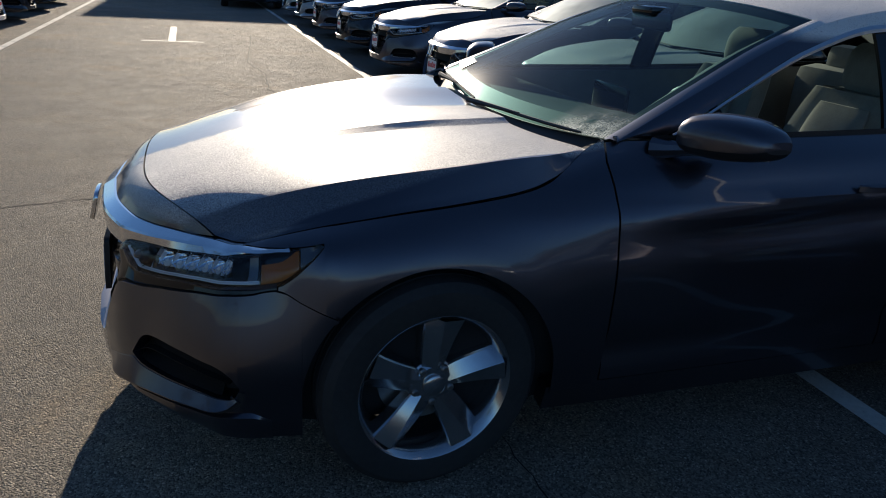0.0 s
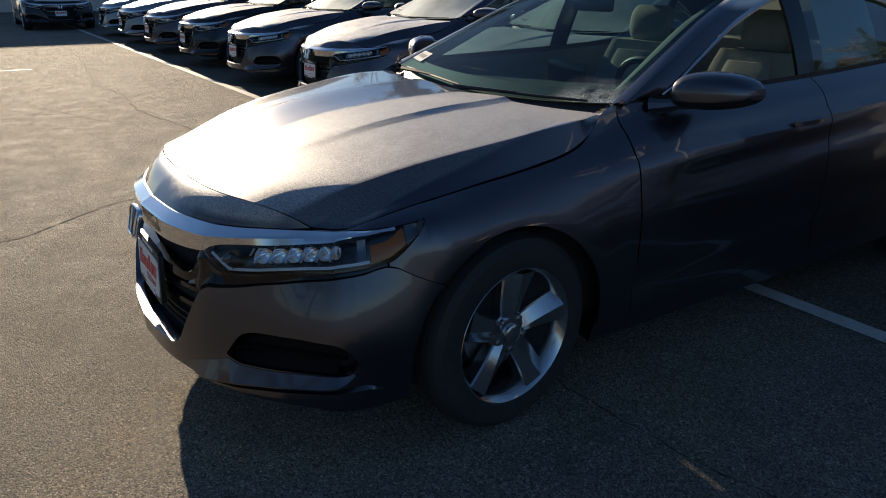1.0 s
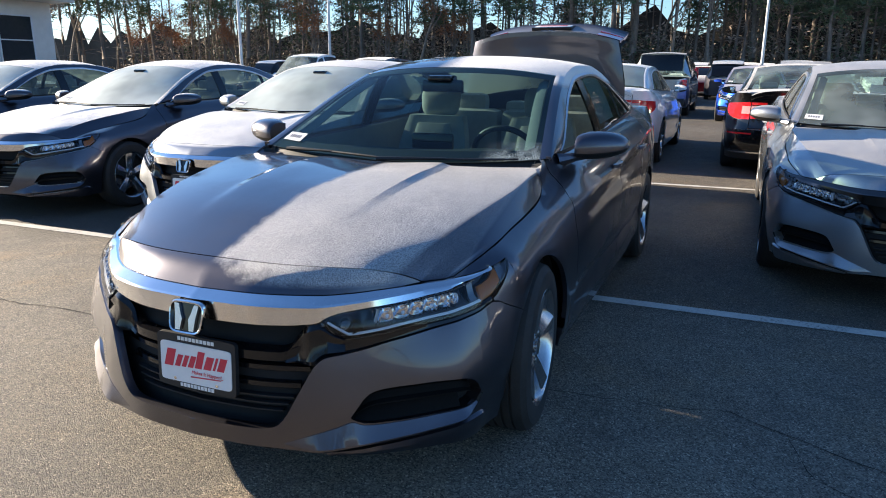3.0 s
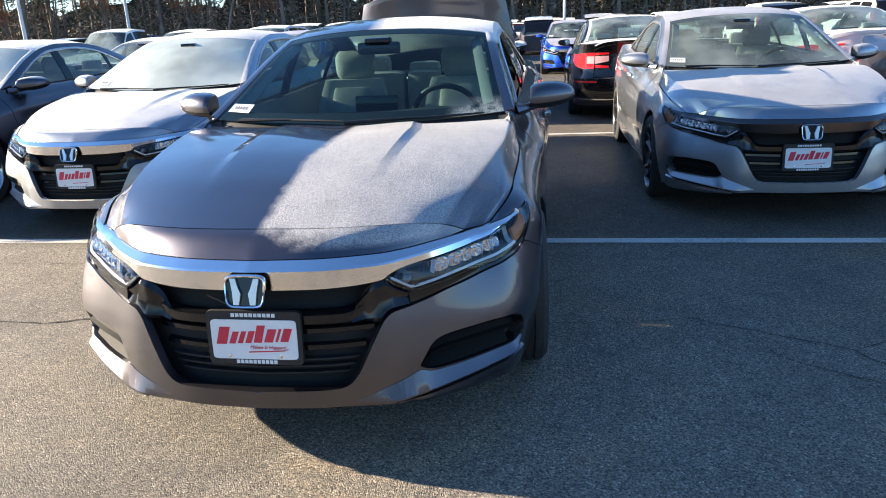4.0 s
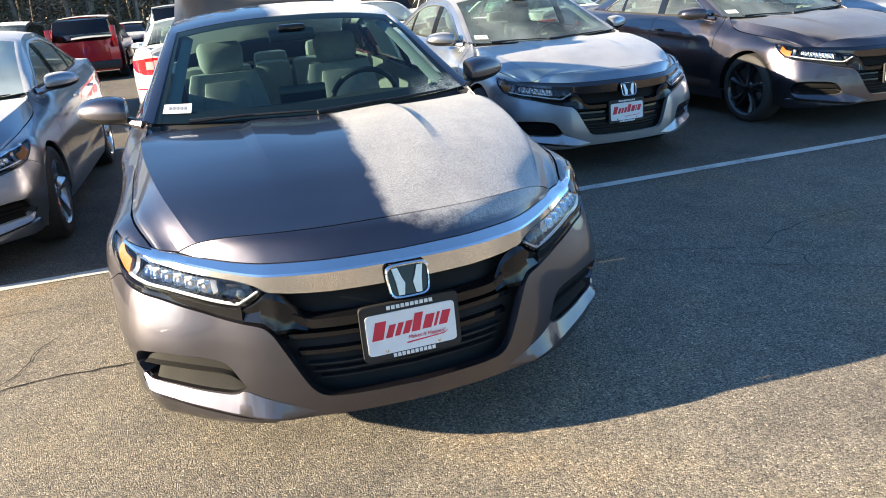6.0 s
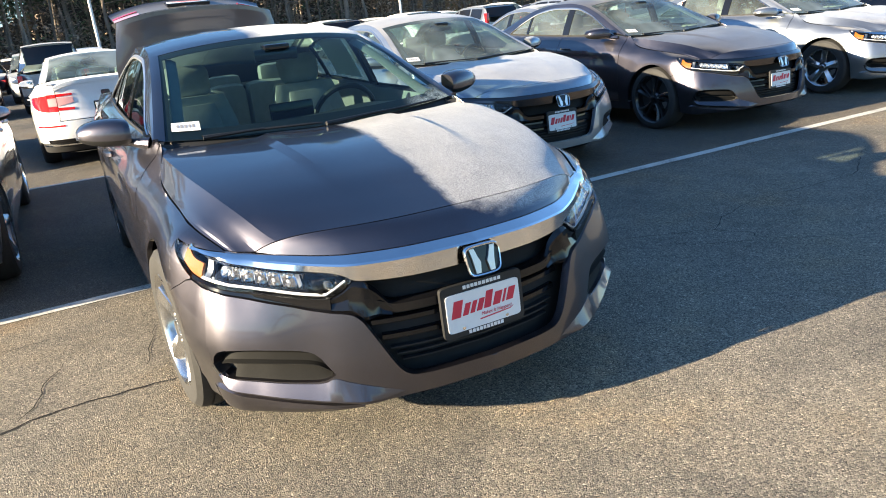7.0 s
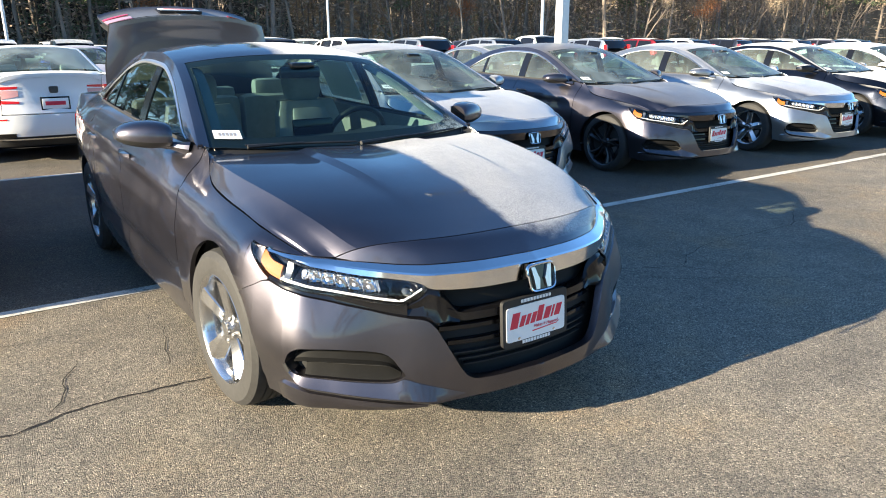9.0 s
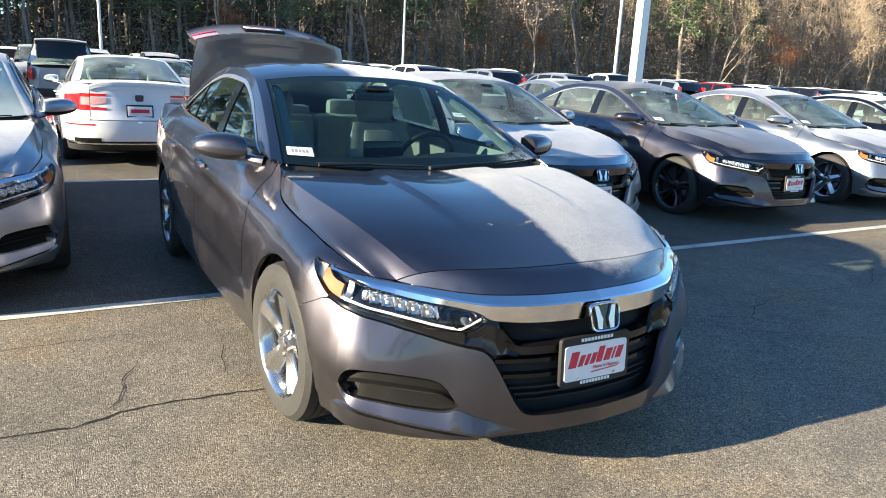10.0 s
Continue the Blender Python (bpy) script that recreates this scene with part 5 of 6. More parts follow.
    badge.parent = car
    px = -0.012 + 0.046

    zc = 0.622
    lean = lambda uu, vv, dd: (px - 0.020 - dd + 0.25 * vv, uu, zc + vv)
    g = Geo()
    o1, o2 = bshape(0.066, 0.050, 0.06), bshape(0.060, 0.044, 0.06)
    ring = np.array([[lean(*p, 0.0) for p in o1], [lean(*p, 0.010) for p in o1], [lean(p[0] * 0.96, p[1] * 0.96, 0.014) for p in o1], [lean(*p, 0.012) for p in o2], [lean(*p, 0.0) for p in o2]])
    g.grid(ring.transpose(1, 0, 2), close=True)
    link("badge_frame", g, M["chrome"], badge)
    g = Geo()
    g.prism(o1, lean, 0.003)
    link("badge_field", g, M["gloss_black"], badge)
    for sg in (-1, 1):
        g = Geo()
        g.prism([(sg * 0.018, -0.040), (sg * 0.036, -0.040), (sg * 0.040, 0.0), (sg * 0.048, 0.040), (sg * 0.030, 0.040), (sg * 0.020, 0.010), (sg * 0.012, -0.006)], lean, 0.012)
        link("badge_post", g, M["satin_chrome"], badge)
    # dealer plate: frame, white card, print as plain bars
    plate = new("dealer_plate")
    plate.parent = car
    zc = 0.450
    up = lambda uu, vv, dd: (0.046 - dd + 0.06 * vv, uu, zc + vv)
    for nm, w, h, cz, d0, mt in (("plate_frame", 0.158, 0.090, 0.004, 0.016, "plastic"), ("card", 0.143, 0.066, 0.000, 0.019, "card")):
        g = Geo()
        g.prism([(a_, b_ + cz) for a_, b_ in bshape(w, h, 0.0, 28, 0.12)], up, d0)
        link(nm, g, M[mt], plate)
    # slanted red lettering turned into bars with white cores, its underline, and rows of small bars
    blocks = [(-0.128, 0.040, 0.058), (-0.085, 0.026, 0.040), (-0.056, 0.022, 0.040), (-0.031, 0.026, 0.040), (-0.002, 0.032, 0.058), (0.033, 0.034, 0.044), (0.070, 0.014, 0.044), (0.087, 0.032, 0.044)]
    red = Geo()
    for u0, w, hh in blocks:
        z0 = -0.016 + 0.05 * (u0 + 0.13)
        sl = 0.016
        red.prism([(-u0, z0), (-(u0 + w - 0.005), z0), (-(u0 + w - 0.005 + sl), z0 + hh), (-(u0 + sl), z0 + hh)], up, 0.0203)
    link("print_bar", red, M["card_red"], plate, "slanted red print bars")
    if not lite:
        g = Geo()
        g.prism([(0.02, -0.040), (-0.10, -0.034), (-0.115, -0.028), (-0.10, -0.037), (0.02, -0.044)], up, 0.0205)
        link("print_line", g, M["card_red"], plate)
        for zz, w in ((0.081, 0.075), (-0.076, 0.07)):
            g = Geo()
            for i in range(10):
                u0 = -w + i * 2 * w / 10
                g.prism([(u0, zz - 0.006), (u0 + w * 0.15, zz - 0.006), (u0 + w * 0.15, zz + 0.006), (u0, zz + 0.006)], up, 0.0175)
            link("print_strip", g, M["card"], plate)
    for sg in (-1, 1) if not lite else ():
        g = Geo()
        g.lathe([(0.006, 0), (0.006, -0.024), (0.0, -0.026)], 10, (0.046 - 0.0, sg * 0.085, zc - 0.056), axis="x")
        link("plate_screw", g, M["chrome"], plate)
    # inside
    g = Geo()
    s = lin(0.0, S_END, 90)
    zz = np.array([0.20, 0.45, 0.62])
    g.grid(np.stack([W(s, np.full(90, z_), 0.07 if z_ < 0.6 else 0.10) for z_ in zz], 1))
    g = both(g)
    pan = np.linspace(0.05, 4.78, 40)
    hw = np.maximum(_fy(sx(pan)) - 0.12, 0.02)
    hw = np.where((np.abs(pan - AX_F) < 0.40) | (np.abs(pan - AX_R) < 0.40), 0.60, hw)
    g.grid(np.stack([np.stack([pan, q * hw, np.full(40, 0.20)], -1) for q in (-1, 0, 1)], 1))
    link("inner_shell", g, M["lining"], car)
    g = Geo()
    g.grid(hood_pt(np.linspace(0.02, 1.0, 10)[:, None], np.linspace(-0.95, 0.95, 11)[None]) - np.array([0, 0, 0.05]))
    link("hood_liner", g, M["lining"], car)
    for ax in (AX_F, AX_R):
        g = Geo()
        g.lathe([(0.02, 0.60), (0.40, 0.60), (0.40, 0.85)], 20, (ax, 0, 0.33), a0=0, a1=math.pi)
        pair("wheel_housing", g, M["lining"], car)
    cab = new("cabin")
    cab.parent = car
    g = Geo()
    for sg in (1,):
        xs = lin(1.45, 3.9, 16)
        w_ = W(sx(xs), belt(xs) - 0.01)
        g.grid(np.stack([np.stack([xs, sg * (w_[:, 1] - 0.05), w_[:, 2]], -1), np.stack([xs, sg * (w_[:, 1] - 0.09), np.full(16, 0.75)], -1), np.stack([xs, sg * (w_[:, 1] - 0.06), np.full(16, 0.25)], -1)]))
    pair("door_lining", g, M["dash_light"], cab)
    g = Geo()
    g.grid(top(np.linspace(2.3, 3.22, 8)[:, None], np.linspace(-0.97, 0.97, 9)[None]) - np.array([0, 0, 0.035]))
    link("headliner", g, M["dash_light"], cab)
    g = Geo()
    y = np.linspace(-0.70, 0.70, 25)
    prof = [(1.45, 0.93), (1.60, 0.965), (1.78, 0.965), (1.90, 0.93), (1.95, 0.84), (1.92, 0.70), (1.85, 0.5)]
    g.grid([[(x - 0.10 * (1 - (yy / 0.75) ** 2) * (x < 1.7), yy, z + 0.02 * math.exp(-(((yy + 0.36) / 0.17) ** 2)) * (1.7 < x < 1.96)) for x, z in prof] for yy in y])
    link("dashboard", g, M["dash"], cab)
    g = Geo()
    g.box((1.90, -0.12, 0.92), (1.925, 0.12, 1.035), 0.01)
    link("centre_screen", g, M["gloss_black"], cab)
    g = Geo()
    g.lathe([(0.185 + 0.016 * math.cos(a_), 0.016 * math.sin(a_)) for a_ in np.linspace(0, 2 * math.pi, 9)], 36, axis="x")
    g.box((-0.03, -0.07, -0.06), (0.0, 0.07, 0.05), 0.02)
    for a_ in (0, math.pi, -math.pi / 2):
        g.tube([(0, 0.05 * math.cos(a_), 0.05 * math.sin(a_)), (0.0, 0.18 * math.cos(a_), 0.18 * math.sin(a_))], 0.014, 6)
    rot = Matrix.Rotation(radians(-24), 4, "Y")
    g.v = [tuple(rot @ Vector(p) + Vector((2.08, -0.36, 0.90))) for p in g.v]
    link("steering_wheel", g, M["plastic"], cab)
    seat(2.42, -0.36, cab, lite)
    seat(2.42, 0.36, cab, lite)
    g = Geo()
    g.box((3.05, -0.66, 0.42), (3.55, 0.66, 0.58), 0.06)
    for ya, yb in ((-0.62, -0.14), (-0.135, 0.135), (0.14, 0.62)):
        g.box((3.42, ya, 0.5), (3.60, yb, 1.08), 0.07)
    for yy in (-0.38, 0.0, 0.38):
        g.box((3.49, yy - 0.12, 1.04), (3.60, yy + 0.12, 1.19 if yy else 1.14), 0.05)
    link("rear_bench", g, M["cloth"], cab)
    g = Geo()
    g.box((3.60, -0.66, 1.02), (4.05, 0.66, 1.05), 0.01)
    link("parcel_shelf", g, M["dash"], cab)
    g = Geo()
    c = Vector(top(np.array(2.16), np.array(0.0)))
    g.box((c.x - 0.02, -0.12, c.z - 0.085), (c.x + 0.012, 0.12, c.z - 0.02), 0.018)
    g.box((c.x - 0.06, -0.07, c.z - 0.03), (c.x + 0.04, 0.07, c.z + 0.004), 0.015)
    link("rear_view_mirror", g, M["gloss_black"], cab)
    # windshield card
    g = Geo()
    P = top(np.array([1.60, 1.68])[:, None], np.array([0.80, 0.90])[None]) - np.array([0, 0, 0.006])
    g.grid(top(np.linspace(1.535, 1.60, 4)[:, None], np.linspace(0.74, 0.90, 5)[None]) + np.array([0, 0, 0.003]))
    card = link("price_card", g, M["card"], car)
    g = Geo()
    for k_ in range(5):
        ta = 0.77 + k_ * 0.022
        g.grid(top(np.linspace(1.556, 1.580, 2)[:, None], np.array([ta, ta + 0.014])[None]) + np.array([0, 0, 0.0045]))
    link("card_print", g, M["card_grey"], card)
    Geo.coarse = False
    return car


def add_wheels(car, proto, steer=0.0):
    for x, y, rz in ((AX_F, 0.80, steer), (AX_F, -0.80, 180 + steer), (AX_R, 0.805, 0), (AX_R, -0.805, 180)):
        w = copy_thing(proto, pose(x, y, WHEEL_R - 0.004, 0, 0, rz))
        w.parent = car
        w.name = "wheel"


def repaint(car, swap):
    """Gives a copy its own colours: old material -> new material."""
    for o in car.children_recursive:
        if o.type == "MESH":
            for sl in o.material_slots:
                if sl.material.name in swap:
                    nm = swap[sl.material.name]
                    sl.link = "OBJECT"
                    sl.material = nm
    return car


def drop_thing(ob):
    for o in (*ob.children_recursive, ob):
        bpy.data.objects.remove(o)
# ---- ground ----
g = Geo()
xs, ys = np.concatenate([[-900, -150, -40], np.linspace(-12, 30, 22), [60, 150, 900]]), np.concatenate([[-900, -150, -50], np.linspace(-25, 45, 36), [80, 200, 900]])
g.grid([[(x, y, 0.0) for y in ys] for x in xs])
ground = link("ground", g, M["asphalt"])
tagged(ground, "worn grey asphalt of a large car park", "ground", kind="structure")


def strip(name, x0, y0, x1, y1, z=0.004, label="worn white painted parking line", m="line"):
    g = Geo()
    n = 40
    P = []
    for i in range(n + 1):
        q = i / n
        jit = 0.006 * noise.noise((q * 40, x0, y0))
        if abs(y1 - y0) > abs(x1 - x0):
            P.append([(x0 + jit, y0 + (y1 - y0) * q, z), (x1 + jit, y0 + (y1 - y0) * q, z)])
        else:
            P.append([(x0 + (x1 - x0) * q, y0 + jit, z), (x0 + (x1 - x0) * q, y1 + jit, z)])
    g.grid(P)
    return tagged(link(name, g, M[m]), label, "parking line", kind="structure")


strip("parking_line", 2.545, -45, 2.645, 40)
strip("parking_line", 7.3, -45, 7.4, 40)

# ---- cars ----
proto_wheel = wheel()
proto_far = wheel(nuts=False, n=32)
proto_sport = wheel(sport=True, nuts=False, n=40)
base = accord()
add_wheels(base, proto_wheel, 4.0)
base_plain = accord()
add_wheels(base_plain, proto_far)
proto_lite = wheel(nuts=False, n=28)
lite = accord(lite=True)
add_wheels(lite, proto_lite)
sport = accord(sport=True)
add_wheels(sport, proto_sport)
tagged(base, "dark grey metallic sedan, partly frosted, trunk lid open", "car")
for o in [o for o in base.children if o.name.startswith("front_side_window")]:
    if o.data.vertices[0].co.y < 0:  # the driver's window is wound down
        bpy.data.objects.remove(o)
g = Geo()
xs = lin(2.70, 3.16, 8)
g.grid(side_patch(xs, np.full(8, 0.10), np.minimum(0.80, side_z(xs, glass_top(xs)) - 0.04), 5, 0.016))
link("window_sticker", g.mirror(), M["sticker"], base, "pale printed sheet inside the rear side window")
for o in base.children:
    if o.name.startswith("trunk_lid"):
        o.rotation_euler, o.location = (0, radians(-97), 0), (4.14, 0, 0.91)
        repaint(o, {"steel_grey_paint": M["steel_clear"]})
    if o.name.startswith("dealer_plate"):
        txt = bpy.data.curves.new("slogan", "FONT")
        txt.body, txt.size, txt.align_x, txt.extrude, txt.shear = "Makes It Happen!", 0.017, "CENTER", 0.0004, 0.2
        tmp = new("slogan", txt)
        bpy.context.view_layer.update()
        me = bpy.data.meshes.new_from_object(tmp)
        bpy.data.objects.remove(tmp)
        me.materials.clear()
        me.materials.append(M["card_red"])
        slogan = new("slogan", me)
        slogan.matrix_world = Matrix(((0, 0.06, -1, 0.0230), (-1, 0, 0, -0.045), (0, 1, 0.06, 0.420), (0, 0, 0, 1)))
        slogan.parent = o


def park(src, x, y, key, label, turn=0.0, milky=False):
    c = copy_thing(src, pose(x, y, 0, 0, 0, turn))
    c.name = "sedan_car"
    repaint(c, {"steel_grey_paint": M[key], "green_tinted_glass": M["glass_milky"] if milky else M["glass_frost"], "side_glass": M["glass_side_frost"]})
    return tagged(c, label, "car", "parked sedans")


ROW_X = 2.98
park(sport, 2.96, -2.62, "silver", "silver sedan with dark grille bar and frosted hood")
park(sport, 2.99, -5.43, "steel_clear", "dark grey sedan with black alloy wheels")
park(base_plain, ROW_X, -8.25, "silver", "silver sedan with chrome grille bar")
for i, k in enumerate(("navy", "white", "silver")):
    park(lite, ROW_X, -11.05 - 2.8 * i, k, {"navy": "dark", "white": "white", "silver": "silver", "steel_frost": "dark grey"}[k] + " sedan parked in a long row")
park(base_plain, 2.68, 2.48, "silver_frost", "frost-covered silver sedan with chrome grille bar", milky=True)
for i, k in enumerate(("steel_frost", "steel_frost", "navy", "steel_frost", "silver", "silver")):
    park(lite if i > 1 else base_plain, ROW_X - 0.22, 4.97 + 2.62 * i, k, {"navy": "dark", "white": "white", "silver": "silver", "steel_frost": "dark grey"}[k] + " sedan with frosted hood", milky=True)
park(lite, 2.2, 20.5, "navy", "dark sedan facing the lane's end", 90)
for i, k in enumerate(("white", "navy", "black_car", "silver")):
    park(lite, -2.5, 11.2 + 2.7 * i, k, {"white": "white", "navy": "dark", "black_car": "black", "silver": "silver"}[k] + " sedan across the lane", 180)
# row behind, tails towards the lane
for y, k in ((0.52, "white"), (-2.15, "black_car"), (-5.2, "white"), (-8.0, "silver")):
    park(lite, 8.4 + 4.85, y, k, {"white": "white", "black_car": "black", "silver": "silver", "steel_frost": "grey"}[k] + " sedan seen from its tail", 180)
park(lite, 8.9, 3.75, "blue_car", "bright blue sedan with frosted windshield")
park(lite, 8.9, 6.6, "navy", "dark sedan parked beside a blue one")
park(lite, 18.1, -1.62, "blue_car", "bright blue sedan behind a black one")
drop_thing(base_plain)
drop_thing(sport)
drop_thing(lite)
drop_thing(proto_wheel)
drop_thing(proto_far)
drop_thing(proto_lite)
drop_thing(proto_sport)
# ---- cracks in the asphalt ----
def crack(pts, width=0.012, seed=1):
    """A ragged dark fissure along a rough line, with short side branches."""
    rng = random.Random(seed)
    g = Geo()
    line = [Vector((*p, 0.0)) for p in pts]
    dense = []
    for a, b in zip(line[:-1], line[1:]):
        n = max(2, int((b - a).length / 0.05))
        for i in range(n):
            dense.append(a + (b - a) * (i / n))
    dense.append(line[-1])
    P = []
    for i, p in enumerate(dense):
        d = (dense[min(i + 1, len(dense) - 1)] - dense[max(i - 1, 0)]).normalized()
        nrm = Vector((-d.y, d.x, 0))
        off = 0.030 * noise.noise((p.x * 5, p.y * 5, seed)) + 0.014 * (rng.random() - 0.5)
        w = width * (0.35 + 0.9 * rng.random()) * (0.4 + 0.6 * math.sin(math.pi * (i + 0.5) / len(dense)))
        c = p + nrm * off
        P.append([(*(c + nrm * w / 2).xy, 0.003), (*(c - nrm * w / 2).xy, 0.003)])
    g.grid(P)
    return tagged(link("asphalt_crack", g, M["crack"]), "thin dark ragged crack in the asphalt", "crack", kind="structure")


crack([(-3.2, 1.6), (-0.73, 1.9), (-0.25, 2.05), (0.28, 2.45), (0.56, 2.55), (0.62, 2.71), (0.71, 3.23), (0.93, 3.62), (1.25, 3.97), (1.4, 4.36), (1.33, 4.93), (1.17, 6.06), (1.25, 7.3), (1.1, 8.3), (1.2, 9.4), (1.5, 12.7)], 0.02, 3)
crack([(1.33, 4.93), (0.7, 5.6), (0.2, 7.0)], 0.01, 4)
crack([(1.25, 3.97), (1.9, 4.3), (2.5, 4.2)], 0.009, 5)
crack([(0.95, 3.4), (1.10, 2.5), (1.15, 1.89), (1.13, 1.66), (1.19, 1.43), (1.2, 1.22), (1.19, 0.95), (1.2, 0.0), (1.23, -0.6)], 0.013, 14)
crack([(1.2, 0.0), (1.23, -1.1), (1.33, -1.61), (1.21, -1.82), (1.0, -2.2), (1.15, -2.45), (1.25, -2.87), (1.21, -3.87), (1.6, -4.6), (1.7, -6.4)], 0.006, 6)
crack([(1.72, 1.37), (1.42, 1.44), (1.2, 1.55)], 0.008, 7)
crack([(1.9, 0.9), (1.6, 0.98), (1.4, 1.02)], 0.006, 8)
crack([(1.0, -2.2), (0.8, -2.3), (0.62, -2.2)], 0.007, 9)
crack([(1.21, -1.82), (0.9, -1.9), (0.5, -2.5), (0.2, -2.6)], 0.005, 10)
crack([(2.06, 3.0), (2.08, 1.94), (2.09, 1.62), (2.08, 1.1)], 0.006, 11)
crack([(-0.7, 2.0), (-1.4, 2.6), (-2.2, 4.5), (-2.0, 7.0)], 0.007, 12)
strip("parking_line", -2.25, 5, -2.15, 40)
strip("parking_line", -0.02, 10.9, 0.10, 13.6, m="line")
strip("parking_line", -0.45, 10.80, 0.55, 10.90)

# ---- far parked cars: a boxier vehicle with fewer parts ----
def suv(pickup=False):
    car = new("suv")
    L_, H, hw = 4.62, 1.68, 0.92
    P_ = M["steel"]
    plan = curve([(0, 0.55), (0.12, 0.74), (0.4, 0.88), (1.0, 0.92), (3.8, 0.92), (4.4, 0.88), (4.56, 0.74), (4.62, 0.62)])
    bel = curve([(0, 0.80), (0.2, 0.92), (1.0, 1.02), (1.5, 1.06), (4.4, 1.10), (4.62, 1.05)])
    rz = curve([(1.2, 1.04), (1.7, 1.40), (2.1, 1.60), (2.8, 1.68), (3.9, 1.64), (4.3, 1.58), (4.55, 1.12)]) if not pickup else curve([(1.3, 1.04), (1.75, 1.45), (2.1, 1.72), (2.7, 1.80), (3.3, 1.76), (3.42, 1.5), (3.5, 1.12)])
    ry = curve([(1.2, 0.80), (1.7, 0.74), (2.1, 0.66), (3.9, 0.64), (4.55, 0.74)])
    sec = lambda x, z: plan(x) - 0.05 * smooth(0.75, 1.1, z) - 0.07 * (1 - smooth(0.2, 0.42, z))
    g = Geo()
    xs = np.linspace(0, L_, 32)
    for sg in (1, -1):
        P = []
        for x in xs:
            lo = 0.26
            for a in (0.92, 3.62):
                q = 0.40 ** 2 - (x - a) ** 2
                lo = max(lo, 0.36 + math.sqrt(q)) if q > 0 else lo
            P.append([(x, sg * float(sec(x, z)), z) for z in np.linspace(lo, float(bel(x)), 8)])
        g.grid(P)
    t = np.linspace(-1, 1, 9)
    xe = 1.45 if not pickup else 1.5
    g.grid([[(x, float(sec(x, bel(x))) * q, float(bel(x)) + 0.04 * (1 - q * q) * smooth(0, 0.4, x)) for q in t] for x in np.linspace(0, xe, 10)])
    for x0, zz in ((0, (0.26, 0.8)), (L_, (0.26, 1.05))):
        g.grid([[(x0 + (-0.05 if x0 < 1 else 0.05) * (1 - q * q), float(sec(x0, z)) * q, z) for q in t] for z in np.linspace(*zz, 6)])
    if pickup:
        g.grid([[(x, float(sec(x, 1.0)) * q, 1.0) for q in (-1, 0, 1)] for x in (3.45, 4.62)])
    link("body", g, P_, car)
    g = Geo()
    x1 = 3.9 if not pickup else 3.3
    g.panel([[(x, float(ry(x)) * q, float(rz(x)) + 0.04 * (1 - q * q)) for q in t] for x in np.linspace(2.05, x1, 12)], 0.03)
    link("roof", g, P_, car)
    end = 4.5 if not pickup else 3.47
    for sg in (1, -1):
        g = Geo()
        for x0, x1_ in ((1.45, 2.25), (2.35, 3.2), (3.3, 4.1)) if not pickup else ((1.55, 2.3), (2.4, 3.3)):
            P = []
            for x in np.linspace(x0, x1_, 8):
                b, r = float(bel(x)), float(rz(x)) - 0.07
                yb = float(sec(x, b))
                P.append([(x, sg * (yb + (float(ry(x)) - yb) * q * (r - b) / (float(rz(x)) - b) + 0.002), b + 0.02 + max(r - b - 0.02, 0.005) * q) for q in (0, 0.5, 1)])
            g.grid(P)
        link("side_window", g, M["gloss_black"], car, "dark side glass")
        g = Geo()
        P = []
        for x in np.linspace(1.25, end, 24):
            b, r = float(bel(x)), float(rz(x))
            yb = float(sec(x, b))
            P.append([(x, sg * (yb + (float(ry(x)) - yb) * q - 0.006), b + (r - b) * q) for q in (0, 0.5, 1)])
        g.grid(P)
        link("side_frame", g, P_, car)
        g = Geo()
        g.box((L_ - 0.16, sg * 0.80 - 0.07, 0.86 if not pickup else 0.75), (L_ + 0.02, sg * 0.80 + 0.05, 1.40 if not pickup else 1.05), 0.02)
        link("tail_lamp", g, M["red_lens"], car)
        g = Geo()
        g.box((0.02, sg * 0.66 - 0.16, 0.72), (0.30, sg * 0.66 + 0.14, 0.84), 0.03)
        link("headlight", g, M["white_lens"], car)
    g = Geo()
    g.grid([[(x - 0.10 * (1 - q * q), float(ry(x)) * q * 0.97, float(rz(x)) + 0.03) for q in t] for x in np.linspace(1.32, 2.05, 8)])
    link("windshield", g, M["glass_frost"], car)
    g = Geo()
    xa, xb = (3.98, 4.5) if not pickup else (3.33, 3.47)
    g.grid([[(x + 0.06 * (1 - q * q), float(ry(x)) * q * 0.95, float(rz(x)) + 0.01) for q in t] for x in np.linspace(xa, xb, 6)])
    link("rear_window", g, M["gloss_black"], car, "dark rear glass")
    g = Geo()
    g.box((L_ - 0.05, -0.84, 0.30), (L_ + 0.09, 0.84, 0.52), 0.05)
    link("rear_bumper", g, M["plastic"], car)
    g = Geo()
    g.box((-0.07, -0.55, 0.45), (0.06, 0.55, 0.75), 0.05)
    link("grille", g, M["gloss_black"], car)
    g = Geo()
    g.box((0.3, -0.7, 0.24), (4.3, 0.7, 0.5), 0.05)
    link("chassis", g, M["lining"], car)
    for x in (0.92, 3.62):
        for sg in (1, -1):
            g = Geo()
            y0, y1 = sg * 0.68, sg * 0.90
            g.lathe([(0.20, y1 - sg * 0.02), (0.24, y1), (0.33, y1 - sg * 0.01), (0.355, y1 - sg * 0.04), (0.355, y0), (0.2, y0)], 20, (x, 0, 0.355))
            w = link("wheel", g, M["rubber"], car)
            g = Geo()
            g.lathe([(0.0, y1 - sg * 0.04), (0.06, y1 - sg * 0.03), (0.22, y1 - sg * 0.015), (0.24, y1 - sg * 0.002)], 15, (x, 0, 0.355))
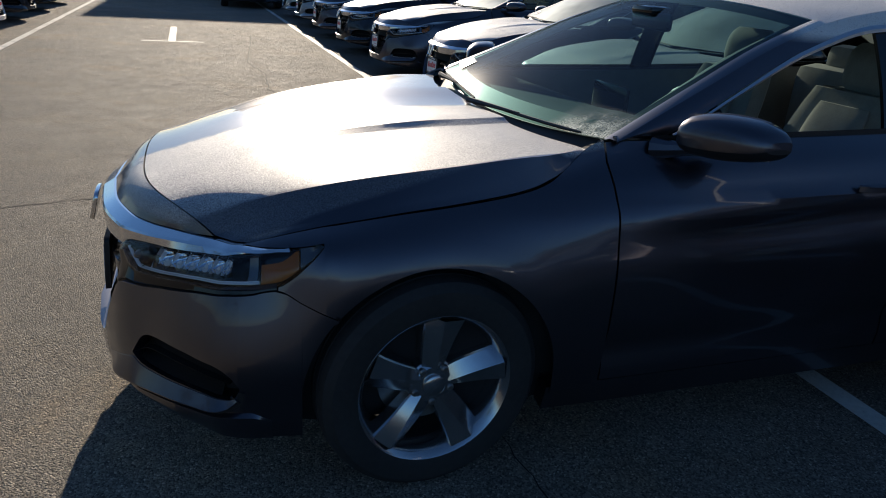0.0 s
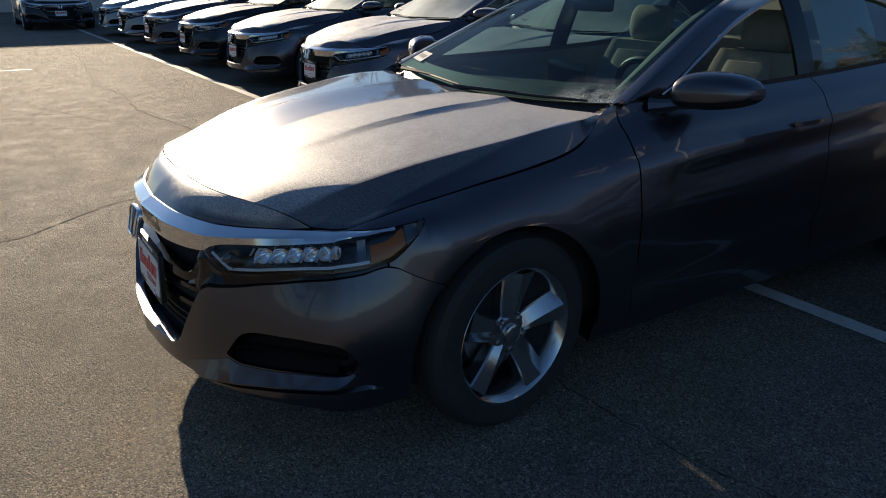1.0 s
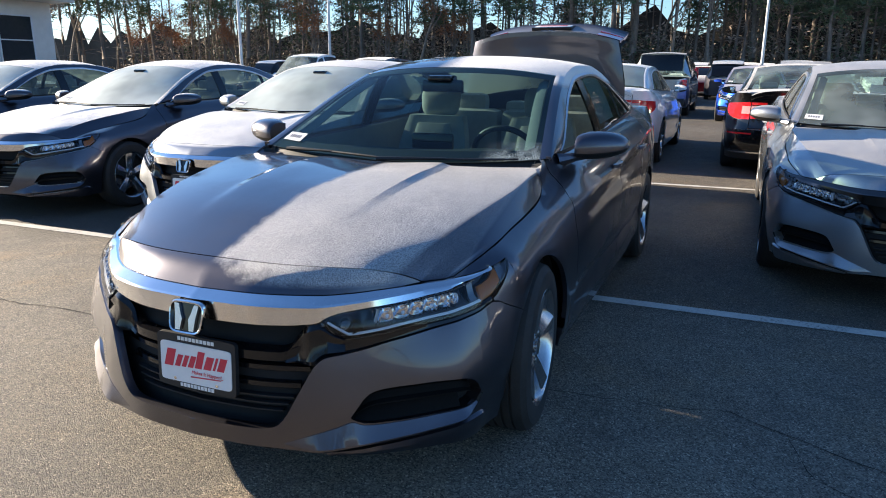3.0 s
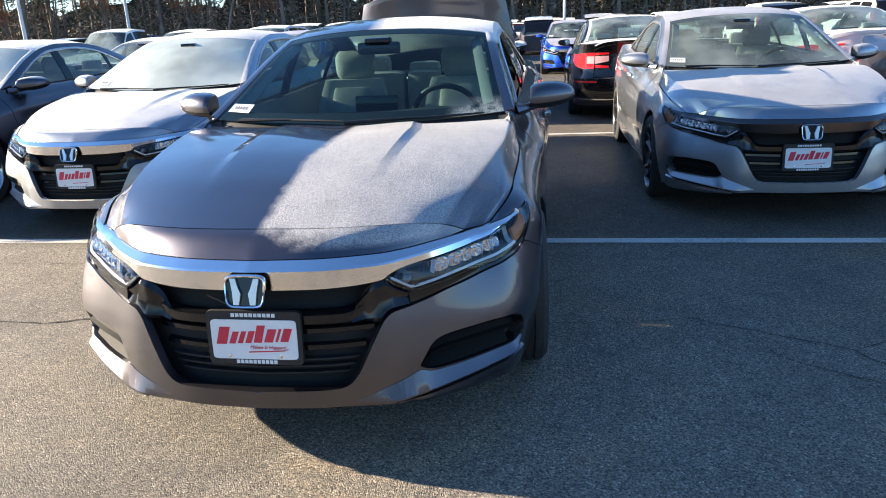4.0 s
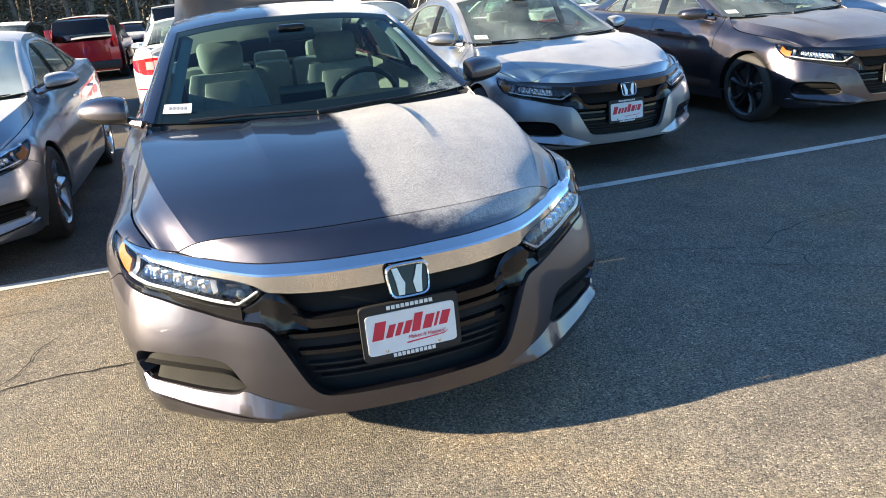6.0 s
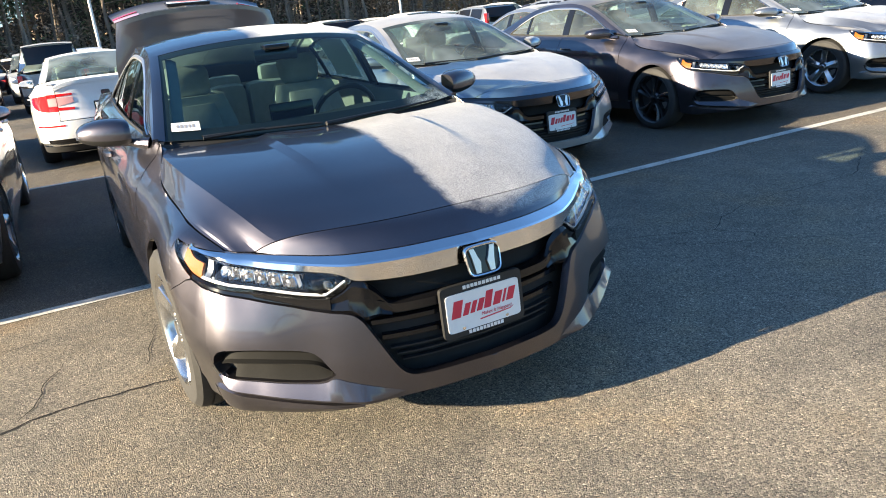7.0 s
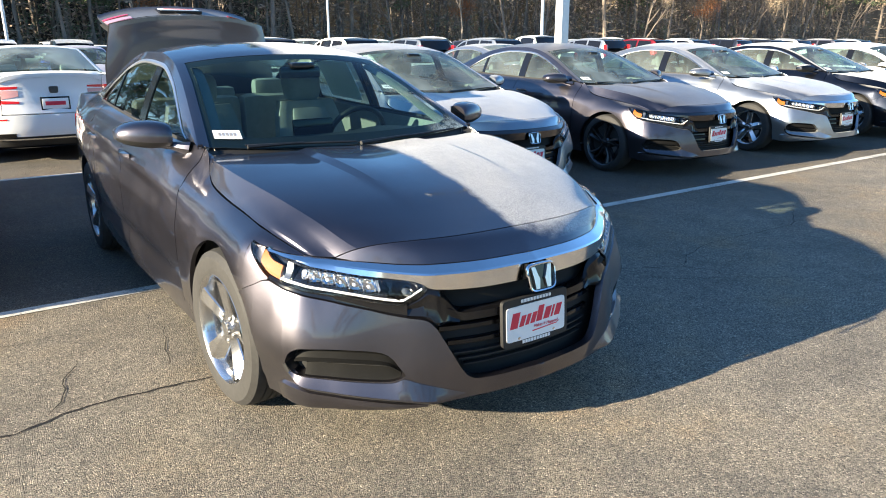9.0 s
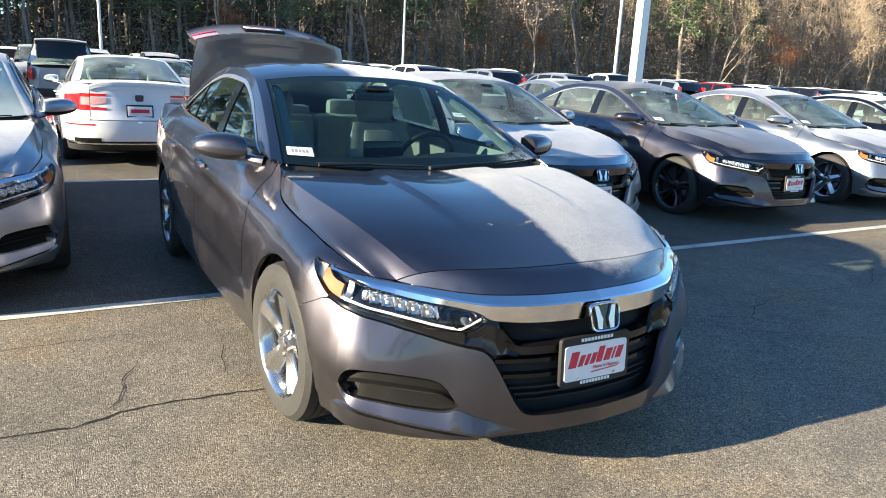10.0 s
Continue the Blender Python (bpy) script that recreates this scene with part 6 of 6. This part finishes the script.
            link("hub", g, M["alloy"], w)
    return car


suv_proto, truck_proto = suv(), suv(True)
NAMES = {"white": "white", "black_car": "black", "silver": "silver", "steel_frost": "grey", "navy": "dark blue", "red_car": "dark red", "blue_car": "bright blue"}
rng = random.Random(11)


def park_far(src, x, y, key, turn):
    c = copy_thing(src, pose(x, y, 0, 0, 0, turn + rng.uniform(-0.8, 0.8)))
    c.name = "pickup_truck" if src is truck_proto else "suv"
    repaint(c, {"steel_grey_paint": M[key]})
    tagged(c, NAMES[key] + (" pickup truck with frosted roof" if src is truck_proto else " sport utility vehicle with frosted roof"), "pickup" if src is truck_proto else "car", "far parked cars")


HUES = ["white", "silver", "steel_frost", "navy", "white", "red_car", "silver", "black_car", "white", "steel_frost"]
for x, y0, n, turn in ((19.6, 14.0, 4, 0), (26.8, -8.0, 13, 180), (27.0, 18, 7, 0), (27.2, -12.5, 12, 0)):
    for i in range(n):
        if rng.random() < 0.06:
            continue
        y = y0 - 2.75 * i * (1.0 if n < 12 else 1.25) + rng.uniform(-0.12, 0.12)
        park_far(suv_proto if rng.random() < 0.85 else truck_proto, x + rng.uniform(-0.25, 0.25), y, rng.choice(HUES), turn)
# some vehicles one can tell apart behind the white sedan
park_far(truck_proto, 24.6, 1.0, "silver", 180)
park_far(suv_proto, 24.4, 3.4, "red_car", 180)


def far_car(tall):
    """A car deep in the lot: body, glasshouse, roof."""
    car = new("far_car")
    L_, hw = 4.6, 0.91
    bel = curve([(0, 0.62), (0.25, 0.82), (1.3, 0.98), (3.6, 1.02), (4.3, 1.02 if tall else 1.0), (4.6, 0.85)])
    rz = curve([(1.15, 0.98), (2.0, 1.38), (2.7, 1.44), (3.3, 1.38), (4.1, 1.02)]) if not tall else curve([(1.15, 1.0), (1.9, 1.50), (2.6, 1.67), (3.9, 1.62), (4.5, 1.05)])
    pl = curve([(0, 0.62), (0.2, 0.80), (0.7, 0.90), (3.9, 0.91), (4.4, 0.84), (4.6, 0.66)])
    t = np.linspace(-1, 1, 7)
    g = Geo()
    for sg in (-1, 1):
        g.grid([[(x, sg * float(pl(x)) * k, z) for k, z in ((0.92, 0.22), (1.0, 0.45), (1.0, 0.7), (0.96, float(bel(x))))] for x in np.linspace(0, L_, 18)])
    g.grid([[(x, float(pl(x)) * 0.96 * q, float(bel(x)) + 0.03 * (1 - q * q)) for q in t] for x in np.linspace(0, L_, 18)])
    for x in (0.0, L_):
        g.grid([[(x, float(pl(x)) * q, z) for q in t] for z in (0.22, 0.45, float(bel(x)))])
    link("body", g, M["steel"], car)
    for x in (0.9, 3.65):
        g = Geo()
        for sg in (-1, 1):
            g.lathe([(0.0, sg * 0.88), (0.2, sg * 0.89), (0.32, sg * 0.88), (0.33, sg * 0.7), (0.0, sg * 0.7)], 14, (x, 0, 0.325))
        g.tube([(x, -0.7, 0.325), (x, 0.7, 0.325)], 0.05, 6)
        link("axle", g, M["rubber"], car, "pair of dark wheels")
    x0, x1 = (1.15, 4.1) if not tall else (1.15, 4.5)
    g = Geo()
    xs = np.linspace(x0, x1, 16)
    for sg in (-1, 1):
        g.grid([[(x, sg * (float(pl(x)) * 0.94 + (0.62 - float(pl(x)) * 0.94) * q), float(bel(x)) + (max(float(rz(x)), float(bel(x))) - float(bel(x))) * q) for q in (0, 0.5, 1)] for x in xs])
    g.grid([[(x, 0.62 * q, float(rz(x)) - 0.004) for q in t] for x in xs])
    link("glasshouse", g, M["gloss_black"], car, "dark glass")
    g = Geo()
    xa, xb = (2.0, 3.3) if not tall else (1.95, 4.1)
    g.panel([[(x, 0.63 * q, float(rz(x)) + 0.02 + 0.025 * (1 - q * q)) for q in t] for x in np.linspace(xa, xb, 8)], 0.05)
    link("roof", g, M["steel"], car)
    return car


far_protos = [far_car(False), far_car(True)]
for x, y0, n, turn in ((36.6, 24.0, 32, 180), (37.0, 20.0, 32, 0), (50.4, 18.0, 34, 180), (50.8, 14.0, 33, 0)):
    for i in range(n):
        if rng.random() < 0.07:
            continue
        k = rng.choice(HUES)
        tall = rng.random() < 0.6
        c = copy_thing(far_protos[tall], pose(x + rng.uniform(-0.3, 0.3), y0 - 2.72 * i + rng.uniform(-0.12, 0.12), 0, 0, 0, turn + rng.uniform(-1, 1)))
        c.name = "far_car"
        repaint(c, {"steel_grey_paint": M[k]})
        tagged(c, NAMES[k] + (" tall car" if tall else " low car") + " with frosted roof deep in the lot", "car", "far parked cars")
for p in far_protos:
    drop_thing(p)
drop_thing(suv_proto)
drop_thing(truck_proto)

# ---- light poles ----
def light_pole(x, y, w, h, square=False):
    ob = new("light_pole")
    ob.location = (x, y, 0)
    g = Geo()
    if square:
        g.box((-0.30, -0.30, 0), (0.30, 0.30, 0.75), 0.03)
    else:
        g.lathe([(0.28, 0), (0.28, 0.7), (0.25, 0.75), (0, 0.75)], 20, axis="z")
    link("base", g, M["concrete"], ob)
    g = Geo()
    if square:
        r0, r1 = w / 2, w / 2 * 0.8
        g.add([(sx_ * (r0 if z < 1 else r1), sy_ * (r0 if z < 1 else r1), z) for z in (0.74, h) for sx_, sy_ in ((-1, -1), (1, -1), (1, 1), (-1, 1))], [(0, 1, 5, 4), (1, 2, 6, 5), (2, 3, 7, 6), (3, 0, 4, 7)])
    else:
        g.lathe([(w / 2, 0.74), (w / 2 * 0.7, h)], 14, axis="z")
    link("pole", g, M["pole"], ob)
    for sg in (-1, 1):
        g = Geo()
        g.box((-0.06, sg * 0.1 - 0.05, h - 0.12), (0.06, sg * 0.6 + 0.05, h - 0.04), 0.02)
        g.box((-0.18, sg * 0.85 - 0.3, h - 0.16), (0.18, sg * 0.85 + 0.3, h - 0.02), 0.03)
        link("lamp_head", g, M["pole"], ob)
    return tagged(ob, "pale grey metal car park light pole on a base", "street lamp", "light poles")


light_pole(8.02, -7.75, 0.175, 9.0, True)
for d, az in ((60, -26.0), (50, -4.2), (44, -42.4), (46, 38.0), (50, 31.4)):
    light_pole(-1.76 + d * math.cos(radians(az)), 1.68 - (2.9 if az > 0 else 0) + d * math.sin(radians(az)), 0.20, 10.0)

# ---- dealership building across the lot ----
bld = new("showroom_building")
bld.location = (0.0, 33.0, 0)
tagged(bld, "low showroom building with a row of tall windows", "building")
g = Geo()
g.box((0, 0.6, 0), (27, 14, 4.6), 0.05)
link("wall", g, M["stucco"], bld)
g = Geo()
g.box((-0.4, -0.8, 4.6), (27.4, 14.4, 5.0), 0.04)
link("roof", g, M["pole"], bld)
for i in range(9):
    x = 1.4 + i * 2.8
    wdw = new("window")
    wdw.parent, wdw.location = bld, (x, 0.6, 0)
    g = Geo()
    for a, b in (((0, -0.06, 0.5), (0.08, 0.02, 3.9)), ((1.9, -0.06, 0.5), (1.98, 0.02, 3.9)), ((0, -0.06, 3.82), (1.98, 0.02, 3.9)), ((0, -0.06, 0.5), (1.98, 0.02, 0.58)), ((0.08, -0.05, 2.6), (1.9, 0.0, 2.66))):
        g.box(a, b, 0.005)
    link("frame", g, M["pole"], wdw)
    g = Geo()
    g.box((0.08, -0.02, 0.58), (1.9, -0.005, 3.82), 0)
    link("pane", g, M["window_dark"], wdw)

# ---- woods along the far edge ----
def leaf_cloud(g, c, r, n, size, rng_, flat=0.6):
    """n small tilted blades scattered round c."""
    for _ in range(n):
        p = Vector((rng_.gauss(0, r), rng_.gauss(0, r), rng_.gauss(0, r * flat))) + c
        a = Vector((rng_.uniform(-1, 1), rng_.uniform(-1, 1), rng_.uniform(-0.6, 0.6))).normalized()
        b = a.cross(Vector((rng_.uniform(-1, 1), rng_.uniform(-1, 1), rng_.uniform(-1, 1)))).normalized()
        s = size * rng_.uniform(0.6, 1.4)
        g.add([p - a * s, p - b * s * 0.35, p + a * s, p + b * s * 0.35], [(0, 1, 2, 3)])


def pine(seed, h=15.0):
    r_ = random.Random(seed)
    ob = new("pine_tree")
    g = Geo()
    bend = [Vector((0.25 * noise.noise((seed, i * 0.5, 0)), 0.25 * noise.noise((seed, 0, i * 0.5)), h * i / 8)) for i in range(9)]
    bend[0] = Vector((0, 0, 0))
    g.tube(bend, [0.20 * (1 - 0.11 * i) for i in range(9)], 8)
    for i in range(46):
        q = r_.uniform(0.12, 0.98)
        z = h * q
        base_ = bend[0].lerp(bend[8], q)
        base_.z = z
        a = r_.uniform(0, 2 * math.pi)
        ln = (0.6 + 2.6 * (1 - q)) * r_.uniform(0.5, 1.0) if q > 0.35 else r_.uniform(0.5, 1.8)
        tip = base_ + Vector((math.cos(a) * ln, math.sin(a) * ln, ln * r_.uniform(-0.15, 0.25)))
        g.tube([base_, (base_ + tip) / 2 + Vector((0, 0, 0.05)), tip], [0.03, 0.02, 0.008], 4)
    link("trunk", g, M["bark"], ob, weld=0)
    g = Geo()
    for i in range(150):
        q = r_.uniform(0.30, 1.0) ** 0.8
        a = r_.uniform(0, 2 * math.pi)
        ln = (0.3 + 2.7 * (1 - q)) * r_.uniform(0.35, 1.0)
        c = Vector((math.cos(a) * ln, math.sin(a) * ln, h * q + r_.uniform(-0.2, 0.2)))
        leaf_cloud(g, c, 0.28, 26, 0.14, r_, 0.45)
    link("crown", g, M["needles"], ob, weld=0)
    return tagged(ob, "tall dark green pine with sparse lower limbs", "tree", "woods")


def broadleaf(seed, h, leaf, label, name):
    """A slender tree with forking limbs; leaf: a material for clinging dry leaves, or None."""
    r_ = random.Random(seed)
    ob = new(name)
    g = Geo()
    tips = []

    def limb(p, d, ln, rad, depth):
        pts, n = [p], 4
        for i in range(n):
            d = (d + Vector((r_.uniform(-0.18, 0.18), r_.uniform(-0.18, 0.18), 0.06))).normalized()
            pts.append(pts[-1] + d * ln / n)
        g.tube(pts, [rad * (1 - 0.13 * i) for i in range(n + 1)], 6 if depth < 2 else 4)
        if depth >= 4:
            tips.append(pts[-1])
            tips.append(pts[2])
            return
        for k in range(r_.choice((2, 3, 3)) if depth else 4):
            at = pts[r_.choice((2, 3, 4))] if depth else pts[r_.choice((1, 2, 3, 4))]
            nd_ = (d + Vector((r_.uniform(-0.9, 0.9), r_.uniform(-0.9, 0.9), r_.uniform(-0.1, 0.6)))).normalized()
            limb(at, nd_, ln * r_.uniform(0.45, 0.68), rad * 0.5, depth + 1)

    limb(Vector((0, 0, 0)), Vector((0, 0, 1)), h * 0.62, 0.13, 0)
    link("trunk", g, M["bark_pale"] if not leaf else M["bark"], ob, weld=0)
    g = Geo()
    for tpt in tips:
        if leaf:
            leaf_cloud(g, tpt, 0.34, 20, 0.07, r_)
        else:
            leaf_cloud(g, tpt, 0.38, 12, 0.15, r_)
    link("crown", g, leaf or M["twigs"], ob, weld=0)
    return tagged(ob, label, "tree", "woods")


protos = [pine(1), pine(2, 17), pine(3, 13), broadleaf(5, 13, None, "bare leafless tree with fine twigs", "bare_tree"), broadleaf(6, 11, None, "bare leafless tree with fine twigs", "bare_tree"), broadleaf(7, 12, M["dry_leaves"], "oak with clinging tan dry leaves", "oak_tree"), broadleaf(8, 6, M["rust_leaves"], "small beech with rusty dry leaves", "beech_tree")]
rng = random.Random(21)


def plant(k, x, y):
    s = rng.uniform(0.85, 1.25)
    m = pose(x, y, -0.1, 0, 0, rng.uniform(0, 360))
    src = protos[k]
    c = copy_thing(src, m)
    c.scale = (s, s, s * rng.uniform(0.95, 1.15))
    c.name = src.name.split(".")[0]


for i in range(190):
    y = 66 - i * 0.93 + rng.uniform(-0.8, 0.8)
    depth = (0, 5.5, 11.0, 2.5, 8.0, 15.0)[i % 6]
    x = 60 + depth + rng.uniform(-1.4, 1.4) - 0.16 * max(0, -y - 20)
    oaky = y < -30
    k = rng.choice((0, 1, 2, 3, 4, 0, 1, 2)) if not oaky else rng.choice((5, 5, 3, 4, 5, 0))
    if depth < 4 and rng.random() < 0.15:
        k = 6
    plant(k, x, y)
for i in range(20):  # the flank beyond the lot, across from the sun side
    plant(rng.choice((0, 1, 3, 4, 2)), 60 - i * 1.2 + rng.uniform(-1, 1), 62 + rng.uniform(-3, 5))
for i in range(18):  # trees behind the lane, mirrored in the glass
    plant(rng.choice((0, 1, 2, 3)), -34 + rng.uniform(-5, 3), 40 - i * 3.8)
for p in protos:
    drop_thing(p)
# brush at the foot of the woods
def edge_x(y):
    return 60.5 - 0.16 * max(0, -y - 20)


def thicket(name, m, label, n, z_max, depth, r, blades, size, seed, where=lambda y: 1.0):
    r_ = random.Random(seed)
    g = Geo()
    for _ in range(n):
        y = r_.uniform(-108, 66)
        clump = 0.5 + 0.5 * noise.noise((y * 0.16, seed, 0.5))
        if r_.random() > where(y) * (0.35 + clump):
            continue
        c = Vector((edge_x(y) + r_.uniform(*depth), y, 0.15 + z_max * clump * r_.random() ** 1.3))
        leaf_cloud(g, c, r, blades, size, r_, 0.7)
    return tagged(link(name, g, M[m], weld=0), label, "brush", kind="stuff")


thicket("brush", "brush", "brown dry brush along the foot of the woods", 1700, 3.0, (0, 8), 0.55, 10, 0.20, 5)
thicket("undergrowth", "needles", "green young conifers along the edge of the woods", 2000, 9.0, (1, 14), 0.55, 20, 0.14, 6, lambda y: 0.9 if y > -25 else 0.35)
thicket("twig_thicket", "twigs", "grey-brown leafless twigs of the woods", 3400, 14.0, (1, 16), 0.8, 14, 0.20, 7)
thicket("leaf_thicket", "dry_leaves", "tan dry leaves clinging in the woods", 1900, 10.0, (0, 12), 0.65, 20, 0.09, 8, lambda y: 1.0 if y < -25 else 0.25)
# thin trunks standing deep in the woods
g = Geo()
r_ = random.Random(9)
for i in range(290):
    y = r_.uniform(-110, 68)
    x, h = edge_x(y) + r_.uniform(2, 19), r_.uniform(9, 16)
    lean = Vector((r_.uniform(-0.6, 0.6), r_.uniform(-0.9, 0.9), h))
    g.tube([(x, y, 0), Vector((x, y, 0)) + lean * 0.5 + Vector((0, r_.uniform(-0.15, 0.15), 0)), Vector((x, y, 0)) + lean], [0.12, 0.08, 0.03], 6)
tagged(link("thin_trunks", g, M["bark"], weld=0), "slender grey-brown trunks deep in the woods", "trees", kind="stuff")
# added sheet behind the trees, its dark colour stands in for the woods' shade
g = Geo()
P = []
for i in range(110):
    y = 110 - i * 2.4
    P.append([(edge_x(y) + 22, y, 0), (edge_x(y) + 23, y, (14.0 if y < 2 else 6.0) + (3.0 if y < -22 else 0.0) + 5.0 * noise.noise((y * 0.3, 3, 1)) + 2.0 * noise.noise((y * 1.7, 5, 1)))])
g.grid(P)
tagged(link("backdrop", g, M["wood_shade"]), "dark sheet painted as the shaded depth of the woods", "backdrop", kind="structure")
